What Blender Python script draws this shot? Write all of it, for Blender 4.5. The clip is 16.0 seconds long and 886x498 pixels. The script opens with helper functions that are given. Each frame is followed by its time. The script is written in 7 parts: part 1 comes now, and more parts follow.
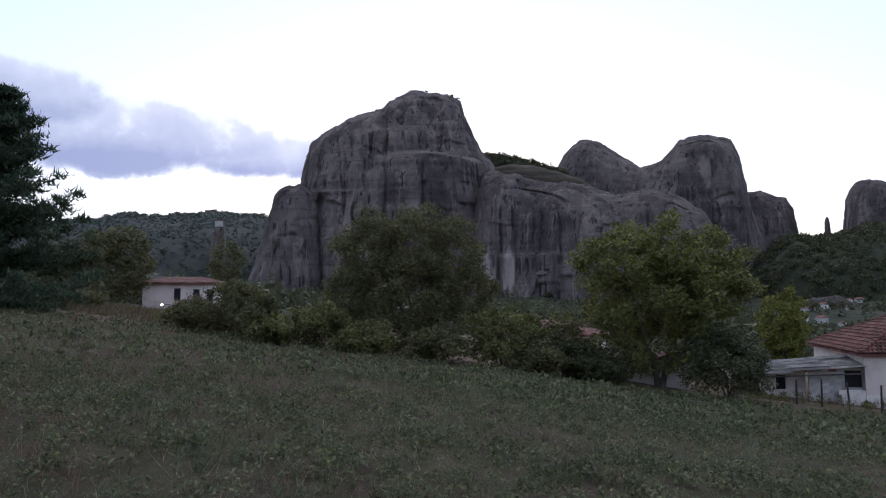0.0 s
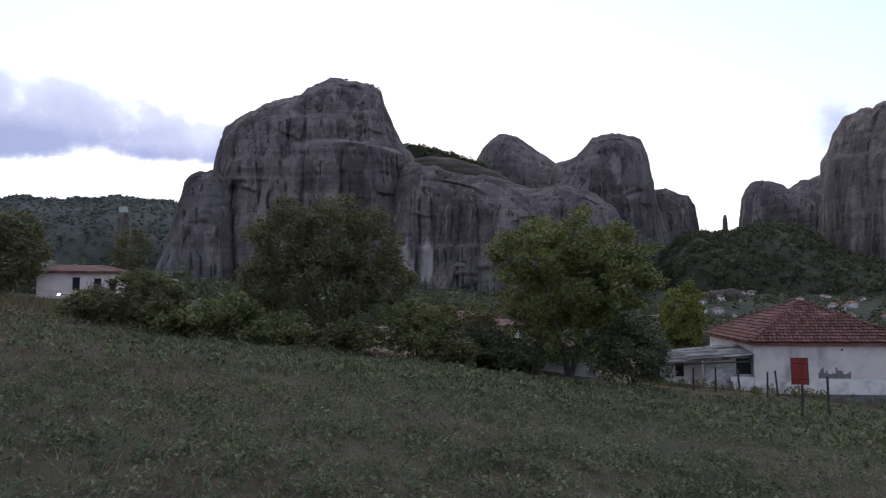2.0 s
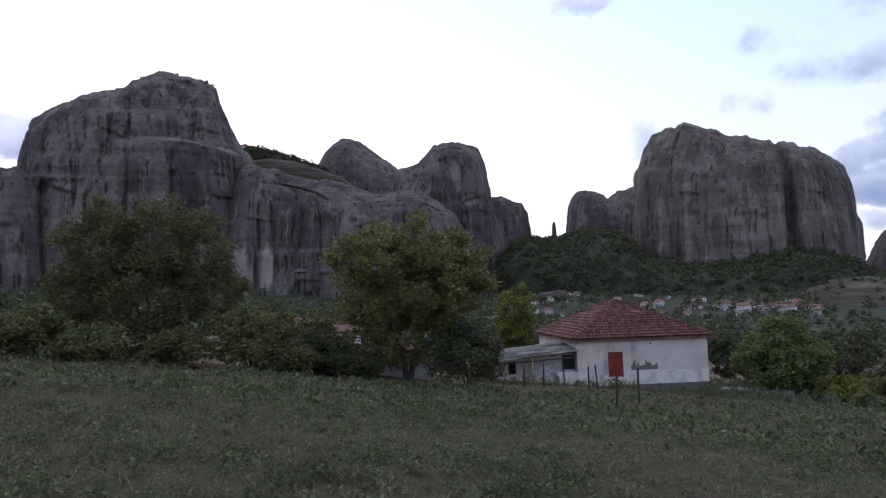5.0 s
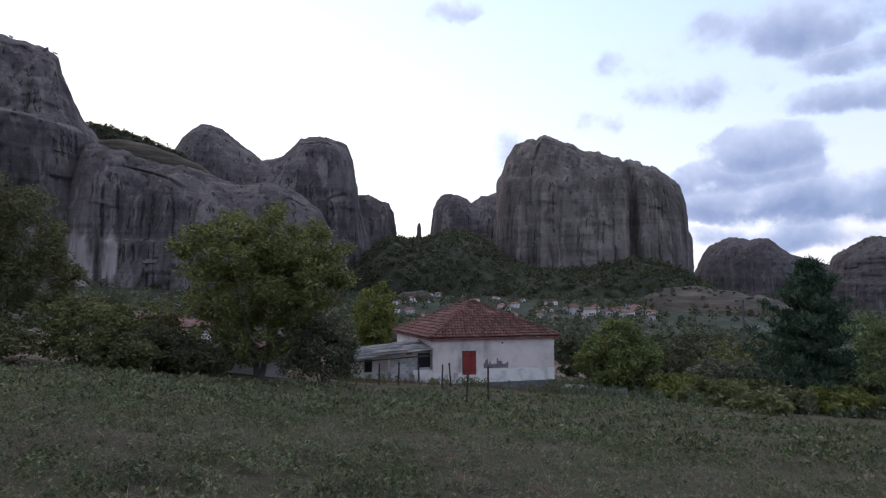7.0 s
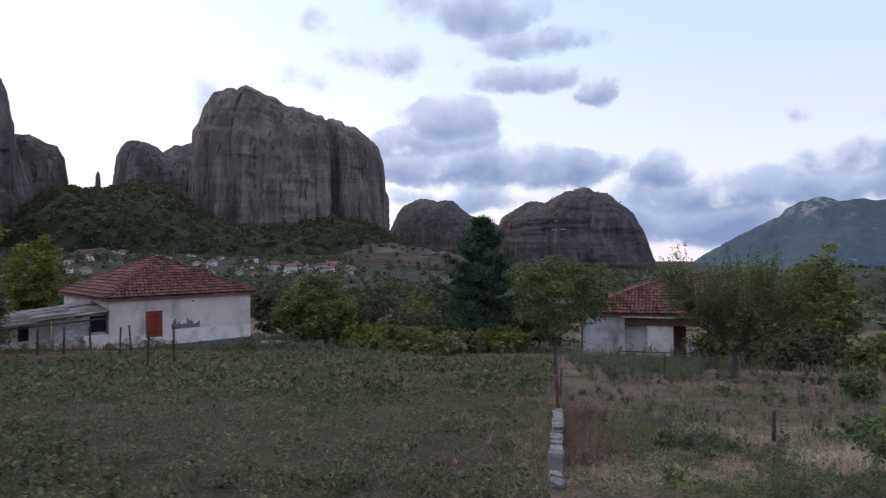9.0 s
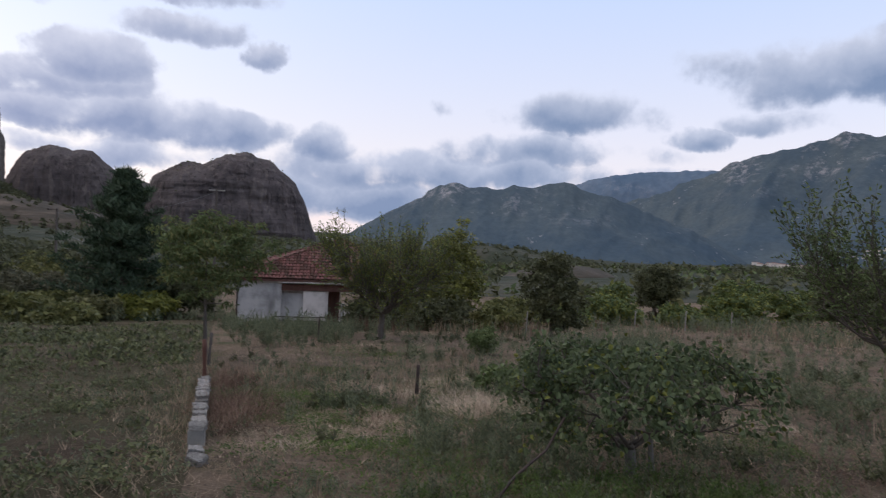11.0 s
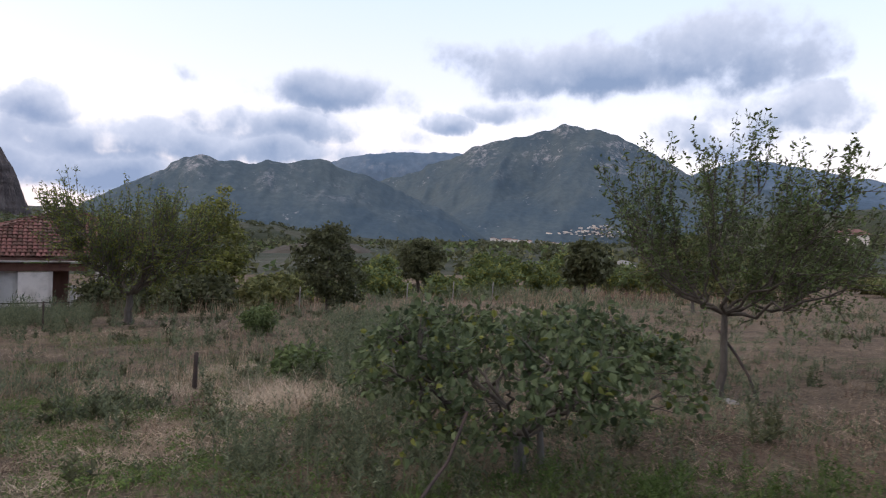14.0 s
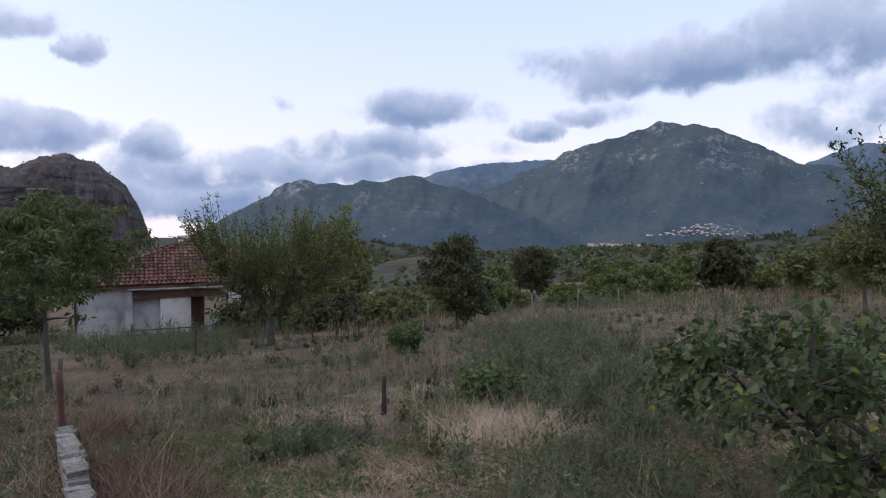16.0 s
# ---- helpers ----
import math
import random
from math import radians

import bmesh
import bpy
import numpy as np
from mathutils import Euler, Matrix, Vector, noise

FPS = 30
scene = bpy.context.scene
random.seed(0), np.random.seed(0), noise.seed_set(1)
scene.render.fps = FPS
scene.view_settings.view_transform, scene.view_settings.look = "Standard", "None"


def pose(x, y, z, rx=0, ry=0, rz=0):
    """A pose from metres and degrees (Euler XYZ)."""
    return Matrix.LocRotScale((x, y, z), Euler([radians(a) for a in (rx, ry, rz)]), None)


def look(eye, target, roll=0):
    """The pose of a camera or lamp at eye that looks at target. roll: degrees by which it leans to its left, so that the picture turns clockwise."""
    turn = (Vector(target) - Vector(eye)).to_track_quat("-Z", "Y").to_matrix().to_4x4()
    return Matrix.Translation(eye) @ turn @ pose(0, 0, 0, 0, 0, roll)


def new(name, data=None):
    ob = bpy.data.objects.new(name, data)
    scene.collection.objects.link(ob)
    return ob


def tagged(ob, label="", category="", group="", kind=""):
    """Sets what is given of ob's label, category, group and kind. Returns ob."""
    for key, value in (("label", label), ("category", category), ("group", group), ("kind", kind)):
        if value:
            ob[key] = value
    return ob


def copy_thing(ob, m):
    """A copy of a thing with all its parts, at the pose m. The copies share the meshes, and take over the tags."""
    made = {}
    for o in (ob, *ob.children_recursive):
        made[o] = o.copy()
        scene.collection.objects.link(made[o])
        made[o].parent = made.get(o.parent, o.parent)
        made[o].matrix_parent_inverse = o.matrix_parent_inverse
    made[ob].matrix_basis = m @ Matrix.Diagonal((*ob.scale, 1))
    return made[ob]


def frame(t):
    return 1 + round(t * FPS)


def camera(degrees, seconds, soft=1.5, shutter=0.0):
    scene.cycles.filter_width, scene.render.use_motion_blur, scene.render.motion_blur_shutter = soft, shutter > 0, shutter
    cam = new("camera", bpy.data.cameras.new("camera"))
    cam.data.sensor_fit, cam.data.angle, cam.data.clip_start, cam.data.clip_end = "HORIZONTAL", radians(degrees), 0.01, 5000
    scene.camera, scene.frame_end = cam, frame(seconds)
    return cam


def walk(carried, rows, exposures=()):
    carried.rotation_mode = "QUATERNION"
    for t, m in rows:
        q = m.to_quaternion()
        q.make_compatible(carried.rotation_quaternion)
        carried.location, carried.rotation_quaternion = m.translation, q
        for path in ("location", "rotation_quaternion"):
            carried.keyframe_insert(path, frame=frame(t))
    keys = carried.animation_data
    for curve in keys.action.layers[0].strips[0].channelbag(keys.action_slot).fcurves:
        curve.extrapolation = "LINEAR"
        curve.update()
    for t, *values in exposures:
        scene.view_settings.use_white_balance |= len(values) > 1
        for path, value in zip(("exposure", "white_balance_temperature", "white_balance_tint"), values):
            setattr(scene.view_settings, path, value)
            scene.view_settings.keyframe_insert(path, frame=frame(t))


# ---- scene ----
cam = camera(68.7, 16.0, soft=1.1, shutter=0.35)
PATH = [
    (0, (0.185, -0.481, 2.609), (0.17, 1.511, 2.787), -0.7),
    (0.5, (0.138, -0.515, 2.588), (0.169, 1.477, 2.76), -0.5),
    (1, (0.205, -0.504, 2.637), (0.288, 1.487, 2.802), -0.3),
    (1.5, (0.214, -0.503, 2.618), (0.371, 1.485, 2.775), -0.4),
    (2, (0.232, -0.54, 2.623), (0.467, 1.441, 2.771), -0.5),
    (2.5, (0.253, -0.552, 2.62), (0.58, 1.415, 2.766), -0.4),
    (3, (0.219, -0.594, 2.621), (0.64, 1.355, 2.768), -0.4),
    (5.5, (0.601, -0.33, 2.583), (1.399, 1.497, 2.737), -1.5),
    (6, (0.65, -0.38, 2.565), (1.558, 1.395, 2.717), -0.6),
    (6.5, (0.712, -0.353, 2.541), (1.698, 1.381, 2.694), 0.5),
    (7, (0.81, -0.305, 2.5), (1.882, 1.377, 2.645), -0.2),
    (7.5, (0.897, -0.277, 2.463), (2.052, 1.354, 2.538), -0.5),
    (8, (1.088, -0.234, 2.416), (2.442, 1.238, 2.459), -1.2),
    (8.5, (1.154, -0.155, 2.408), (2.745, 1.057, 2.428), -0.3),
    (9, (1.35, -0.122, 2.325), (3.052, 0.927, 2.333), -0.5),
    (9.5, (1.501, -0.108, 2.295), (3.282, 0.803, 2.295), 1.1),
    (10, (1.516, -0.118, 2.3), (3.407, 0.533, 2.291), 2.6),
    (10.2, (1.643, -0.06, 2.256), (3.583, 0.426, 2.251), 2.7),
    (12.3, (2.804, 0.287, 1.851), (4.79, 0.124, 1.681), 3.6),
    (12.5, (2.964, 0.341, 1.82), (4.947, 0.15, 1.639), 3.5),
    (13, (3.346, 0.451, 1.811), (5.317, 0.194, 1.597), 3.7),
    (13.5, (3.663, 0.609, 1.768), (5.541, -0.071, 1.674), 3.9),
    (14, (4.059, 0.727, 1.668), (5.944, 0.068, 1.57), 3.4),
    (14.5, (4.392, 0.93, 1.622), (6.316, 0.397, 1.508), 2.3),
    (15, (4.9, 1.25, 1.5), (6.83, 0.725, 1.51), 1.35),
    (15.5, (5.215, 1.602, 1.473), (7.178, 1.218, 1.448), 0.7),
    (16, (5.409, 1.821, 1.516), (7.373, 1.446, 1.443), -0.1),
]
EXPOSURES = [(0, 0.1, 6050, 10), (3, 0.17, 6100, 10), (6, 0.15, 6050, 10), (8, 0.21, 6150, 10), (10, 0.16, 6550, 10), (12.5, 0.07, 7000, 10), (13, 0.12, 7000, 10), (13.5, 0.26, 7050, 10), (14, 0.44, 7000, 10), (14.5, 0.54, 6950, 10), (15, 0.42, 6850, 10), (16, 0.26, 6500, 10)]
walk(cam, [(t, look(eye, target, roll)) for t, eye, target, roll in PATH], EXPOSURES)

# ---- world and light ----
CLOUDS = [  # bearing, elevation, half width, half height in degrees, thickness
    (-27, 13.6, 13, 3.0, 1.5), (-35, 16.0, 6.5, 2.6, 1.5), (-16, 12.6, 8, 2.2, 1.4),
    (59, 11.2, 4.8, 2.3, 1.1), (47, 14.5, 2.4, 1.4, .6), (37, 12.8, 2.6, 2.2, .6), (58, 7.4, 8, 2.1, 1.2),
    (66, 6.9, 7.5, 2.2, 1.2), (54, 16.5, 5.5, 1.8, .7), (61, 20.5, 7, 2.8, .8), (65, 14.6, 5, 1.4, .8), (57, 9.4, 7, 1.5, 1.0), (33, 24.2, 3.1, 0.9, .5),
    (72, 13.4, 2.5, 1.1, 1.0), (77, 6.2, 3.6, 1.7, 1.1), (92, 5.0, 12, 1.9, 1.0), (80, 2.6, 11, 2.4, 1.15),
    (99, 10.0, 6.9, 2.4, 1.1), (109, 8.3, 3.3, 1.1, .9), (121, 12.8, 12, 2.8, 1.2), (131, 14.0, 9, 4.0, 1.2),
    (130, 7.3, 5, 1.9, .9), (84, 4.6, 12, 2.2, 1.1), (97, 6.8, 10, 1.5, .95), (104, 5.0, 8, 1.0, .7), (62, 4.5, 10, 1.4, .8), (115, 9.5, 5, 1.2, .7), (136, 9.5, 6, 2.2, 1.0), (50, 19, 4, 1.6, .5), (67, 17.5, 6, 1.3, .7), (44, 10.5, 2, 1.4, .5), (87, 10.3, 1.3, 0.8, .5), (110, 13.4, 4, 1.7, .8), (75, 22, 8, 1.5, .4)]


def build_world():
    w = bpy.data.worlds.new("world")
    w.use_nodes = True
    scene.world = w
    nt = w.node_tree
    nt.nodes.clear()
    N, L = nt.nodes.new, nt.links.new

    def put(sock, v):
        if isinstance(v, bpy.types.NodeSocket):
            L(v, sock)
        else:
            sock.default_value = v

    def m(op, a, b=0.0, c=0.0, clamp=False):
        n = N("ShaderNodeMath")
        n.operation, n.use_clamp = op, clamp
        for i, v in enumerate((a, b, c)):
            put(n.inputs[i], v)
        return n.outputs[0]

    def mix(f, a, b):
        n = N("ShaderNodeMix")
        n.data_type = "RGBA"
        put(n.inputs[0], f), put(n.inputs[6], a), put(n.inputs[7], b)
        return n.outputs[2]

    co = N("ShaderNodeTexCoord").outputs["Generated"]
    sep = N("ShaderNodeSeparateXYZ")
    L(co, sep.inputs[0])
    x, y, z = sep.outputs
    el = m("ARCSINE", m("MINIMUM", m("MAXIMUM", z, -1.0), 1.0))
    az = m("ARCTAN2", x, y)
    warp = N("ShaderNodeTexNoise")
    warp.inputs["Scale"].default_value, warp.inputs["Detail"].default_value = 11.0, 6.0
    warp.inputs["Roughness"].default_value = 0.54
    L(co, warp.inputs["Vector"])
    big = N("ShaderNodeTexNoise")
    big.inputs["Scale"].default_value, big.inputs["Detail"].default_value = 4.0, 3.0
    L(co, big.inputs["Vector"])
    wob = m("SUBTRACT", warp.outputs[0], 0.5)
    bend = N("ShaderNodeTexNoise")
    bend.inputs["Scale"].default_value, bend.inputs["Detail"].default_value, bend.inputs["Roughness"].default_value = 9.0, 5.0, 0.6
    L(co, bend.inputs["Vector"])
    bs = N("ShaderNodeSeparateColor")
    L(bend.outputs[1], bs.inputs[0])
    az = m("ADD", az, m("MULTIPLY", m("SUBTRACT", bs.outputs[0], 0.5), 0.13))
    el = m("ADD", el, m("MULTIPLY", m("SUBTRACT", bs.outputs[1], 0.5), 0.06))
    wob2 = m("SUBTRACT", big.outputs[0], 0.5)
    total = None
    low = None
    for ca, ce, ha, he, k in CLOUDS:
        da = m("DIVIDE", m("SUBTRACT", az, radians(ca)), radians(ha * 1.15))
        de = m("DIVIDE", m("SUBTRACT", el, radians(ce)), radians(he * 1.2))
        flat = m("MULTIPLY", m("MINIMUM", de, 0.0), -0.45)
        r2 = m("ADD", m("MULTIPLY", da, da), m("MULTIPLY", de, m("ADD", de, m("MULTIPLY", flat, -1.0))))
        dens = m("MULTIPLY", m("SUBTRACT", 1.0, r2), k, clamp=True)
        total = dens if total is None else m("MAXIMUM", total, dens)
        under = m("MULTIPLY", dens, m("SUBTRACT", 0.45, m("MULTIPLY", de, 0.55)))
        low = under if low is None else m("MAXIMUM", low, under)
    inside = m("MULTIPLY", total, 3.0, clamp=True)
    dens = m("ADD", total, m("ADD", m("MULTIPLY", m("MULTIPLY", wob, 2.7), inside), m("MULTIPLY", m("MULTIPLY", wob2, 0.9), inside)))
    cover = N("ShaderNodeMapRange")
    cover.interpolation_type = "SMOOTHSTEP"
    cover.inputs[1].default_value, cover.inputs[2].default_value = 0.04, 0.78
    L(dens, cover.inputs[0])
    # clear sky: a bright glow where the sun went down, paler blue away from it
    glow = N("ShaderNodeVectorMath")
    glow.operation = "DOT_PRODUCT"
    L(co, glow.inputs[0])
    glow.inputs[1].default_value = Vector((0.02, 1.0, 0.12)).normalized()
    g = m("POWER", m("MULTIPLY_ADD", glow.outputs["Value"], 0.5, 0.5), 4.8)
    up = m("POWER", m("MAXIMUM", m("MULTIPLY", z, 2.3), 0.0, clamp=True), 0.8)
    side = mix(up, (0.86, 0.785, 0.875, 1), (0.44, 0.61, 0.98, 1))
    west = mix(up, (1.22, 1.16, 1.15, 1), (0.95, 1.05, 1.28, 1))
    clear = mix(g, side, west)
    high = m("MULTIPLY", m("SUBTRACT", z, 0.5), 2.5, clamp=True)
    clear = mix(high, clear, (0.66, 0.64, 0.68, 1))
    sky = N("ShaderNodeTexSky")
    sky.sky_type, sky.sun_disc = "NISHITA", False
    sky.sun_elevation, sky.sun_rotation = radians(SUN_EL), radians(SUN_AZ)
    clear = mix(0.06, clear, sky.outputs[0])
    # clouds: grey-blue undersides, rims as bright as the sky behind
    tone = mix(g, (0.2, 0.28, 0.46, 1), (0.46, 0.48, 0.71, 1))
    rim = mix(g, (0.60, 0.66, 0.84, 1), (0.9, 0.9, 1.02, 1))
    body = m("ADD", m("MULTIPLY", low, 1.35), m("ADD", m("MULTIPLY", wob, 1.3), 0.12), clamp=True)
    cloud = mix(body, rim, tone)
    out = mix(cover.outputs[0], clear, cloud)
    ground = m("LESS_THAN", z, -0.12)
    out = mix(ground, out, (0.05, 0.055, 0.045, 1))
    bg = N("ShaderNodeBackground")
    L(out, bg.inputs[0])
    bg.inputs[1].default_value = SKY
    L(bg.outputs[0], N("ShaderNodeOutputWorld").inputs[0])


SUN_AZ, SUN_EL, SKY = 0.0, 3.0, 1.0
build_world()
sun = new("sun", bpy.data.lights.new("sun", "SUN"))
sun.data.energy, sun.data.angle, sun.data.color = 0.5, radians(40), (1.0, 0.9, 0.92)
sun.matrix_world = look((0, 0, 50), (0, -50, 0))


# ---- materials ----
def material(name, colours, scale=1.0, detail=6, rough=0.9, bump=0.0, stretch=(1, 1, 1), bump_scale=None, spread=0.0, streak=None, spec=0.25, translucent=0.0, island=False):
    """colours: from dark to light, mixed by a noise of that scale (1/m); spread: how much each piece differs."""
    mt = bpy.data.materials.new(name)
    mt.use_nodes = True
    nt = mt.node_tree
    N, L = nt.nodes.new, nt.links.new
    bsdf = nt.nodes["Principled BSDF"]
    bsdf.inputs["Roughness"].default_value = rough
    bsdf.inputs["Specular IOR Level"].default_value = spec
    tc = N("ShaderNodeTexCoord").outputs["Object"]
    mp = N("ShaderNodeMapping")
    mp.inputs["Scale"].default_value = stretch
    L(tc, mp.inputs[0])
    no = N("ShaderNodeTexNoise")
    no.inputs["Scale"].default_value, no.inputs["Detail"].default_value = scale, detail
    no.inputs["Roughness"].default_value = 0.62
    L(mp.outputs[0], no.inputs["Vector"])
    ramp = N("ShaderNodeValToRGB")
    e = ramp.color_ramp.elements
    k = len(colours)
    e[0].position, e[0].color = 0.3, (*colours[0], 1)
    e[1].position, e[1].color = 0.7, (*colours[-1], 1)
    for i in range(1, k - 1):
        q = e.new(0.3 + 0.4 * i / (k - 1))
        q.color = (*colours[i], 1)
    L(no.outputs[0], ramp.inputs[0])
    col = ramp.outputs[0]
    if streak:
        sc, st, dark, lo, hi = streak
        mp2 = N("ShaderNodeMapping")
        mp2.inputs["Scale"].default_value = st
        L(tc, mp2.inputs[0])
        n2 = N("ShaderNodeTexNoise")
        n2.inputs["Scale"].default_value, n2.inputs["Detail"].default_value = sc, 8
        L(mp2.outputs[0], n2.inputs["Vector"])
        mr = N("ShaderNodeMapRange")
        mr.inputs[1].default_value, mr.inputs[2].default_value = lo, hi
        L(n2.outputs[0], mr.inputs[0])
        mx = N("ShaderNodeMix")
        mx.data_type = "RGBA"
        L(mr.outputs[0], mx.inputs[0])
        L(col, mx.inputs[6])
        mx.inputs[7].default_value = (*dark, 1)
        col = mx.outputs[2]
    if spread:
        if island:
            rnd = N("ShaderNodeNewGeometry").outputs["Random Per Island"]
        else:
            rnd = N("ShaderNodeObjectInfo").outputs["Random"]
        hs = N("ShaderNodeHueSaturation")
        mr = N("ShaderNodeMapRange")
        mr.inputs[3].default_value, mr.inputs[4].default_value = 1 - spread, 1 + spread
        L(rnd, mr.inputs[0])
        L(mr.outputs[0], hs.inputs["Value"])
        mh = N("ShaderNodeMapRange")
        mh.inputs[3].default_value, mh.inputs[4].default_value = 0.5 + spread * 0.03, 0.5 - spread * 0.02
        L(rnd, mh.inputs[0])
        L(mh.outputs[0], hs.inputs["Hue"])
        L(col, hs.inputs["Color"])
        col = hs.outputs[0]
    L(col, bsdf.inputs["Base Color"])
    if bump:
        bn = N("ShaderNodeTexNoise")
        bn.inputs["Scale"].default_value, bn.inputs["Detail"].default_value = bump_scale or scale * 4, 8
        L(mp.outputs[0], bn.inputs["Vector"])
        b = N("ShaderNodeBump")
        b.inputs["Distance"].default_value = bump
        b.inputs["Strength"].default_value = 0.8
        L(bn.outputs[0], b.inputs["Height"])
        L(b.outputs[0], bsdf.inputs["Normal"])
    if translucent:
        tr = N("ShaderNodeBsdfTranslucent")
        L(col, tr.inputs[0])
        ms = N("ShaderNodeMixShader")
        ms.inputs[0].default_value = translucent
        L(bsdf.outputs[0], ms.inputs[1])
        L(tr.outputs[0], ms.inputs[2])
        L(ms.outputs[0], nt.nodes["Material Output"].inputs[0])
    return mt


def leaf_mat(name, dark, light, spread=0.45):
    return material(name, (dark, light), scale=0.9, rough=0.6, spread=spread, island=True, translucent=0.3, spec=0.3)


def rock_mat(name, base, dark, pale, streaky=1.0, stains=(), fresh=0.9):
    """Conglomerate: mottled ground tone, dark water streaks down the face, thin beds, pale fresh breaks."""
    mt = bpy.data.materials.new(name)
    mt.use_nodes = True
    nt = mt.node_tree
    N, L = nt.nodes.new, nt.links.new
    bsdf = nt.nodes["Principled BSDF"]
    bsdf.inputs["Roughness"].default_value = 0.97
    bsdf.inputs["Specular IOR Level"].default_value = 0.1
    tc = N("ShaderNodeTexCoord").outputs["Object"]

    def noise_at(scale, stretch, detail=8, rough=0.6):
        mp = N("ShaderNodeMapping")
        mp.inputs["Scale"].default_value = stretch
        L(tc, mp.inputs[0])
        n = N("ShaderNodeTexNoise")
        n.inputs["Scale"].default_value, n.inputs["Detail"].default_value, n.inputs["Roughness"].default_value = scale, detail, rough
        L(mp.outputs[0], n.inputs["Vector"])
        return n.outputs[0]

    def ramp(v, lo, hi, a=0.0, b=1.0):
        r = N("ShaderNodeMapRange")
        r.inputs[1].default_value, r.inputs[2].default_value, r.inputs[3].default_value, r.inputs[4].default_value = lo, hi, a, b
        L(v, r.inputs[0])
        return r.outputs[0]

    def mixed(f, a, b):
        n = N("ShaderNodeMix")
        n.data_type = "RGBA"
        L(f, n.inputs[0])
        for k, v in ((6, a), (7, b)):
            if isinstance(v, tuple):
                n.inputs[k].default_value = (*v, 1)
            else:
                L(v, n.inputs[k])
        return n.outputs[2]
    mid = tuple(0.5 * (p + q) for p, q in zip(base, pale))
    deep = tuple(0.7 * d for d in dark)
    light = (1.12 * pale[0], 1.1 * pale[1], 1.04 * pale[2])
    col = mixed(ramp(noise_at(0.018, (1, 1, 0.8)), 0.38, 0.62), base, mid)
    col = mixed(ramp(noise_at(0.03, (1, 1, 0.35), 6, 0.65), 0.54, 0.68, 0, 0.7), col, pale)
    col = mixed(ramp(noise_at(0.013, (1, 1, 0.8), 6, 0.7), 0.46, 0.62, 0, 0.55), col, dark)
    col = mixed(ramp(noise_at(0.5, (0.03, 0.03, 1), 5, 0.65), 0.55, 0.6, 0, 0.26), col, dark)
    col = mixed(ramp(noise_at(0.16, (1, 1, 0.035), 5, 0.6), 0.56, 0.61, 0, 0.5), col, light)
    col = mixed(ramp(noise_at(0.075, (1, 1, 0.05), 6, 0.65), 0.5, 0.57, 0, 0.55 * streaky), col, dark)
    col = mixed(ramp(noise_at(0.3, (1, 1, 0.014), 3), 0.6, 0.63, 0, 0.85 * streaky), col, deep)
    col = mixed(ramp(noise_at(0.8, (1, 1, 0.4), 8, 0.7), 0.5, 0.7, 0, 0.35), col, dark)
    col = mixed(ramp(noise_at(0.55, (1, 1, 0.3), 7, 0.75), 0.56, 0.66, 0, 0.35), col, light)
    for x, y, z, wide, high in stains:
        mp = N("ShaderNodeMapping")
        mp.vector_type = "TEXTURE"
        mp.inputs["Location"].default_value, mp.inputs["Scale"].default_value = (x, y, z), (wide, 60, high)
        L(tc, mp.inputs[0])
        le = N("ShaderNodeVectorMath")
        le.operation = "LENGTH"
        L(mp.outputs[0], le.inputs[0])
        ad = N("ShaderNodeMath")
        ad.operation = "MULTIPLY_ADD"
        L(noise_at(0.25, (1, 1, 0.25), 5), ad.inputs[0])
        ad.inputs[1].default_value = 1.6
        L(le.outputs["Value"], ad.inputs[2])
        col = mixed(ramp(ad.outputs[0], 1.35, 1.75, fresh, 0.0), col, tuple(1.55 * p for p in pale))
    L(col, bsdf.inputs["Base Color"])
    b = N("ShaderNodeBump")
    b.inputs["Distance"].default_value, b.inputs["Strength"].default_value = 1.9, 1.0
    L(noise_at(0.3, (1, 1, 0.6), 10, 0.7), b.inputs["Height"])
    L(b.outputs[0], bsdf.inputs["Normal"])
    return mt


ROCK = rock_mat("conglomerate", (0.128, 0.106, 0.103), (0.036, 0.03, 0.031), (0.25, 0.212, 0.196), 0.9)
ROCK_STAIN = rock_mat("stained_conglomerate", (0.128, 0.106, 0.103), (0.036, 0.03, 0.031), (0.25, 0.212, 0.196), 0.9, ((22, 404, 20, 9, 26), (38, 398, 24, 5, 18), (163, 420, 25, 5, 25)))
ROCK_BANDED = rock_mat("banded_conglomerate", (0.128, 0.106, 0.103), (0.036, 0.03, 0.031), (0.25, 0.212, 0.196), 0.9, ((-18, 440, 108, 30, 2.2), (18, 438, 104, 12, 2), (-66, 433, 55, 4, 14)), 0.35)
ROCK_TOWER = rock_mat("tower_conglomerate", (0.128, 0.106, 0.103), (0.036, 0.03, 0.031), (0.25, 0.212, 0.196), 0.9, ((203, 520, 106, 5, 16), (212, 516, 84, 8, 8)), 0.4)
ROCK_DARK = rock_mat("dark_conglomerate", (0.098, 0.082, 0.082), (0.032, 0.027, 0.029), (0.18, 0.154, 0.147), 0.6)
ROCK_PALE = rock_mat("pale_conglomerate", (0.16, 0.134, 0.12), (0.05, 0.042, 0.04), (0.275, 0.235, 0.205), 0.9)
FOREST = material("hill_scrub", ((0.026, 0.032, 0.019), (0.042, 0.048, 0.029), (0.085, 0.076, 0.055)), scale=0.05, detail=10, rough=1.0, bump=3.0, bump_scale=0.12)


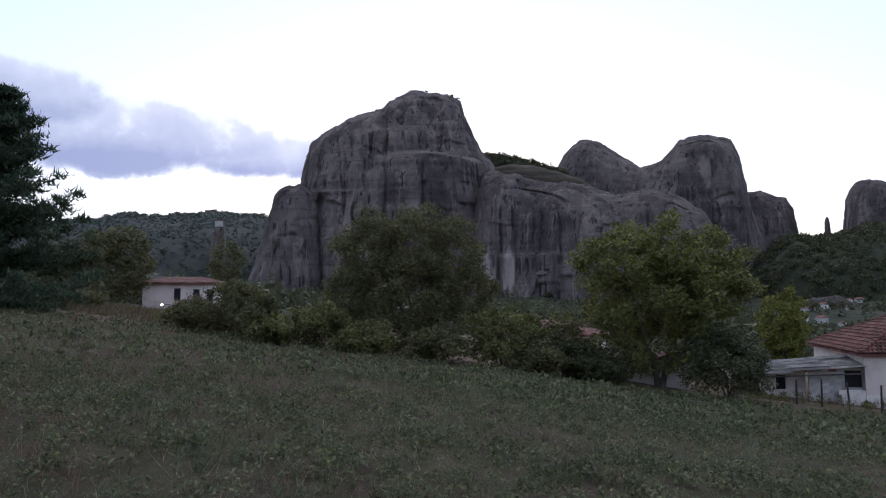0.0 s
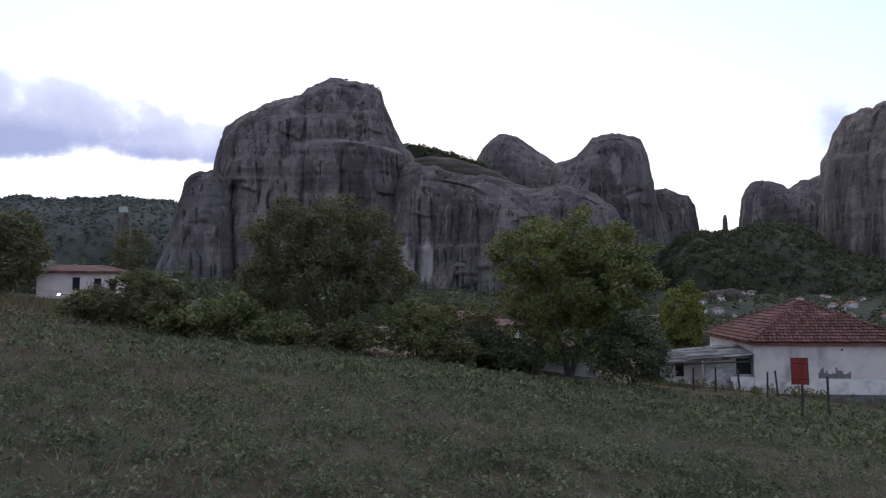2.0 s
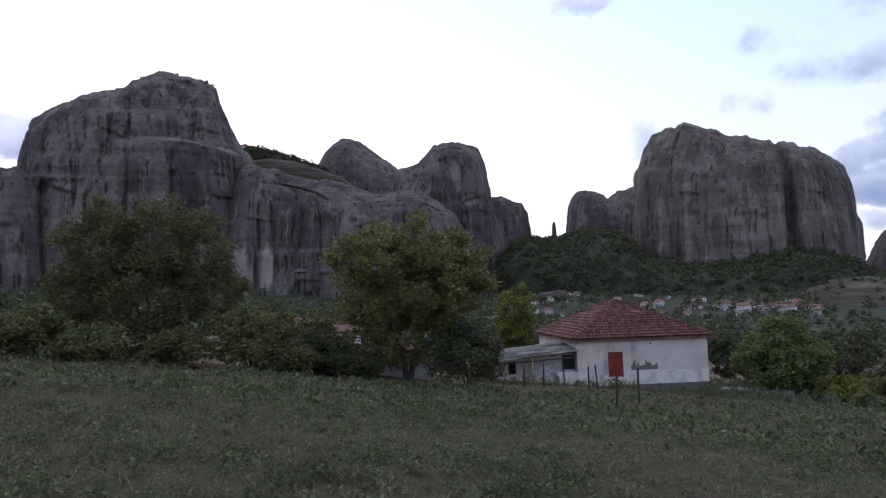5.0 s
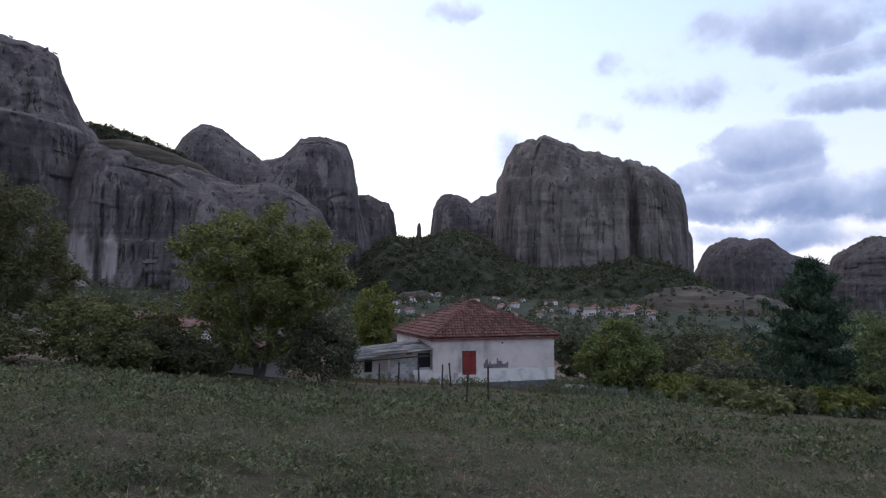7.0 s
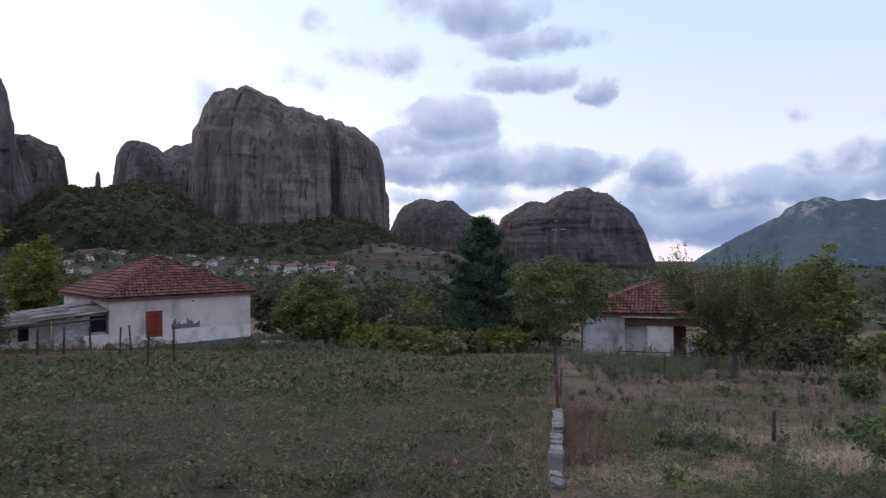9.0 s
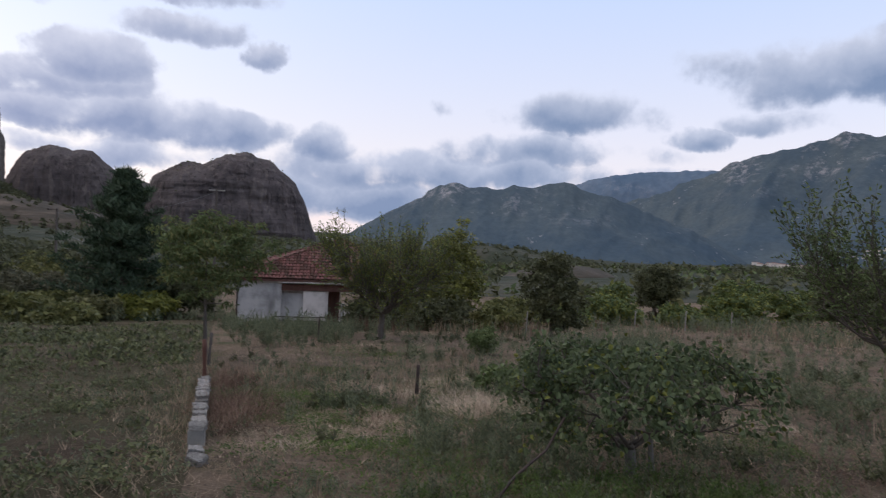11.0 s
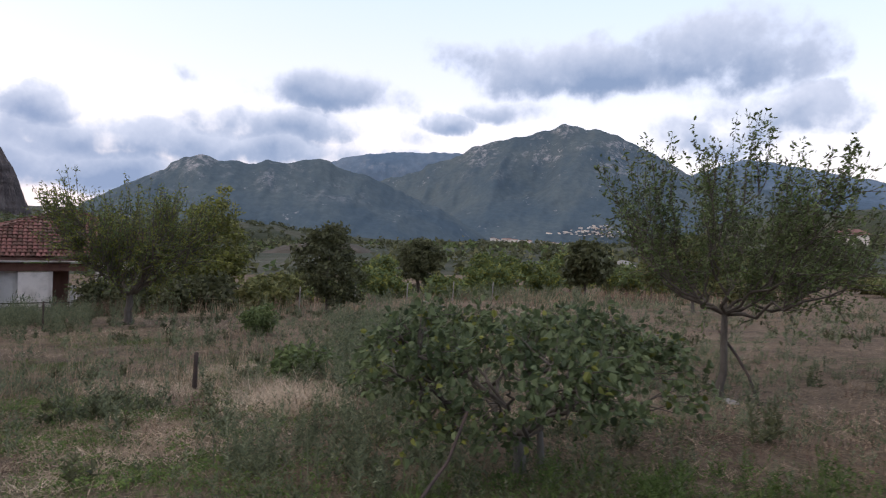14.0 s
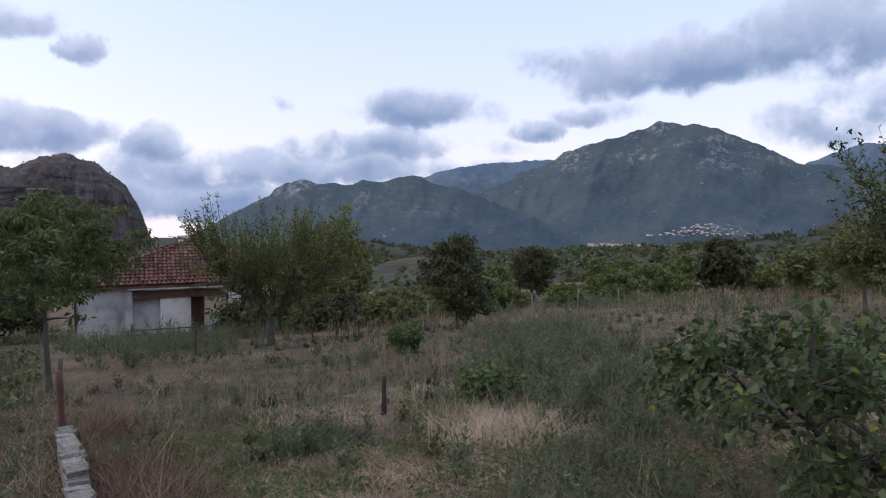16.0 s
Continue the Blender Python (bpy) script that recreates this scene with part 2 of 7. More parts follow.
def mountain_mat(name, wood, open_slope, cliff, unit_size, share):
    """Wooded slopes with lighter clearings and pale limestone cliffs in short steep bands; the colours given include
    haze.
    """
    mt = bpy.data.materials.new(name)
    mt.use_nodes = True
    nt = mt.node_tree
    N, L = nt.nodes.new, nt.links.new
    bsdf = nt.nodes["Principled BSDF"]
    bsdf.inputs["Roughness"].default_value, bsdf.inputs["Specular IOR Level"].default_value = 1.0, 0.0
    tc = N("ShaderNodeTexCoord").outputs["Object"]

    def noise_at(size, stretch, detail, rough=0.6):
        mp = N("ShaderNodeMapping")
        mp.inputs["Scale"].default_value = stretch
        L(tc, mp.inputs[0])
        n = N("ShaderNodeTexNoise")
        n.inputs["Scale"].default_value, n.inputs["Detail"].default_value, n.inputs["Roughness"].default_value = 1 / (size * unit_size), detail, rough
        L(mp.outputs[0], n.inputs["Vector"])
        return n.outputs[0]

    def ramp(v, lo, hi, b=1.0):
        r = N("ShaderNodeMapRange")
        r.inputs[1].default_value, r.inputs[2].default_value, r.inputs[4].default_value = lo, hi, b
        L(v, r.inputs[0])
        return r.outputs[0]

    def mixed(f, a, b):
        n = N("ShaderNodeMix")
        n.data_type = "RGBA"
        L(f, n.inputs[0])
        for k, v in ((6, a), (7, b)):
            if isinstance(v, tuple):
                n.inputs[k].default_value = (*v, 1)
            else:
                L(v, n.inputs[k])
        return n.outputs[2]

    def times(a, b):
        n = N("ShaderNodeMath")
        n.operation = "MULTIPLY"
        L(a, n.inputs[0]), L(b, n.inputs[1])
        return n.outputs[0]
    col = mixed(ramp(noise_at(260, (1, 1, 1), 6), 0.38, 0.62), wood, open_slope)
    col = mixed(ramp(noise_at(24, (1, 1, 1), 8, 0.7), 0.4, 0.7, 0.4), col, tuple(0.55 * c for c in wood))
    up = N("ShaderNodeSeparateXYZ")
    L(N("ShaderNodeTexCoord").outputs["Generated"], up.inputs[0])
    high = ramp(up.outputs[2], 0.42, 0.72)
    bands = ramp(noise_at(210, (1, 1, 1.6), 5, 0.6), 0.5, 0.6)
    flecks = ramp(noise_at(34, (1.2, 1.2, 0.42), 8, 0.75), 0.47, 0.62, share)
    col = mixed(times(times(bands, flecks), high), col, cliff)
    few = times(ramp(noise_at(150, (1, 1, 1), 3), 0.56, 0.62), ramp(noise_at(26, (1.2, 1.2, 0.5), 5, 0.7), 0.6, 0.66, share))
    col = mixed(few, col, cliff)
    L(col, bsdf.inputs["Base Color"])
    b = N("ShaderNodeBump")
    b.inputs["Distance"].default_value, b.inputs["Strength"].default_value = 5.0 * unit_size, 0.5
    L(noise_at(30, (1, 1, 1), 8, 0.65), b.inputs["Height"])
    L(b.outputs[0], bsdf.inputs["Normal"])
    return mt


# Aerial haze is mixed into these base colours as a blue-grey lift.
MOUNTAIN = mountain_mat("hazed_mountain_slope", (0.072, 0.102, 0.13), (0.1, 0.127, 0.143), (0.34, 0.33, 0.345), 1.0, 0.8)
# Paler and bluer again: the haze of over 4 km, painted into the colour.
FARMOUNTAIN = mountain_mat("hazed_far_mountain", (0.1, 0.15, 0.215), (0.15, 0.195, 0.255), (0.26, 0.28, 0.32), 1.6, 0.6)
# Scrub greens shifted to grey-blue for the haze in front of the far hill.
HILL = material("hazed_hill_scrub", ((0.03, 0.038, 0.033), (0.042, 0.05, 0.043), (0.08, 0.074, 0.064)), scale=0.03, detail=10, rough=1.0, bump=2.0, bump_scale=0.12)
BARE = material("bare_slope", ((0.035, 0.034, 0.024), (0.072, 0.058, 0.044), (0.14, 0.108, 0.082)), scale=0.06, detail=10, rough=1.0, bump=0.8, stretch=(1, 1, 5))


def soil_mat(name="field_soil", green=(0.55, 0.66, 0.7), base=((0.085, 0.062, 0.045), (0.2, 0.145, 0.105)), straw_share=0.5):
    """Brown soil with straw litter and low green growth in patches, fibrous at close range."""
    mt = bpy.data.materials.new(name)
    mt.use_nodes = True
    nt = mt.node_tree
    N, L = nt.nodes.new, nt.links.new
    bsdf = nt.nodes["Principled BSDF"]
    bsdf.inputs["Roughness"].default_value, bsdf.inputs["Specular IOR Level"].default_value = 1.0, 0.1
    tc = N("ShaderNodeTexCoord").outputs["Object"]

    def noise_at(scale, detail=8, rough=0.65, stretch=(1, 1, 1), turn=0.0, dist=0.0):
        mp = N("ShaderNodeMapping")
        mp.inputs["Scale"].default_value, mp.inputs["Rotation"].default_value = stretch, (0, 0, turn)
        L(tc, mp.inputs[0])
        n = N("ShaderNodeTexNoise")
        n.inputs["Scale"].default_value, n.inputs["Detail"].default_value, n.inputs["Roughness"].default_value, n.inputs["Distortion"].default_value = scale, detail, rough, dist
        L(mp.outputs[0], n.inputs["Vector"])
        return n.outputs[0]

    def ramp(v, lo, hi, b=1.0):
        r = N("ShaderNodeMapRange")
        r.inputs[1].default_value, r.inputs[2].default_value, r.inputs[4].default_value = lo, hi, b
        L(v, r.inputs[0])
        return r.outputs[0]

    def mixed(f, a, b):
        n = N("ShaderNodeMix")
        n.data_type = "RGBA"
        L(f, n.inputs[0])
        for k, v in ((6, a), (7, b)):
            if isinstance(v, tuple):
                n.inputs[k].default_value = (*v, 1)
            else:
                L(v, n.inputs[k])
        return n.outputs[2]
    col = mixed(ramp(noise_at(0.7, 10), 0.35, 0.65), *base)
    straw = N("ShaderNodeMath")
    straw.operation = "MAXIMUM"
    L(noise_at(22, 4, 0.6, (1, 0.12, 1), 0.5, 0.6), straw.inputs[0])
    L(noise_at(22, 4, 0.6, (0.12, 1, 1), 0.9, 0.6), straw.inputs[1])
    col = mixed(ramp(straw.outputs[0], 0.53, 0.68, straw_share), col, (0.4, 0.3, 0.21))
    col = mixed(ramp(noise_at(45, 6, 0.7), 0.5, 0.66, 0.3 + 0.5 * straw_share), col, (0.34, 0.26, 0.19))
    col = mixed(ramp(noise_at(2.6, 8, 0.7), 0.54, 0.66, 0.6), col, (0.07, 0.055, 0.042))
    col = mixed(ramp(noise_at(0.33, 9, 0.7), *green), col, mixed(ramp(noise_at(30, 5), 0.35, 0.65), (0.045, 0.058, 0.022), (0.105, 0.13, 0.055)))
    col = mixed(ramp(noise_at(14, 6), 0.58, 0.72, 0.6), col, (0.04, 0.034, 0.026))
    L(col, bsdf.inputs["Base Color"])
    b = N("ShaderNodeBump")
    b.inputs["Distance"].default_value, b.inputs["Strength"].default_value = 0.1, 1.0
    L(noise_at(11, 9, 0.75), b.inputs["Height"])
    L(b.outputs[0], bsdf.inputs["Normal"])
    return mt


GROUND = soil_mat()
CROPLAND = soil_mat("crop_soil", (0.357, 0.527, 0.34), ((0.0561, 0.0391, 0.0289), (0.123, 0.0884, 0.0663)), 0.22)
DRY = material("dry_grass", ((0.2, 0.145, 0.098), (0.34, 0.25, 0.17), (0.48, 0.37, 0.26)), scale=1.5, rough=0.9, spread=0.45, island=True)
RUST = material("rusty_brush", ((0.1, 0.062, 0.045), (0.23, 0.148, 0.105)), scale=1.2, rough=0.9, spread=0.45, island=True)
CROP = leaf_mat("crop_leaf", (0.0699, 0.081, 0.0331), (0.158, 0.166, 0.0782), 0.6)
CROP_Y = leaf_mat("crop_tip", (0.144, 0.160, 0.045), (0.240, 0.230, 0.075))
WEED = leaf_mat("weed_leaf", (0.085, 0.1, 0.055), (0.205, 0.222, 0.13), 0.45)
LUSH = leaf_mat("lush_grass", (0.055, 0.092, 0.022), (0.135, 0.185, 0.05))
OLIVE = leaf_mat("dull_green_leaf", (0.088, 0.088, 0.036), (0.166, 0.156, 0.066), 0.45)
GREEN = leaf_mat("green_leaf", (0.095, 0.102, 0.034), (0.2, 0.195, 0.072), 0.45)
YELLOWG = leaf_mat("yellow_green_leaf", (0.115, 0.128, 0.026), (0.22, 0.22, 0.05))
DARKG = leaf_mat("dark_leaf", (0.054, 0.06, 0.028), (0.115, 0.118, 0.056), 0.4)
FRESH = leaf_mat("fresh_leaf", (0.08, 0.112, 0.038), (0.155, 0.19, 0.074), 0.4)
# Leaf green with the same painted haze cast as HILL.
HILLTREE = leaf_mat("hazed_woodland_leaf", (0.06, 0.074, 0.06), (0.086, 0.1, 0.078), 0.2)
GREYG = leaf_mat("grey_green_leaf", (0.108, 0.110, 0.068), (0.204, 0.190, 0.120))
PINE = leaf_mat("pine_needle", (0.032, 0.055, 0.03), (0.07, 0.1, 0.055), 0.4)
FIG = leaf_mat("fig_leaf", (0.055, 0.078, 0.034), (0.145, 0.175, 0.078))
WOODS = leaf_mat("woodland_leaf", (0.058, 0.066, 0.033), (0.112, 0.112, 0.056), spread=0.35)
BARK = material("bark", ((0.065, 0.054, 0.045), (0.15, 0.125, 0.105)), scale=9, rough=0.95, bump=0.02, stretch=(1, 1, 0.3))
GREYBARK = material("grey_bark", ((0.09, 0.08, 0.07), (0.2, 0.18, 0.16)), scale=9, rough=0.95, bump=0.015, stretch=(1, 1, 0.3))
PLASTER = material("weathered_plaster", ((0.5, 0.41, 0.36), (0.69, 0.575, 0.51), (0.76, 0.645, 0.58)), scale=0.7, rough=0.95, bump=0.01, bump_scale=12,
                   streak=(0.9, (1, 1, 0.25), (0.22, 0.2, 0.2), 0.6, 0.85))
WHITE = material("whitewash", ((0.5, 0.435, 0.385), (0.7, 0.62, 0.56), (0.77, 0.69, 0.63)), scale=1.3, rough=0.9, bump=0.01, bump_scale=15)
LIMED = material("old_limewash", ((0.5, 0.445, 0.4), (0.76, 0.68, 0.61), (0.82, 0.74, 0.67)), scale=1.6, detail=9, rough=0.95, bump=0.01, bump_scale=15,
                 streak=(1.1, (1, 1, 0.4), (0.3, 0.25, 0.22), 0.58, 0.8))
GREYWALL = material("mottled_whitewash", ((0.24, 0.225, 0.215), (0.46, 0.43, 0.405), (0.56, 0.525, 0.49)), scale=0.9, detail=9, rough=0.95, bump=0.01, bump_scale=12,
                    streak=(0.8, (1, 1, 0.3), (0.16, 0.15, 0.145), 0.58, 0.8))
STRAW = material("pale_straw", ((0.3, 0.225, 0.16), (0.56, 0.445, 0.33)), scale=1.8, rough=0.9, spread=0.35, island=True)
PLINTH = material("damp_plinth", ((0.1, 0.09, 0.09), (0.2, 0.18, 0.18)), scale=2, rough=0.95, bump=0.01)
BRICK = material("hollow_brick", ((0.4, 0.36, 0.33), (0.62, 0.57, 0.53)), scale=3, rough=0.95, bump=0.01, spread=0.2)
ORANGE = material("red_brick", ((0.25, 0.1, 0.06), (0.35, 0.15, 0.09)), scale=3, rough=0.95, spread=0.25)
TILE = material("clay_tile", ((0.07, 0.034, 0.029), (0.14, 0.062, 0.05), (0.21, 0.125, 0.105)), scale=1.4, detail=9, rough=0.85, bump=0.006, bump_scale=14, spread=0.5)
TILE_J = material("clay_tile_mass", ((0.07, 0.034, 0.029), (0.14, 0.062, 0.05), (0.21, 0.125, 0.105)), scale=1.4, detail=9, rough=0.85, bump=0.006, bump_scale=14, spread=0.5, island=True)
RED = material("red_paint", ((0.2, 0.03, 0.022), (0.33, 0.05, 0.035)), scale=3, rough=0.6, bump=0.004, stretch=(1, 1, 0.2))
BROWN = material("brown_paint", ((0.09, 0.04, 0.03), (0.16, 0.075, 0.055)), scale=3, rough=0.7, stretch=(1, 1, 0.3))
DARK = material("dark_interior", ((0.012, 0.012, 0.013), (0.03, 0.03, 0.032)), scale=2, rough=0.8)
TIN = material("corrugated_sheet", ((0.22, 0.21, 0.2), (0.42, 0.395, 0.375)), scale=1.2, rough=0.6, bump=0.01, spread=0.25)
WEATHERED = material("weathered_wood", ((0.06, 0.05, 0.045), (0.14, 0.12, 0.105)), scale=6, rough=0.95, stretch=(1, 1, 0.15), bump=0.01)
IRON = material("rusty_iron", ((0.03, 0.025, 0.024), (0.09, 0.06, 0.05)), scale=8, rough=0.8, bump=0.004)
STONE = material("field_stone", ((0.13, 0.12, 0.11), (0.36, 0.335, 0.31)), scale=5, rough=0.95, bump=0.02, spread=0.3)
CONCRETE = material("old_concrete", ((0.200, 0.188, 0.172), (0.330, 0.301, 0.267)), scale=3, rough=0.95, bump=0.01)
CABLE = material("cable", ((0.1, 0.1, 0.1), (0.2, 0.2, 0.2)), scale=3, rough=0.6)
LAMP = bpy.data.materials.new("lamp_glow")
LAMP.use_nodes = True
LAMP.node_tree.nodes["Principled BSDF"].inputs["Emission Color"].default_value = (1, 0.85, 0.6, 1)
LAMP.node_tree.nodes["Principled BSDF"].inputs["Emission Strength"].default_value = 12
TOWNWALL = material("village_plaster", ((0.42, 0.385, 0.36), (0.72, 0.68, 0.64)), scale=0.15, rough=0.95, spread=0.25)
VROOF = material("village_tile", ((0.14, 0.068, 0.052), (0.25, 0.13, 0.1)), scale=0.4, rough=0.9, spread=0.4)
MOULD = material("mould", ((0.1, 0.088, 0.084), (0.26, 0.228, 0.215)), scale=4, rough=0.95)
OLDTIN = material("old_sheet", ((0.06, 0.056, 0.054), (0.26, 0.245, 0.235)), scale=1.6, rough=0.9, bump=0.01, spread=0.5, spec=0.1)


# ---- helpers of this scene ----
rng = np.random.default_rng(7)


def vnoise(p, seed=0):
    """Smooth noise in -1..1 at the points p (n x 3)."""
    p = np.asarray(p, float)
    i = np.floor(p).astype(np.int64)
    f = p - i
    f = f * f * f * (f * (f * 6 - 15) + 10)

    def h(dx, dy, dz):
        a = ((i[:, 0] + dx) * 374761393 + (i[:, 1] + dy) * 668265263 + (i[:, 2] + dz) * 2147483647 + seed * 974711) & 0xFFFFFFFF
        a = ((a ^ (a >> 13)) * 1274126177) & 0xFFFFFFFF
        return ((a ^ (a >> 16)) & 0xFFFF) / 32767.5 - 1
    fx, fy, fz = f.T
    c = [[h(0, b, d) * (1 - fx) + h(1, b, d) * fx for b in (0, 1)] for d in (0, 1)]
    r = [a * (1 - fy) + b * fy for a, b in c]
    return r[0] * (1 - fz) + r[1] * fz


def fbm(p, octaves=4, seed=0, gain=0.5):
    p, a, s, out = np.asarray(p, float), 1.0, 0.0, 0.0
    for k in range(octaves):
        out = out + a * vnoise(p * 2 ** k, seed + k)
        s += a
        a *= gain
    return out / s


def mesh(name, verts, faces, mat, smooth=False):
    """A mesh from arrays; faces is n x 3 or n x 4."""
    verts, faces = np.asarray(verts, np.float32), np.asarray(faces, np.int32)
    me = bpy.data.meshes.new(name)
    n, k = faces.shape
    me.vertices.add(len(verts))
    me.vertices.foreach_set("co", verts.ravel())
    me.loops.add(n * k)
    me.loops.foreach_set("vertex_index", faces.ravel())
    me.polygons.add(n)
    me.polygons.foreach_set("loop_start", np.arange(0, n * k, k, dtype=np.int32))
    me.polygons.foreach_set("use_smooth", np.full(n, smooth))
    me.update(calc_edges=True)
    me.validate()
    for one in (mat if isinstance(mat, (list, tuple)) else [mat]):
        me.materials.append(one)
    return me


def part(name, data, parent=None, label="", mat=None):
    """Links a mesh or a bmesh as one object under a thing or a part."""
    if isinstance(data, bmesh.types.BMesh):
        me = bpy.data.meshes.new(name)
        data.to_mesh(me)
        data.free()
        me.materials.append(mat)
        data = me
    ob = new(name, data)
    ob.parent = parent
    return tagged(ob, label)


def box(bm, a, b, m=None, bev=0.0):
    """A box from corner a to corner b in a bmesh, moved by m."""
    g = bmesh.ops.create_cube(bm, size=1)["verts"]
    c, s = (Vector(a) + Vector(b)) / 2, [abs(q - p) for p, q in zip(a, b)]
    bmesh.ops.scale(bm, vec=s, verts=g)
    bmesh.ops.translate(bm, vec=c, verts=g)
    if bev:
        ed = list({e for v in g for e in v.link_edges})
        g = list({v for f in bmesh.ops.bevel(bm, geom=ed, offset=bev, segments=1, affect="EDGES")["faces"] for v in f.verts} | {v for v in g if v.is_valid})
    if m is not None:
        bmesh.ops.transform(bm, matrix=m, verts=g)
    return bm


def boxes(*ab, m=None, bev=0.0):
    bm = bmesh.new()
    for a, b in ab:
        box(bm, a, b, m, bev)
    return bm


def grid_faces(rows, cols, wrap=False):
    r, c = np.meshgrid(np.arange(rows - 1), np.arange(cols if wrap else cols - 1), indexing="ij")
    a, d = r * cols + c, r * cols + (c + 1) % cols
    return np.stack([a, d, d + cols, a + cols], -1).reshape(-1, 4)


# ---- the land ----
R_KNOTS = (70, 150, 300, 450, 700, 1300, 4900)
LAND = [  # bearing, then heights at the distances past the first
    (-180, 15, 20, 20, 10, 0, -60), (-90, 14, 25, 32, 40, 50, 20), (-40, 8, 20, 40, 62, 80, 40), (-16, 2, 6, 14, 26, 30, 0),
    (5, -2, 2, 10, 20, 20, 0), (15, -4, -2, 8, 20, 20, 0), (27, -6, -6, 2, 30, 30, 0), (36, -7, -6, 1, 30, 20, 0), (46, -8, -4.5, 0, 15, 10, -20),
    (55, -9, -7, -5, 2, 0, -30), (65, -9, -12, -12, -8, -10, -50), (76, -9, -13, -16, -18, -25, -80), (90, -9, -14, -20, -32, -60, -100),
    (105, -8, -13, -22, -40, -70, -110), (120, -6, -9, -16, -36, -66, -110), (135, -3, -3, -6, -20, -50, -100), (180, 15, 20, 20, 10, 0, -60)]


def plane_z(x, y):
    return 0.8 - 0.13 * np.minimum(x, 15) - 0.105 * np.maximum(x - 15, 0) - 0.03 * y


def land_z(x, y):
    """The ground's height: an even field that runs down to +x, rising woods to the rocks, a low plain beyond +x."""
    x, y = np.asarray(x, float), np.asarray(y, float)
    r, az = np.hypot(x, y), np.degrees(np.arctan2(x, y))
    k = np.minimum(1, 70 / np.maximum(r, 1e-3))
    zin = plane_z(x * k, y * k)
    t = np.array(LAND)
    cols = [zin] + [np.interp(az, t[:, 0], t[:, i]) for i in range(1, 7)]
    rr = np.clip(r, R_KNOTS[0], R_KNOTS[-1])
    out = np.array(zin, float)
    for i in range(6):
        a, b = R_KNOTS[i], R_KNOTS[i + 1]
        f = np.clip((rr - a) / (b - a), 0, 1)
        f = f * f * (3 - 2 * f) * 0.5 + f * 0.5
        out = np.where(rr >= a, cols[i] * (1 - f) + cols[i + 1] * f, out)
    flat = np.stack([x.ravel(), y.ravel(), 0 * x.ravel()], 1)
    near = (0.07 * fbm(flat / 1.3, 3, 5) + 0.10 * fbm(flat / 7, 2, 6)).reshape(x.shape)
    far = (4.0 * fbm(flat / 60, 4, 8)).reshape(x.shape)
    dip = 0.3 * np.exp(-((x - 12) ** 2 + (y + 6.8) ** 2) / 7)
    return out + near - dip + far * np.clip((r - 90) / 200, 0, 1)


def build_ground():
    rad = np.concatenate([[0.0], np.geomspace(0.8, 4900, 170)])
    ang = np.linspace(-np.pi, np.pi, 300, endpoint=False)
    R, A = np.meshgrid(rad, ang, indexing="ij")
    x, y = R * np.sin(A), R * np.cos(A)
    v = np.stack([x, y, land_z(x, y)], -1).reshape(-1, 3)
    me = mesh("ground", v, grid_faces(len(rad), len(ang), wrap=True)[:, ::-1], [GROUND, FOREST, CROPLAND], True)
    f = v[[p.vertices[0] for p in me.polygons]]
    crop = (f[:, 1] - 3.1 - 0.39 * (f[:, 0] - 9.4) > 0.2) & (f[:, 1] < 34)  # the crop lies before the stone wall's line
    me.polygons.foreach_set("material_index", np.where(np.hypot(f[:, 0], f[:, 1]) > 95, 1, np.where(crop, 2, 0)).astype(np.int32))
    return tagged(new("ground", me), "sloping weedy field with bare brown soil patches", "ground", kind="structure")


build_ground()


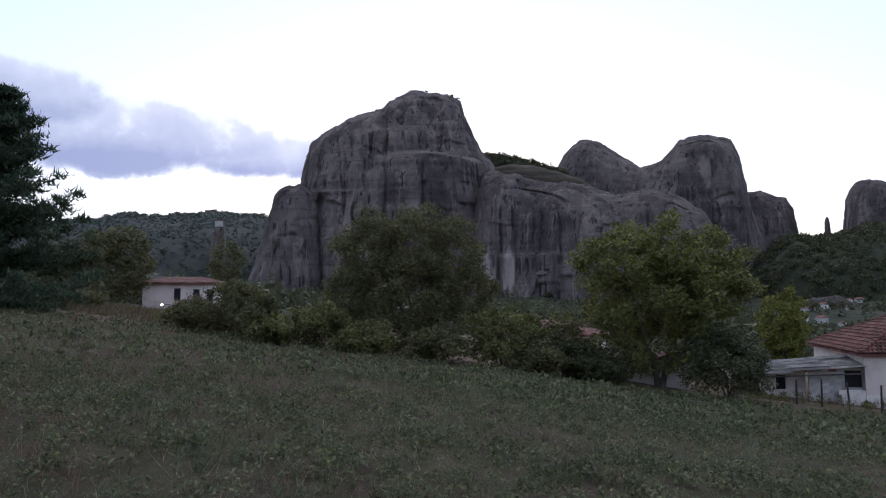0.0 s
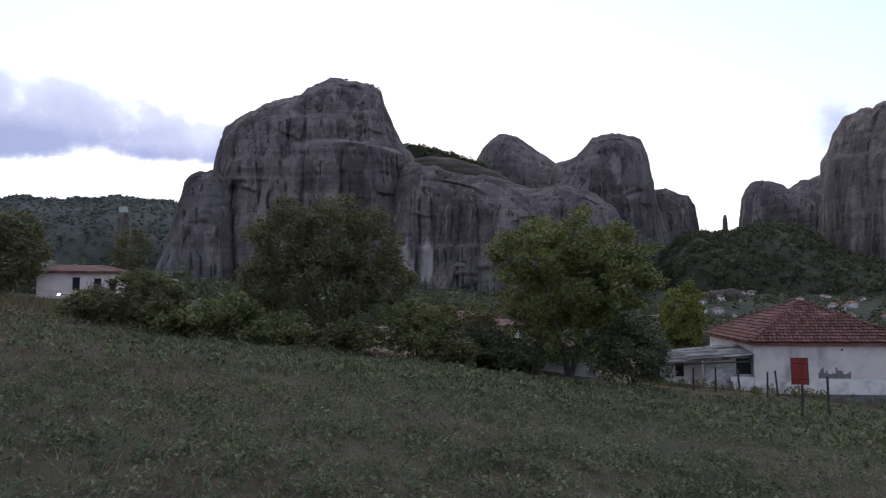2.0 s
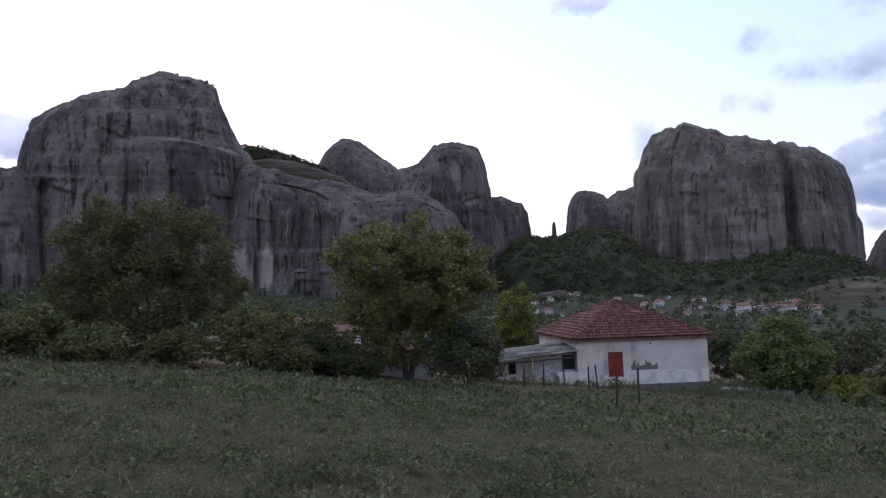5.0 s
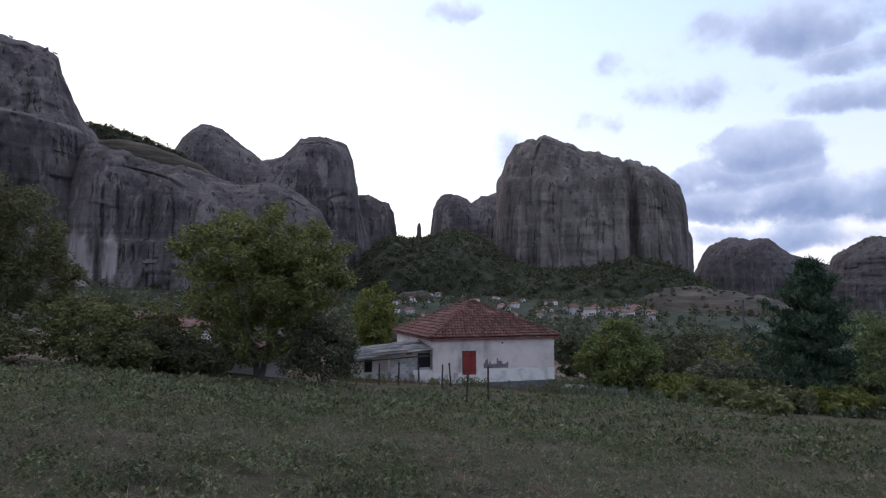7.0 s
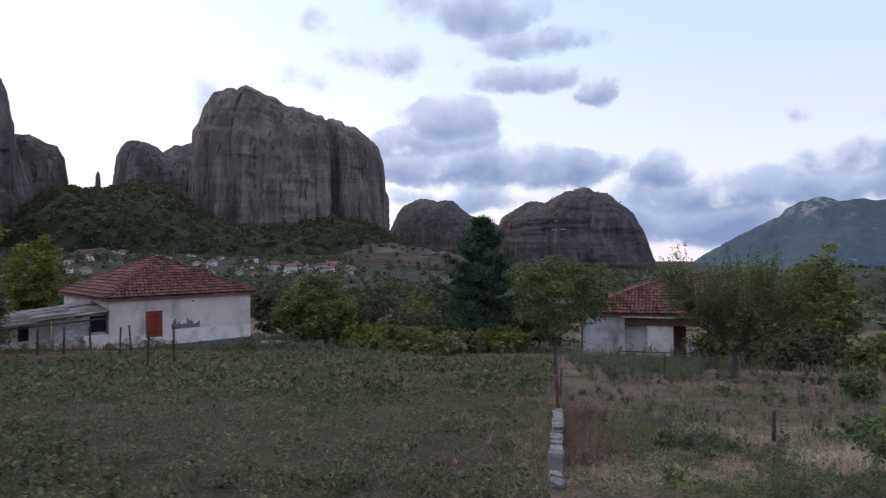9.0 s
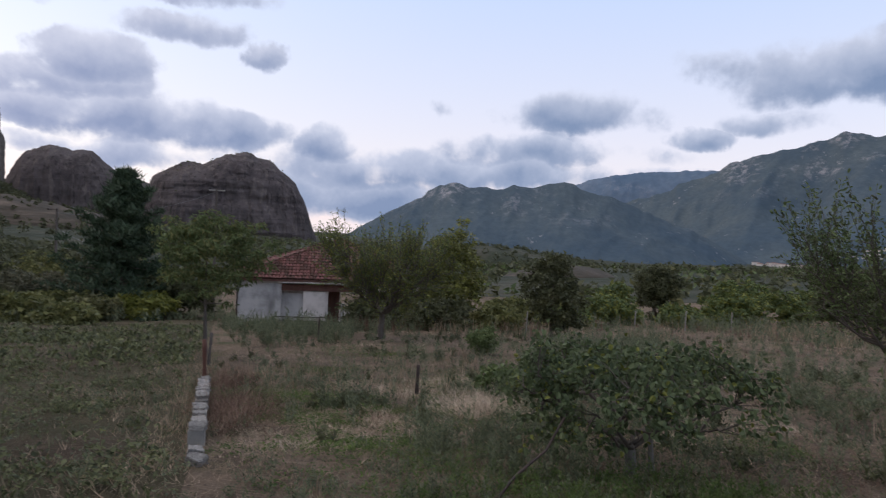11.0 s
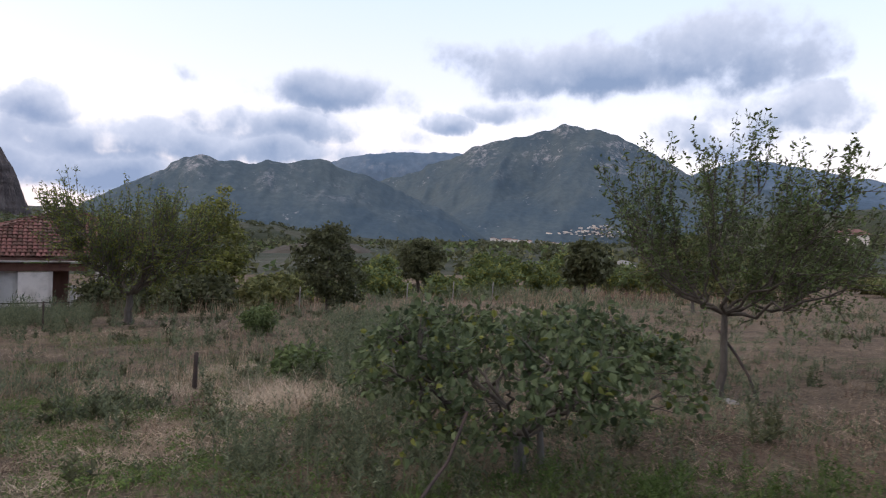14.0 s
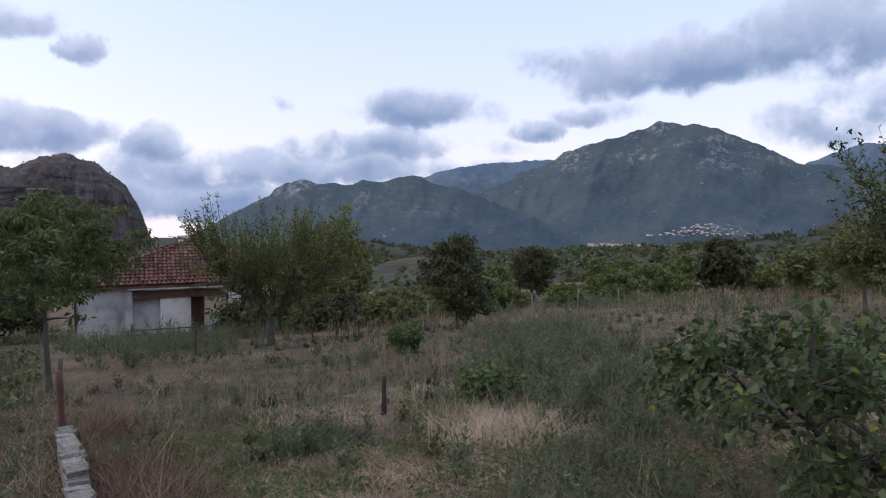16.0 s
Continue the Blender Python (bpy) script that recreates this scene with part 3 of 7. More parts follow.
def crag(name, bearing, dist, outline, depth, mat, label, category="rock", e=0.42, boxy=2.6, rough=1.0, K=210, S=120, base=-30, batter=0.25, flute=1.0, seed=1, cleft=0.0, ledge=1.0, wave=1.0, steps=(), cracks=(), folds=(), ridge=(), cone=0.0, jagged=1.0, parent=None, slabs=1.0):
    """A rock or ridge: outline is its skyline (offset across, height) in metres, depth its half thickness; the face is cut by flutes, clefts and ledges."""
    o = np.array(outline, float)
    s = np.concatenate([[0], np.cumsum(np.hypot(*np.diff(o, axis=0).T))])
    q = np.linspace(0, s[-1], K)
    u, H = np.interp(q, s, o[:, 0]), np.interp(q, s, o[:, 1])
    ker = np.array([1, 2, 3, 2, 1]) / 9
    u[2:-2], H[2:-2] = np.convolve(u, ker, "valid"), np.convolve(H, ker, "valid")
    mid, half = (u.max() + u.min()) / 2, (u.max() - u.min()) / 2
    D = depth * np.maximum(1 - np.abs((u - mid) / half) ** boxy, 0.0) ** (1 / boxy) + 1
    rise = np.linspace(0, np.pi / 2, S) if cone else np.arcsin((1 - (1 - np.linspace(0, 1, S)) ** 1.7) ** (1 / e))
    ph = np.concatenate([rise, np.linspace(np.pi / 2, np.pi, 14)[1:]])
    P, U = np.meshgrid(ph, u, indexing="ij")
    Hg, Dg = np.broadcast_to(H, P.shape), np.broadcast_to(D, P.shape)
    sn, cs = np.abs(np.sin(P)), np.cos(P)
    z = base + (Hg - base) * sn ** e
    w = np.sign(cs) * Dg * np.abs(cs) ** e + batter * Dg * (1 - sn ** e) * np.sign(cs)
    slabs = slabs if "rock" in name or parent else 0
    if cone:  # a hollow slope, steep at the crest and gentle at the foot
        far = np.abs(cs)
        w = np.sign(cs) * Dg * far
        z = base + (Hg - base) * (1 - far) ** cone
    pts = np.stack([U / wave + 1000 * seed, w / wave, z / wave], -1).reshape(-1, 3)
    sc = rough
    d = 6 * sc * flute * fbm(pts * [1 / 28, 1 / 40, 1 / 160], 3, seed) + 2.0 * sc * flute * (1 - 2 * np.abs(vnoise(pts * [1 / 13, 1 / 20, 1 / 130], seed + 4)))
    d += 2.2 * sc * fbm(pts * [1 / 9, 1 / 9, 1 / 14], 4, seed + 9) + 1.7 * sc * ledge * fbm(pts * [1 / 90, 1 / 90, 1 / 9], 3, seed + 14)
    if slabs:  # flakes and slabs with sharp edges, some proud and some fallen away
        for wide, tall, amp in ((15, 50, 3.4), (6.5, 21, 1.6), (3.0, 9, 0.8)):
            uu = (U.ravel() + 0.28 * wide * vnoise(pts / (1.1 * wide), seed + 31)) / wide + 400
            i = np.floor(uu)
            zz = (z.ravel() + 0.3 * tall * vnoise(pts / (0.8 * tall) + 7, seed + 33)) / tall + 400 + np.modf(np.abs(np.sin(i * 12.9898 + seed) * 43758.5))[0]
            h = np.modf(np.abs(np.sin(i * 78.233 + np.floor(zz) * 37.719 + seed * 3.1) * 43758.5453))[0]
            d += slabs * amp * (h - 0.5)
    if cleft:
        for wl, amp, width in ((46, 0.5, 0.04), (21, 0.4, 0.05)):
            c = np.abs(vnoise(pts * [1 / wl, 1 / 80, 1 / 300] + [0.02 * vnoise(pts / 17, seed + 3)[:, None] * [1, 0, 0]][0], seed + 20 + wl))
            gate = np.clip(0.3 + 1.6 * vnoise(pts * [1 / 30, 1 / 60, 1 / 55], seed + 60 + wl), 0, 1)
            d -= cleft * amp * gate * np.clip(1 - c / width, 0, 1) ** 0.7
    for u0, u1, zs, cut in steps:
        inside = np.clip((pts[:, 0] - 1000 * seed - u0) / 12, 0, 1) * np.clip((u1 - pts[:, 0] + 1000 * seed) / 12, 0, 1)
        d -= cut * inside * np.clip((pts[:, 2] - zs - 4 * vnoise(pts / 25, seed + 70)) / 2.5, 0, 1)
    for uc, wide, deep, z0, z1 in cracks:
        off = np.abs(pts[:, 0] - 1000 * seed - uc - (2.6 if deep > 10 else 0.9) * vnoise(pts * [0, 0, 1 / 30], seed + 80 + int(uc)) - 0.3 * vnoise(pts * [0, 0, 1 / 6], seed + 90))
        if deep < 10:  # hairline joints
            wide, deep = 0.5 * wide, 0.42 * deep
        d -= deep * np.clip(1 - off / wide, 0, 1) ** 0.6 * np.clip((pts[:, 2] - z0) / 8, 0, 1) * np.clip((z1 - pts[:, 2]) / 8, 0, 1)
    for uc, deep, fade, z0, z1 in folds:  # one face ends in a sharp edge, the next starts deeper
        off = pts[:, 0] - 1000 * seed - uc - 3 * vnoise(pts * [0, 0, 1 / 60], seed + 95) - 0.5 * vnoise(pts * [0, 0, 1 / 9], seed + 96)
        d -= deep * np.clip(off / 1.2, 0, 1) * np.exp(-np.clip(off, 0, None) / fade) * np.clip((pts[:, 2] - z0) / 10, 0, 1) * np.clip((z1 - pts[:, 2]) / 14, 0, 1)
    d = d.reshape(P.shape)
    edge = np.clip(D / depth, 0.08, 1)[None, :]
    top = np.clip(np.abs(cs), 0.0, 1) ** 0.5
    w = w + d * edge * top * np.where(cs >= 0, 1, 0.5)
    jag = fbm(np.stack([u / (7 * wave) + 77 * seed, 0 * u, 0 * u], 1), 4, seed + 30) * 2.0 * sc * jagged
    z = z + jag[None, :] * sn ** 6 + 0.8 * sc * fbm(pts / 6, 3, seed + 40).reshape(P.shape) * sn ** 3
    U = U + (1.2 * sc * fbm(pts[:, [2, 1, 0]] / 8, 3, seed + 50)).reshape(P.shape)
    q = pts * wave
    for wl, amp in ridge:  # spurs and gullies running down the slope
        g = 1 - 2.2 * np.abs(fbm(np.stack([(q[:, 0] + 0.3 * q[:, 1]) / wl, q[:, 1] / (3 * wl), 0 * q[:, 0]], 1), 4, seed + 120 + int(wl)))
        far = np.abs(w) / Dg
        z = z + amp * (g.reshape(P.shape) - 0.5) * np.clip(4 * far, 0.12, 1) * np.clip(1 - far, 0, 1) ** 0.7 * np.clip((Hg - base) / 250, 0, 1)
    lift = np.clip(w, 0, None) / dist  # the face leans back towards the skyline
    z = z - np.clip(z - 2, 0, None) * lift * sn ** e
    U = U * (1 - np.maximum(w, 0) / dist)
    b = radians(bearing)
    ex, fy = np.array([np.cos(b), -np.sin(b)]), np.array([np.sin(b), np.cos(b)])
    x = fy[0] * (dist - w) + ex[0] * U
    y = fy[1] * (dist - w) + ex[1] * U
    v = np.stack([x, y, z], -1).reshape(-1, 3)
    me = mesh(name, v, grid_faces(*P.shape), mat, True)
    if parent:
        return part(name, me, bpy.data.objects[parent], label)
    return tagged(new(name, me), label, category, kind="structure" if category in ("hill", "mountain") else "")


crag("rock_massif", -4, 500, [(-108, 12), (-103, 53), (-96, 91), (-92, 95), (-79, 96), (-75, 115), (-70, 132), (-60, 139), (-40, 151), (-14, 159), (-10, 165), (10, 173), (40, 171), (46, 166), (49, 153), (55, 144), (61, 128), (75, 110), (93, 83), (102, 12)],
     70, ROCK_BANDED, "huge dark grey sandstone rock with sheer fluted cliffs", seed=1, slabs=1.25, cleft=11, K=380, S=150, batter=0.35, flute=1.35, ledge=1.8, steps=((-20, 70, 116, 9), (-100, -10, 88, 5), (-70, 20, 140, 5)),
     cracks=((-64, 5, 13, -30, 88), (-78, 3, 7, 60, 130), (-44, 2.5, 6, 60, 140), (-30, 2.5, 7, 30, 120), (-12, 2, 7, 110, 170), (2, 2, 6, 118, 168), (14, 2, 7, 120, 172), (22, 1.8, 6, 120, 170), (31, 1.8, 6, 118, 168), (-14, 2.5, 8, 40, 116), (16, 2.5, 7, 50, 115), (40, 2, 6, 30, 100)))
crag("rock_shoulder", 15, 450, [(-112, 11), (-104, 76), (-92, 100), (-75, 97), (-59, 91), (-36, 88), (-13, 82), (2, 76), (20, 80), (38, 74), (54, 62), (64, 44), (70, 20), (73, 3)],
     55, ROCK_STAIN, "rounded grey sandstone shoulder with dark vertical water streaks", seed=2, slabs=0.85, cleft=10, K=280, S=125, e=0.5, flute=1.5, steps=((-90, 60, 36, 5),), cracks=((-84, 2.5, 8, -30, 50), (-71, 2, 6, 5, 62), (-58, 2, 7, 20, 80), (-41, 2, 7, 25, 75), (-27, 2, 7, 20, 72), (-12, 2, 7, 25, 70), (4, 2, 6, 15, 66), (18, 2, 6, 20, 70), (33, 2, 6, 15, 60), (47, 2, 5, 0, 50)))
crag("grassy_ledge", 7, 478, [(-34, 99), (-24, 106), (-8, 108), (8, 105), (24, 101), (40, 95), (54, 86)], 14, BARE, "brown grassy ledge on the rock shoulder", seed=31, K=80, S=40, e=0.6, rough=0.4, base=55, parent="rock_shoulder", slabs=0.2)
crag("wooded_saddle", 6, 560, [(-49, 112), (-26, 134), (-10, 132), (5, 129), (24, 123), (39, 118), (59, 102)], 45, FOREST, "scrub-covered saddle between two rock peaks", "hill", seed=3, e=0.6, rough=0.6, K=120, S=60)
crag("rock_dome", 14, 620, [(-65, 101), (-47, 130), (-38, 147), (-31, 155), (-23, 161), (-6, 156), (14, 142), (31, 129), (48, 111), (71, 68), (76, 14)],
     60, ROCK, "smooth dark sandstone dome behind the shoulder", seed=4, e=0.6, flute=1.1, K=180, slabs=0.7, cleft=6)
crag("rock_tower", 21, 600, [(-63, 98), (-45, 125), (-28, 128), (-16, 140), (-10, 148), (13, 149), (32, 142), (38, 128), (41, 106), (45, 82), (58, 45), (63, 13)],
     60, ROCK_TOWER, "square-topped grey sandstone tower with a dark hollow", seed=5, flute=1.2, K=200, cleft=8)
crag("buttress", 26, 640, [(-34, 81), (-12, 102), (-1, 102), (19, 95), (25, 85), (28, 60), (32, 25)], 40, ROCK, "low dark sandstone buttress beside the tower", seed=6, K=120, S=80, parent="rock_tower")
crag("rock_needle", 30, 850, [(2, 47), (3, 75), (4, 95), (7, 101), (9, 95), (10, 75), (10, 47)], 4, ROCK, "slender free-standing rock needle on the saddle", seed=7, rough=0.2, K=60, S=50, slabs=0.15)
crag("rock_knoll", 36, 800, [(-70, 31), (-64, 70), (-60, 111), (-52, 128), (-42, 131), (-18, 124), (-13, 116), (-1, 125), (20, 131), (29, 127), (70, 87), (84, 17)], 50, ROCK, "dark sandstone knoll beside the needle", seed=8, K=160, S=90)
crag("rock_block", 45, 620, [(-95, 3), (-88, 41), (-83, 89), (-83, 111), (-77, 125), (-72, 136), (-65, 147), (-56, 151), (-44, 153), (-39, 158), (-32, 156), (-24, 152), (-13, 147), (-2, 140), (13, 137), (32, 131), (48, 127), (64, 120), (77, 109), (85, 102), (89, 88), (91, 75), (91, 60), (95, 56), (94, 20), (95, -8)],
     75, ROCK_PALE, "massive pale grey sandstone block with a sheer face above the village", seed=9, slabs=0.7, cleft=10, K=310, S=125, flute=0.8, jagged=1.8, steps=((-100, -20, 112, 8), (44, 110, 4, -7)), folds=((41, 9, 14, -10, 128),), cracks=((43, 5.5, 10.5, -10, 128), (-52, 3, 9, 0, 60), (-46, 2, 7, 5, 50), (-70, 3, 8, 20, 110), (-22, 1.8, 7, 25, 110), (-5, 1.5, 5, 10, 70), (12, 1.5, 5, 15, 90), (26, 1.5, 5, 5, 70), (66, 2, 6, 20, 110), (-35, 1.5, 5, 10, 80)))
crag("rock_hump", 59, 800, [(-87, -11), (-76, 25), (-60, 56), (-36, 68), (-18, 64), (3, 66), (17, 52), (38, 42), (66, 33), (84, -11)], 60, ROCK_DARK, "low rounded double-humped sandstone rock", seed=10, e=0.5, K=160, S=90, flute=0.6, slabs=0.6)
crag("rock_loaf", 70, 700, [(-91, -10), (-79, 36), (-71, 43), (-50, 55), (-32, 52), (-11, 65), (9, 68), (35, 60), (58, 42), (69, 21), (77, -2), (83, -16)],
     65, ROCK_DARK, "loaf-shaped grey sandstone rock with scrubby ledges", seed=11, e=0.5, K=220, S=120, flute=0.6, ledge=2.5)
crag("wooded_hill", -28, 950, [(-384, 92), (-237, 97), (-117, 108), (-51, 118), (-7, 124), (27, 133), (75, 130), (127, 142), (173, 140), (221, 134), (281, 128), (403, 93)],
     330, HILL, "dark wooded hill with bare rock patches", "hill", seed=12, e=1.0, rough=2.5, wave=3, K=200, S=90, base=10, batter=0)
crag("forest_slope", 39, 560, [(-171, 18), (-129, 39), (-110, 53), (-91, 50), (-76, 51), (-54, 57), (-29, 52), (-10, 34), (20, 24), (59, 25), (99, 34), (119, 32), (143, 18), (171, 3)],
     110, FOREST, "wooded slope at the foot of the cliffs", "hill", seed=13, e=0.9, rough=0.8, K=160, S=80, base=-15, batter=0)
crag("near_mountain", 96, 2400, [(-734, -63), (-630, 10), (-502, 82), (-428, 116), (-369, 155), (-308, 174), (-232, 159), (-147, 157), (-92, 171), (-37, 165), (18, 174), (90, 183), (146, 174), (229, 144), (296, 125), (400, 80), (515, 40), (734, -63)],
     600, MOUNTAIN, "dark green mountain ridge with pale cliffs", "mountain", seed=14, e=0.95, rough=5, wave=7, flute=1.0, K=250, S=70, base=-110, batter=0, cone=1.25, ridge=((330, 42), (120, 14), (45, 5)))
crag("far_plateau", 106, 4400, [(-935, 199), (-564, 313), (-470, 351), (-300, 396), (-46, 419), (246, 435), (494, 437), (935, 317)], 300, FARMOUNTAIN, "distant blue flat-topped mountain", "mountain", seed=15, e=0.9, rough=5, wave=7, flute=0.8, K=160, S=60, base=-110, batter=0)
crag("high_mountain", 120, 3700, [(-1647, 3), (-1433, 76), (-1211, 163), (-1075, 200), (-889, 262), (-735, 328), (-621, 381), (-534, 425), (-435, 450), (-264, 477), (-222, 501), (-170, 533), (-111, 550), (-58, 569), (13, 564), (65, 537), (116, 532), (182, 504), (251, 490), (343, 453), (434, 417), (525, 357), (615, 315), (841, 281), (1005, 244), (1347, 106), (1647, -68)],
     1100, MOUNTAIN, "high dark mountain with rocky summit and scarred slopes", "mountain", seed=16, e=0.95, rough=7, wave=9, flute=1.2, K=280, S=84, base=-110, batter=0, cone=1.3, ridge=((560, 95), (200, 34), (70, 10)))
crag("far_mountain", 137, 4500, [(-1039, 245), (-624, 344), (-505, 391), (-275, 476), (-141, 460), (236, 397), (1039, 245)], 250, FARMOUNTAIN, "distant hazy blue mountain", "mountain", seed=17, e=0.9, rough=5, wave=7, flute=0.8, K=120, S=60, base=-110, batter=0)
crag("outcrop", -13, 455, [(-40, 3), (-31, 28), (-24, 52), (-17, 80), (-11, 87), (1, 88), (12, 83), (17, 55), (20, 5)], 22, ROCK, "lower sandstone outcrop split from the big rock by a dark cleft", seed=21, K=140, S=110, batter=0.6, parent="rock_massif")
crag("bare_hill", 55, 430, [(-62, -14), (-44, 1), (-25, 7), (-8, 8), (10, 5), (28, 2), (45, -3), (64, -15)], 70, BARE, "bare brown hill beside the village", "hill", seed=22, e=0.9, rough=0.5, K=120, S=60, base=-16, batter=0)
crag("rock_stump", -19.6, 640, [(-8, 25), (-7.5, 60), (-6, 78), (0, 82), (5, 80), (6.5, 62), (8, 25)], 5, ROCK_PALE, "pale rock stump standing on the wooded hill", seed=23, rough=0.3, K=50, S=50, slabs=0.2)
crag("rock_mound", 30, 430, [(-24, -8), (-18, -1), (-6, 5), (6, 6), (17, 2), (25, -8)], 18, ROCK, "low bare rock mound above the village roofs", seed=24, K=90, S=50, e=0.7, rough=0.6, slabs=0.4)
crag("plain_hill", 140, 1500, [(-260, -10), (-180, 30), (-90, 50), (0, 60), (100, 68), (220, 60), (330, 30)], 200, FOREST, "low scrubby hill beyond the plain", "hill", seed=25, e=0.9, rough=2, wave=3, K=100, S=40, base=-60, batter=0)
crag("scrub_hill", 93.5, 320, [(-46, -15), (-30, -8), (-12, -6.2), (4, -6.6), (20, -9), (38, -12), (50, -16)], 40, FOREST, "dark scrubby hill beyond the rough grass", "hill", seed=27, e=0.9, rough=0.4, K=80, S=40, base=-18, batter=0)
crag("bare_mound", 98.3, 175, [(-17, -10.5), (-10, -8.2), (-3, -6.6), (4, -6.2), (10, -7.2), (18, -10.5)], 16, BARE, "bare brown mound beyond the rough grass", "hill", seed=28, e=0.8, rough=0.35, K=70, S=40, base=-11, batter=0)
crag("wooded_rise", 131.5, 190, [(-60, -8), (-36, -5), (-14, -2), (6, -0.6), (30, 0.6), (60, 1.5), (95, 0)], 40, FOREST, "low wooded rise beyond the rough grass", "hill", seed=29, e=0.9, rough=0.4, K=80, S=40, base=-9, batter=0)
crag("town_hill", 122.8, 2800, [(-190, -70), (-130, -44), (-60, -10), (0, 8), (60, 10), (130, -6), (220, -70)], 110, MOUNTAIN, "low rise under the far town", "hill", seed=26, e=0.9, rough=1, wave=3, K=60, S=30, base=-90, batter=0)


# ---- trees and bushes ----
def unit(v):
    return v / np.maximum(np.linalg.norm(v, axis=-1, keepdims=True), 1e-9)


def leaf_mesh(name, centres, size, mat, r, aspect=0.55, droop=0.3, fold=0.25, ups=None, jitter=0.4, tri=False):
    """A folded leaf at every centre, turned at random; far ones are three-cornered."""
    n = len(centres)
    d = unit(r.normal(size=(n, 3)) * [1, 1, 0.7] + [0, 0, -droop])
    if ups is not None:
        d = unit(d * 0.55 + ups)
    side = unit(np.cross(d, r.normal(size=(n, 3))))
    nor = np.cross(d, side)
    L = (size * (1 + jitter * r.uniform(-1, 1, n)))[:, None]
    if tri:
        v = np.stack([centres - side * L * aspect * 0.6, centres + side * L * aspect * 0.6, centres + d * L * 1.15], 1).reshape(-1, 3)
        return mesh(name, v, np.arange(3 * n).reshape(-1, 3), mat)
    a = centres
    b = centres + d * L * 0.5 + side * L * aspect * 0.5 + nor * L * fold * 0.3
    c = centres + d * L - nor * L * fold * 0.2
    e = centres + d * L * 0.5 - side * L * aspect * 0.5 + nor * L * fold * 0.3
    v = np.stack([a, b, c, e], 1).reshape(-1, 3)
    return mesh(name, v, np.arange(4 * n).reshape(-1, 4), mat)


def tubes(name, paths, mat, sides=6):
    """Tapered tubes along paths: each a list of (x, y, z, radius)."""
    V, F, off = [], [], 0
    for p in paths:
        p = np.asarray(p, float)
        c, rad = p[:, :3], p[:, 3]
        t = unit(np.gradient(c, axis=0))
        ref = np.where(np.abs(t[:, 2:3]) > 0.9, [[1.0, 0, 0]], [[0, 0, 1.0]])
        u = unit(np.cross(t, ref))
        w = np.cross(t, u)
        a = np.linspace(0, 2 * np.pi, sides, endpoint=False)
        ring = c[:, None] + rad[:, None, None] * (np.cos(a)[None, :, None] * u[:, None] + np.sin(a)[None, :, None] * w[:, None])
        V.append(ring.reshape(-1, 3))
        F.append(grid_faces(len(p), sides, True) + off)
        off += len(p) * sides
    return mesh(name, np.concatenate(V), np.concatenate(F), mat, True)


def in_lobes(lobes, n, r, shell=0.55):
    """Points in a crown made of ellipsoid lobes (x, y, z, rx, ry, rz), more of them towards the outside."""
    lobes = np.array(lobes, float)
    vol = np.prod(lobes[:, 3:], 1) ** 0.8
    k = r.choice(len(lobes), n, p=vol / vol.sum())
    d = unit(r.normal(size=(n, 3)))
    rad = shell + (1 - shell) * r.uniform(0, 1, n) ** 0.6
    rad = rad * r.uniform(0.75, 1.08, n)
    return lobes[k, :3] + d * rad[:, None] * lobes[k, 3:]


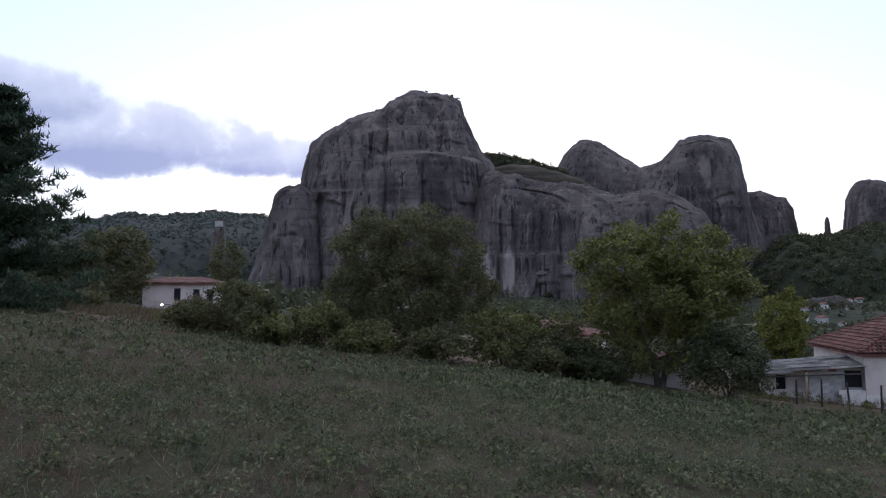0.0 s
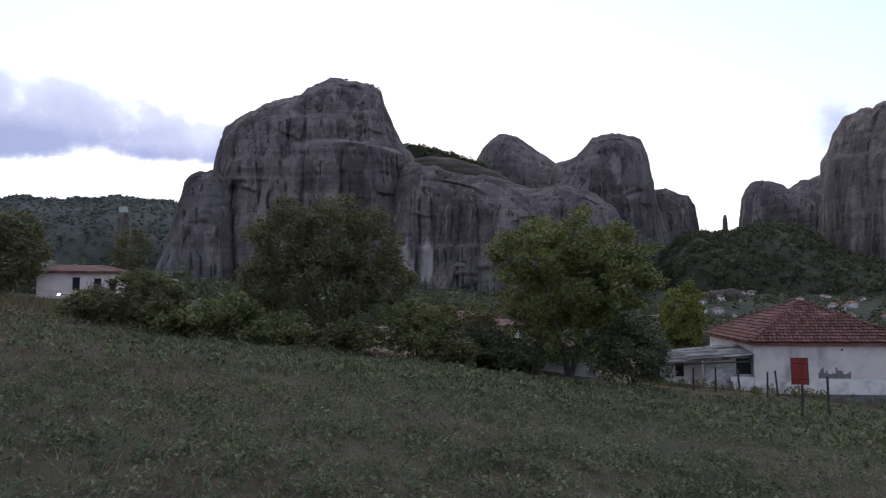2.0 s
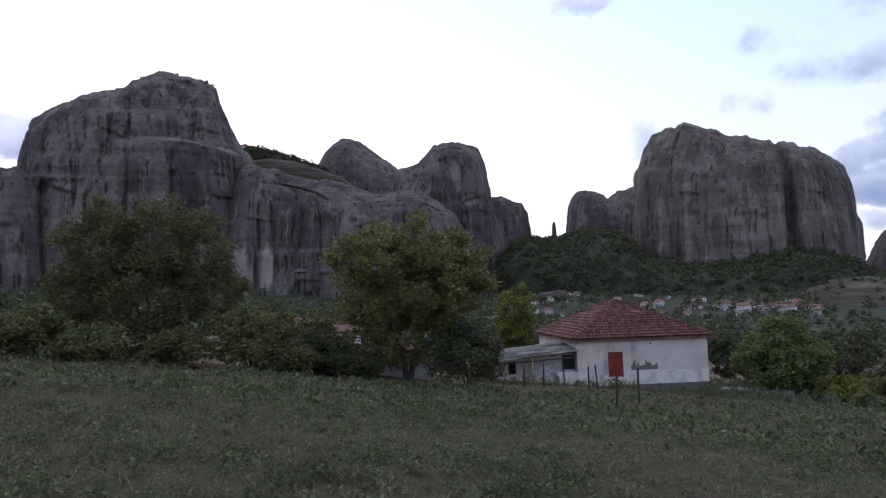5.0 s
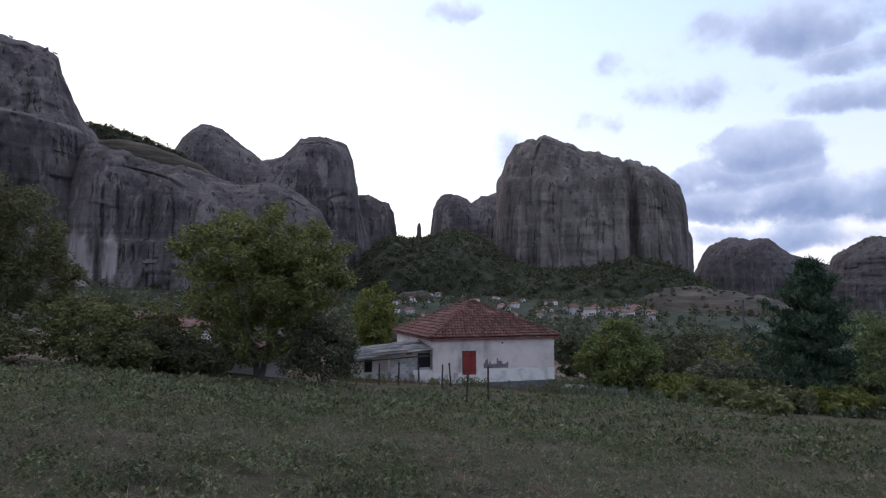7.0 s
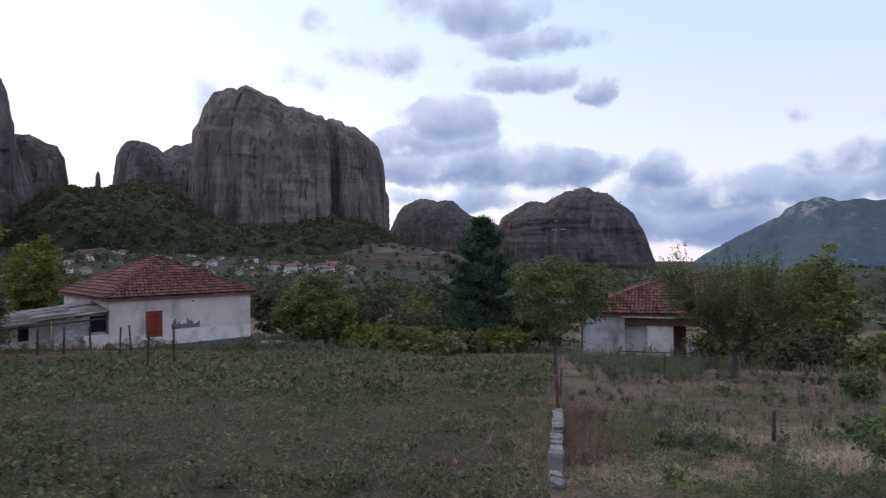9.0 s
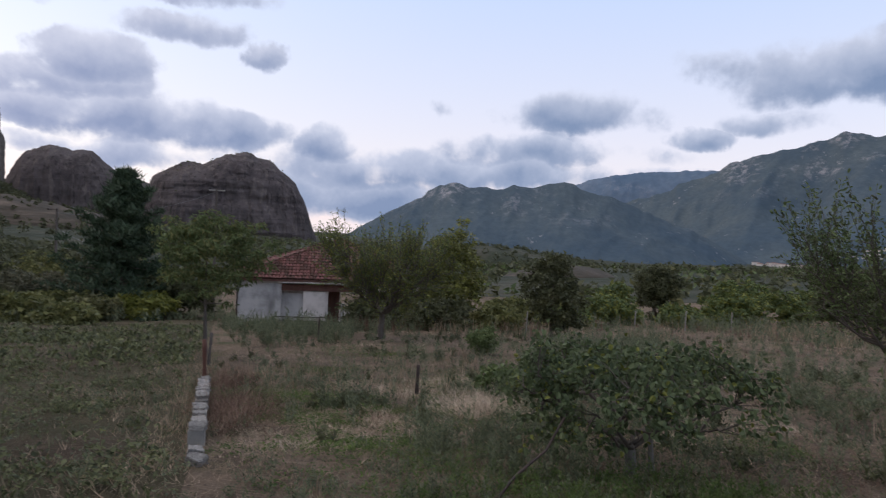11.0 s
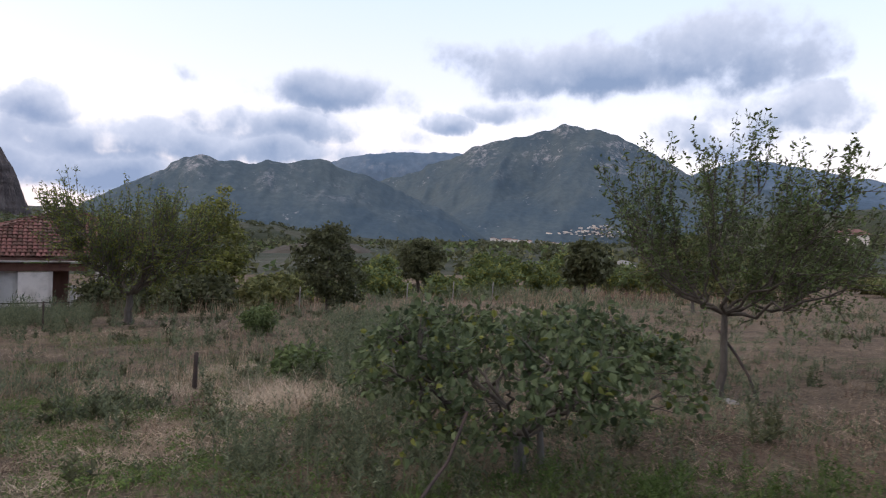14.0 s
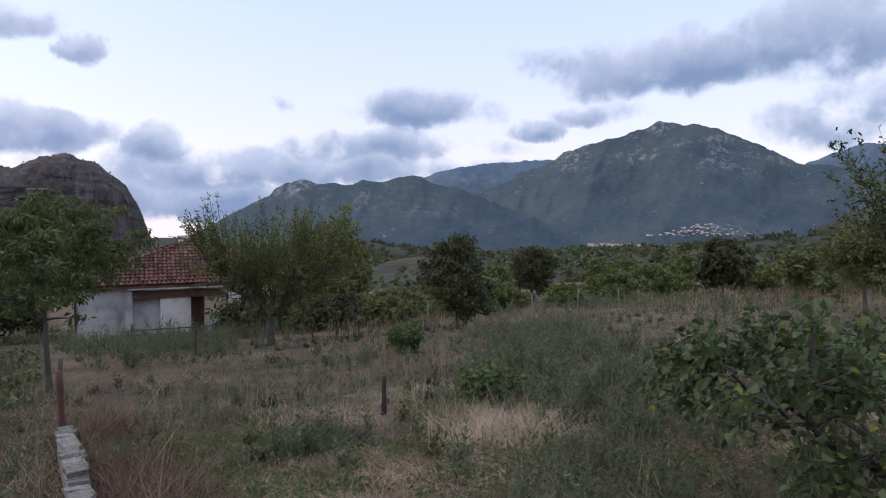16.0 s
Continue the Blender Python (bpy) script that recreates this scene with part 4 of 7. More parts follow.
def make_tree(name, x, y, height, half, label, leaf=GREEN, bark=BARK, n=12000, size=0.16, twigs=260, clump=0.45, trunk=0.3, trunk_r=0.2, seed=1, low=0.15, lobes=None,
              category="tree", aspect=0.55, stems=1, droop=0.3, squash=1.0, sink=0.1, upright=0.0, second=None, base=None, near=False, stem_top=0.72, limb=0.03, lean=(0, 0)):
    """A tree or bush: stems, limbs that reach into the crown's lobes, and leaves in clumps round the twigs' ends."""
    r = np.random.default_rng(seed)
    z0 = (float(land_z(np.array([x]), np.array([y]))[0]) if base is None else base) - sink
    root = tagged(new(name), label, category)
    root.location = (x, y, z0)
    h0 = height * low
    cuts = 4 if near else 3
    if lobes is None:
        ch = height - h0
        lobes = [(0, 0, h0 + ch * 0.5, half * 0.8, half * 0.8, ch * 0.5)]
        for i in range(7):
            a = 2 * np.pi * i / 7 + r.uniform(-.4, .4)
            q = r.uniform(0.25, 0.75)
            lobes.append((np.cos(a) * half * 0.55, np.sin(a) * half * 0.55, h0 + ch * q, half * r.uniform(.38, .52), half * r.uniform(.38, .52), ch * r.uniform(.2, .3)))
        lobes.append((r.uniform(-.2, .2) * half, r.uniform(-.2, .2) * half, h0 + ch * 0.8, half * 0.45, half * 0.45, ch * 0.2))
    ends = in_lobes(lobes, twigs, r)
    ends[:, 2] = np.maximum(ends[:, 2], 0.08 * height)
    # stems
    paths, nodes = [], []
    for s in range(stems):
        a = 2 * np.pi * s / max(stems, 1) + r.uniform(0, 1)
        spread = (0.0 if stems == 1 else half * 0.35)
        top = np.array([np.cos(a) * spread, np.sin(a) * spread, height * stem_top])
        t = np.linspace(0, 1, 9)
        p = top[None] * t[:, None] + np.stack([np.sin(t * 4 + s) * 0.05 * half, np.sin(t * 3 + s) * 0.05 * half, 0 * t], 1) * (1 if stem_top > 0.5 else 0.3)
        p[:, :2] += np.array(lean) * (t ** 1.5)[:, None]
        p[:, :2] += r.normal(size=2) * 0.06 * half * (stems > 1)
        rad = trunk_r * (1 - (0.85 if stem_top > 0.5 else 0.4) * t) / (1 if stems == 1 else 1.5)
        rad[0] *= 1.35
        paths.append(np.column_stack([p, rad]))
        for q, w in zip(p[2:], rad[2:]):
            nodes.append((*q, w))
    nodes = np.array(nodes)
    order = np.argsort(np.linalg.norm(ends - [0, 0, height * trunk], axis=1))
    for i in order:
        e = ends[i]
        dist = np.linalg.norm(nodes[:, :3] - e, axis=1) + 0.9 * np.maximum(nodes[:, 2] - e[2] + 0.15 * height * upright, 0) + np.where(nodes[:, 2] < height * trunk, 0.3 * height, 0)
        k = int(np.argmin(dist))
        s = nodes[k, :3]
        t = np.linspace(0, 1, cuts)[:, None]
        bend = np.array([0, 0, 1.0]) * np.linalg.norm(e - s) * 0.12
        p = s + (e - s) * t + bend * np.sin(t * np.pi) * (1 if droop < 0.6 else 0.2) + r.normal(size=(cuts, 3)) * 0.03 * np.linalg.norm(e - s) * np.sin(t * np.pi)
        rad = np.linspace(min(nodes[k, 3] * 0.75, 0.01 + limb * np.linalg.norm(e - s)), 0.005, cuts)
        paths.append(np.column_stack([p, rad]))
        nodes = np.vstack([nodes, np.column_stack([p[1:], rad[1:]])])
    wood = tubes("trunk", paths[:stems], bark, 8)
    part("trunk", wood, root)
    tagged(part("branchwork", tubes("branchwork", paths[stems:], bark, 4 if near else 3), root), kind="stuff")
    k = r.integers(0, len(ends), n)
    c = ends[k] + unit(r.normal(size=(n, 3))) * (r.uniform(0, 1, (n, 1)) ** 0.5) * clump * [1, 1, 0.75 * squash]
    c[:, 2] = np.maximum(c[:, 2], 0.03)
    ups = None if not upright else np.array([[0, 0, upright]])
    if second:
        m = r.uniform(0, 1, n) < second[1]
        part("crown", leaf_mesh("crown", c[~m], size, leaf, r, aspect, droop, ups=ups, tri=not near), root)
        part("crown", leaf_mesh("crown", c[m], size, second[0], r, aspect, droop, ups=ups, tri=not near), root)
    else:
        part("crown", leaf_mesh("crown", c, size, leaf, r, aspect, droop, ups=ups, tri=not near), root)
    return root


def make_conifer(name, x, y, height, half, label, seed=1, n=26000, leaf=PINE, tiers=17, base=None, size=0.3, low=0.06, taper=0.85, limbs=8):
    """A pine: a straight trunk, whorls of drooping limbs and tufts of needles."""
    r = np.random.default_rng(seed)
    z0 = float(land_z(np.array([x]), np.array([y]))[0]) - 0.1 if base is None else base
    root = tagged(new(name), label, "tree")
    root.location = (x, y, z0)
    paths = [np.column_stack([np.zeros(8), np.zeros(8), np.linspace(0, height * 0.98, 8), np.linspace(0.03 * height ** 0.9, 0.02, 8)])]
    tips = []
    for i in range(tiers):
        q = low + (0.97 - low) * i / (tiers - 1)
        reach = half * min(1.0, (1.03 - q) ** taper * 1.05) * r.uniform(0.8, 1.12)
        for j in range(limbs):
            a = 2 * np.pi * (j + r.uniform(-.3, .3)) / limbs + i * 1.3
            L = reach * r.uniform(0.5, 1.2)
            lift = r.normal() * 0.35 * height / tiers
            t = np.linspace(0, 1, 6)
            zz = height * q + L * (-0.10 * np.sin(t * 3.0) + (0.10 + 0.2 * q) * t ** 2) + lift * min(1.0, 4 * (1 - q))
            p = np.column_stack([np.cos(a) * L * t, np.sin(a) * L * t, zz, np.linspace(0.05, 0.012, 6)])
            paths.append(p)
            for k in range(1, 6):
                wide = 0.16 * L * (1.1 - 0.16 * k) + 0.12
                for _ in range(4):
                    off = r.normal() * wide
                    tips.append(p[k, :3] + [-np.sin(a) * off, np.cos(a) * off, r.normal() * 0.06 - 0.12 * abs(off)])
    part("trunk", tubes("trunk", paths[:1], BARK, 8), root)
    tagged(part("branchwork", tubes("branchwork", paths[1:], BARK, 3), root), kind="stuff")
    tips += [[0, 0, height * z] for z in np.linspace(0.9, 1.0, 12)]
    tips = np.array(tips)
    c = tips[r.integers(0, len(tips), n)] + r.normal(size=(n, 3)) * [0.2, 0.2, 0.09]
    part("crown", leaf_mesh("crown", c, size, leaf, r, 0.22, 0.0, ups=np.array([[0, 0, 0.5]]), tri=True), root)
    return root


T1L = [(-2.2, 0, 5.6, 2.3, 2.3, 2.5), (0.2, -0.6, 6.0, 2.3, 2.4, 2.6), (2.3, 0, 5.7, 2.1, 2.2, 2.5), (-3.2, 0, 3.4, 1.8, 2.0, 1.9), (3.4, 0, 3.3, 1.7, 2.0, 1.9), (0, -1.2, 3.4, 2.6, 2.0, 2.2), (-1.2, -1.5, 1.4, 2.4, 1.5, 1.3), (2.0, -1.2, 1.4, 2.2, 1.5, 1.3)]
make_tree("broadleaf_tree", -2.0, 35.8, 8.7, 4.7, "large dense dull green tree at the field edge", OLIVE, n=62000, size=0.132, twigs=460, clump=0.6, lobes=T1L, stems=4, trunk_r=0.2, seed=11, low=0.08, trunk=0.15)
make_tree("walnut_tree", 11.0, 33.4, 9.0, 4.9, "spreading green walnut tree beside the shed", GREEN, n=39000, size=0.176, twigs=420, clump=0.6, trunk_r=0.24, seed=12, low=0.04, trunk=0.12, stems=2, second=(YELLOWG, 0.38))
BUSHES = [  # x, y, height, half width, leaf, size of leaf
    (-10.1, 32.2, 3.0, 2.3, OLIVE), (-6.4, 32.2, 2.4, 1.9, GREEN), (2.6, 32.6, 3.2, 2.2, GREEN), (5.8, 33.4, 2.2, 1.9, DARKG), (-3.9, 31.0, 1.7, 1.8, GREEN),
    (-0.6, 31.2, 1.7, 1.8, OLIVE), (-8.4, 31.2, 1.5, 1.6, GREEN), (4.4, 31.8, 1.6, 1.6, OLIVE), (7.6, 32.6, 1.8, 1.7, DARKG), (6.6, 36.5, 3.6, 1.9, OLIVE), (4.6, 36.0, 3.4, 1.7, GREEN), (-12.9, 33.6, 1.8, 1.7, OLIVE)]
for i, (x, y, h, w, lf) in enumerate(BUSHES):
    make_tree("hedge_bush", x, y, h, w, "leafy green hedge bush along the field edge", lf, n=6000, size=0.15, twigs=120, clump=0.4, stems=3, trunk_r=0.06, seed=30 + i, low=0.0, trunk=0.05, category="bush")
make_tree("laurel_bush", 13.2, 30.6, 3.5, 2.1, "dark grey-green evergreen shrub by the shed", DARKG, n=14000, size=0.13, twigs=200, clump=0.45, stems=3, trunk_r=0.08, seed=45, low=0.0, category="bush", second=(GREYG, 0.25))
make_tree("poplar_sapling", 27.5, 53, 8.2, 2.2, "light green young tree behind the house", YELLOWG, n=12000, size=0.2, twigs=160, clump=0.5, seed=46, low=0.1)
make_conifer("conifer_tree", -24.2, 34.0, 12.0, 5.0, "tall dark conifer at the upper field edge", seed=47, n=42000, tiers=14, size=0.34, taper=0.8, limbs=9)
make_tree("broadleaf_tree", -32, 61.7, 8.2, 4.1, "dark brownish green tree beside a pale house", OLIVE, n=10000, size=0.27, twigs=240, clump=0.7, seed=48, low=0.05, stems=2)
make_tree("broadleaf_tree", -30.5, 51.1, 5.4, 2.9, "dark green tree at the upper field edge", DARKG, n=12000, size=0.2, twigs=180, clump=0.6, seed=49, low=0.05, stems=2)
make_tree("thin_tree", -25.2, 73.3, 9.2, 2.3, "thin half-bare tree behind a pale house", OLIVE, n=5000, size=0.2, twigs=170, clump=0.5, seed=50, low=0.2)
for i, (x, y, h, w, lf) in enumerate([(-29.5, 45.8, 1.8, 3.4, DARKG), (-27.1, 46.8, 1.2, 2.2, OLIVE), (-12.6, 39.0, 1.2, 1.4, OLIVE), (-33.5, 44.0, 2.2, 3.2, DARKG), (-13.4, 37.0, 1.4, 1.4, OLIVE)]):
    make_tree("hedge_bush", x, y, h, w, "low dark bush at the upper field edge", lf, n=4400, size=0.21, twigs=120, clump=0.45, stems=3, trunk_r=0.05, seed=60 + i, low=0.0, category="bush")
make_tree("bare_bush", -23.9, 61, 2.2, 1.6, "bare reddish thorn bush before a pale house", RUST, n=1500, size=0.14, twigs=260, clump=0.4, stems=5, trunk_r=0.05, seed=70, low=0.1, category="bush")
make_tree("round_tree", 34.4, 30.4, 5.3, 3.1, "round bright green tree beside the white house", YELLOWG, n=19000, size=0.18, twigs=280, clump=0.55, seed=71, low=0.06, second=(FRESH, 0.55))
for i, (x, y, h, w, lf) in enumerate([(47.5, 37.1, 4.9, 3.1, DARKG), (53.3, 37.8, 5.6, 4.0, DARKG), (50.7, 32.7, 5.0, 3.1, GREEN), (41.7, 28.2, 3.0, 2.0, GREYG), (35.3, 27.0, 1.4, 1.9, YELLOWG), (35.0, 23.8, 1.6, 2.1, GREEN), (42.2, 42.9, 4.8, 1.9, DARKG),
                                       (38.3, 33.6, 1.8, 2.4, GREEN), (39, 29.2, 1.6, 2.2, YELLOWG), (44, 26.6, 2.9, 1.9, GREYG), (39.4, 24.4, 1.7, 2.2, GREEN), (40.6, 19.4, 1.6, 1.8, YELLOWG), (37.6, 21.0, 1.4, 1.7, OLIVE), (44.5, 19.0, 3.2, 2.4, DARKG),
                                       (48.5, 24.5, 4.2, 3.0, OLIVE), (56.5, 30.5, 5.2, 3.6, DARKG), (33.5, 20.0, 1.0, 1.5, GREEN)]):
    make_tree("hedge_bush", x, y, h, w, "overgrown bush in the rough beyond the field", lf, n=4400, size=0.235, twigs=110, clump=0.45, stems=3, trunk_r=0.06, seed=80 + i, low=0.0, category="bush")
make_conifer("pine_tree", 43.9, 22.7, 9.6, 6.0, "dark green pine between the two houses", seed=100, n=25000, tiers=15, size=0.36, taper=1.0, limbs=7)
make_tree("young_tree", 19.4, 7.1, 4.3, 1.7, "young leafy tree with drooping leaves beside a stone wall", FRESH, n=9000, size=0.14, twigs=150, clump=0.28, trunk_r=0.07, seed=101, low=0.34, trunk=0.35, aspect=0.3, droop=0.9, squash=0.6, second=(GREEN, 0.3), near=True)
make_tree("broadleaf_tree", 40.4, 0.9, 6.4, 2.2, "yellow-green tree behind the almond tree", GREEN, n=10000, size=0.18, twigs=170, clump=0.5, seed=103, low=0.05, stems=2, second=(YELLOWG, 0.5))
make_tree("oak_sapling", 32.5, -4.0, 4.3, 1.6, "small dark green loose-crowned tree in rough grass", DARKG, n=6500, size=0.15, twigs=190, clump=0.32, seed=104, low=0.06, trunk_r=0.08)
make_tree("round_bush", 61.6, -17.2, 5.4, 2.3, "dark round evergreen bush beyond the rough grass", DARKG, n=12000, size=0.2, twigs=180, clump=0.5, seed=105, low=0.0, category="bush")
for i, (x, y, h, w, lf) in enumerate([(50.2, -19.2, 2.6, 2.6, FRESH), (52.9, -25, 3.0, 2.4, FRESH), (49.2, -3.3, 1.8, 2.4, GREEN), (48, -10.2, 2.2, 2.4, FRESH), (44.5, -6.5, 1.2, 2.0, FRESH), (57, -12, 3.4, 2.8, FRESH), (55, -6, 2.0, 3.0, GREEN),
                                       (46.5, -14.5, 1.5, 1.8, FRESH), (60, -24, 4.0, 3.0, FRESH), (57.5, -31, 3.6, 3.2, FRESH), (50.2, -31.4, 2.6, 2.6, FRESH), (43.9, -31.5, 1.7, 2.2, FRESH), (38.5, -32.5, 1.5, 2.0, GREEN), (46, -38, 3, 3.0, FRESH), (36, 1.5, 1.6, 1.8, DARKG), (38, 5.2, 1.6, 1.7, DARKG), (37.2, -1.5, 1.3, 1.6, GREEN), (40.5, 3.2, 2.0, 1.8, GREEN)]):
    make_tree("hedge_bush", x, y, h, w, "overgrown bush beyond the rough grass", lf, second=(YELLOWG, 0.35 if lf is FRESH else 0.0), n=4400, size=0.235, twigs=110, clump=0.45, stems=3, trunk_r=0.06, seed=110 + i, low=0.0, category="bush")
make_tree("fruit_tree", 38.2, -20.6, 3.9, 1.6, "broad-leaved dark fruit tree on the dry slope", DARKG, n=4200, size=0.28, twigs=110, clump=0.4, seed=130, low=0.28, trunk_r=0.08, droop=0.7)
make_tree("fruit_tree", 41, -27.5, 3.0, 1.1, "small fruit tree on the dry slope", GREEN, n=4000, size=0.2, twigs=100, clump=0.4, seed=131, low=0.25, trunk_r=0.07)
make_tree("fruit_tree", 26.5, -18.6, 3.4, 1.5, "leafy young fruit tree in rough grass", GREEN, n=9000, size=0.12, twigs=240, clump=0.35, seed=132, low=0.25, trunk_r=0.08, upright=0.4)
make_tree("low_shrub", 23.3, -0.5, 0.95, 0.6, "small dense green shrub in dry grass", FRESH, n=2600, size=0.1, twigs=70, clump=0.2, stems=4, trunk_r=0.02, seed=133, low=0.0, category="shrub", near=True)
make_tree("low_shrub", 14.6, -0.6, 0.7, 0.55, "low shrub with drooping leaves in dry grass", FRESH, n=900, size=0.11, twigs=40, clump=0.18, stems=4, trunk_r=0.015, seed=134, low=0.0, category="shrub", near=True)



def leaves_along(name, c, d, size, mat, r, aspect=0.5, fold=0.3, jitter=0.35):
    """Folded leaves with their stalks at c, pointing along d."""
    n = len(c)
    side = unit(np.cross(d, r.normal(size=(n, 3))))
    nor = np.cross(d, side)
    L = (size * (1 + jitter * r.uniform(-1, 1, n)))[:, None]
    tip = c + d * L - nor * L * 0.1
    rim = [c + d * L * q + side * L * aspect * 0.5 * w * k + nor * L * fold * 0.3 for k in (1, -1) for q, w in ((0.25, 0.9), (0.65, 0.85))]
    v = np.stack([c, rim[0], rim[1], tip, rim[3], rim[2]], 1).reshape(-1, 3)
    o = 6 * np.arange(n)[:, None]
    f = np.concatenate([o + [0, 1, 2, 3], o + [0, 3, 4, 5]])
    return mesh(name, v, f, mat)


def bent(a, b, r, cuts=5, wob=0.06, sag=0.0):
    """Points from a to b along a crooked line."""
    t = np.linspace(0, 1, cuts)[:, None]
    q = np.linalg.norm(b - a)
    return a + (b - a) * t + np.sin(t * np.pi) * (r.normal(size=(cuts, 3)) * wob * q + [0, 0, sag * q])


def fig_bush():
    """Crooked grey limbs from a short stem under a low dome of large hanging leaves."""
    r = np.random.default_rng(141)
    x, y = 8.58, -1.6
    root = tagged(new("fig_bush"), "spreading fig bush with large dull green leaves", "bush")
    root.location = (x, y, float(land_z(np.array([x]), np.array([y]))[0]) - 0.03)
    stem = np.array([(0, 0, 0, 0.07), (0.01, 0, 0.14, 0.055), (0.0, 0.02, 0.28, 0.058), (0, 0.02, 0.34, 0.03)])
    twin = np.array([(0.05, -0.22, 0, 0.035), (0.06, -0.21, 0.2, 0.03), (0.08, -0.2, 0.36, 0.026), (0.1, -0.22, 0.5, 0.02)])
    part("trunk", tubes("trunk", [stem, twin], GREYBARK, 8), root)
    paths, nodes = [], []
    for k in range(7):
        a = 2 * np.pi * k / 7 + r.uniform(-.25, .25)
        q = r.uniform(0.6, 1.05)
        end = np.array([np.cos(a) * q, np.sin(a) * q, r.uniform(0.8, 1.05)])
        p = bent(np.array([0, 0.02, 0.3]), end, r, 7, 0.07, -0.03)
        rad = np.linspace(0.029, 0.011, 7)
        paths.append(np.column_stack([p, rad]))
        nodes += [(*c, w) for c, w in zip(p[2:], rad[2:])]
        for _ in range(4):  # side limbs
            i = r.integers(2, 6)
            b = a + r.normal() * 0.9
            p2 = bent(p[i], p[i] + [np.cos(b) * r.uniform(.2, .5), np.sin(b) * r.uniform(.2, .5), r.uniform(0.1, 0.4)], r, 5, 0.09)
            w2 = np.linspace(rad[i] * 0.7, 0.008, 5)
            paths.append(np.column_stack([p2, w2]))
            nodes += [(*c, v) for c, v in zip(p2[1:], w2[1:])]
    nodes = np.array(nodes)
    n = 470
    a, q = r.uniform(0, 2 * np.pi, n), 1.36 * np.sqrt(r.uniform(0.02, 1, n))
    ends = np.column_stack([np.cos(a) * q, np.sin(a) * q, 0.84 + 0.4 * (1 - (q / 1.42) ** 2) + r.normal(size=n) * 0.075 + 0.08 * np.sin(3 * a)])
    ends = ends[fbm(ends * 2.6 + 50, 2, 55) > -0.04]
    low = np.column_stack([r.normal(-0.2, 0.3, 30), r.normal(0.78, 0.2, 30), r.uniform(0.4, 0.72, 30)])
    tall = np.array([(-0.32, 0.98, 1.48), (-0.36, 1.0, 1.42), (-0.28, 0.92, 1.36), (-0.3, 0.95, 1.3), (-0.25, 0.9, 1.2), (-0.3, 1.0, 1.1), (0.1, -0.5, 1.25), (-0.3, 0.2, 1.26), (0.2, -1.0, 1.15)])
    far = np.column_stack([r.normal(1.15, 0.25, 46), r.normal(0.75, 0.22, 46), r.uniform(0.55, 0.95, 46)])
    ends = np.concatenate([ends, low, far, tall])
    C, D = [], []
    for e in ends:
        k = int(np.argmin(np.linalg.norm(nodes[:, :3] - e, axis=1) + 0.6 * np.maximum(nodes[:, 2] - e[2], 0)))
        p = bent(nodes[k, :3], e, r, 4, 0.05)
        paths.append(np.column_stack([p, np.linspace(min(0.006, nodes[k, 3]), 0.002, 4)]))
        m = 13
        c = p[-1] + (p[-2] - p[-1]) * r.uniform(0, 0.9, (m, 1)) + r.normal(size=(m, 3)) * 0.055
        out = np.array([e[0], e[1], 0]) / max(np.hypot(e[0], e[1]), 0.2)
        C.append(c)
        D.append(unit(out * 0.35 + r.normal(size=(m, 3)) * 0.7 + [0, 0, -0.6]))
    tagged(part("branchwork", tubes("branchwork", paths, BARK, 5), root, "crooked limbs"), kind="stuff")
    C, D = np.concatenate(C), np.concatenate(D)
    old = r.uniform(0, 1, len(C)) < 0.07
    part("crown", leaves_along("crown", C[~old], D[~old], 0.06, FIG, r, 0.75, fold=0.6), root)
    part("crown", leaves_along("crown", C[old], D[old], 0.056, YELLOWG, r, 0.75, fold=0.6), root, "yellowing leaves")
    return root


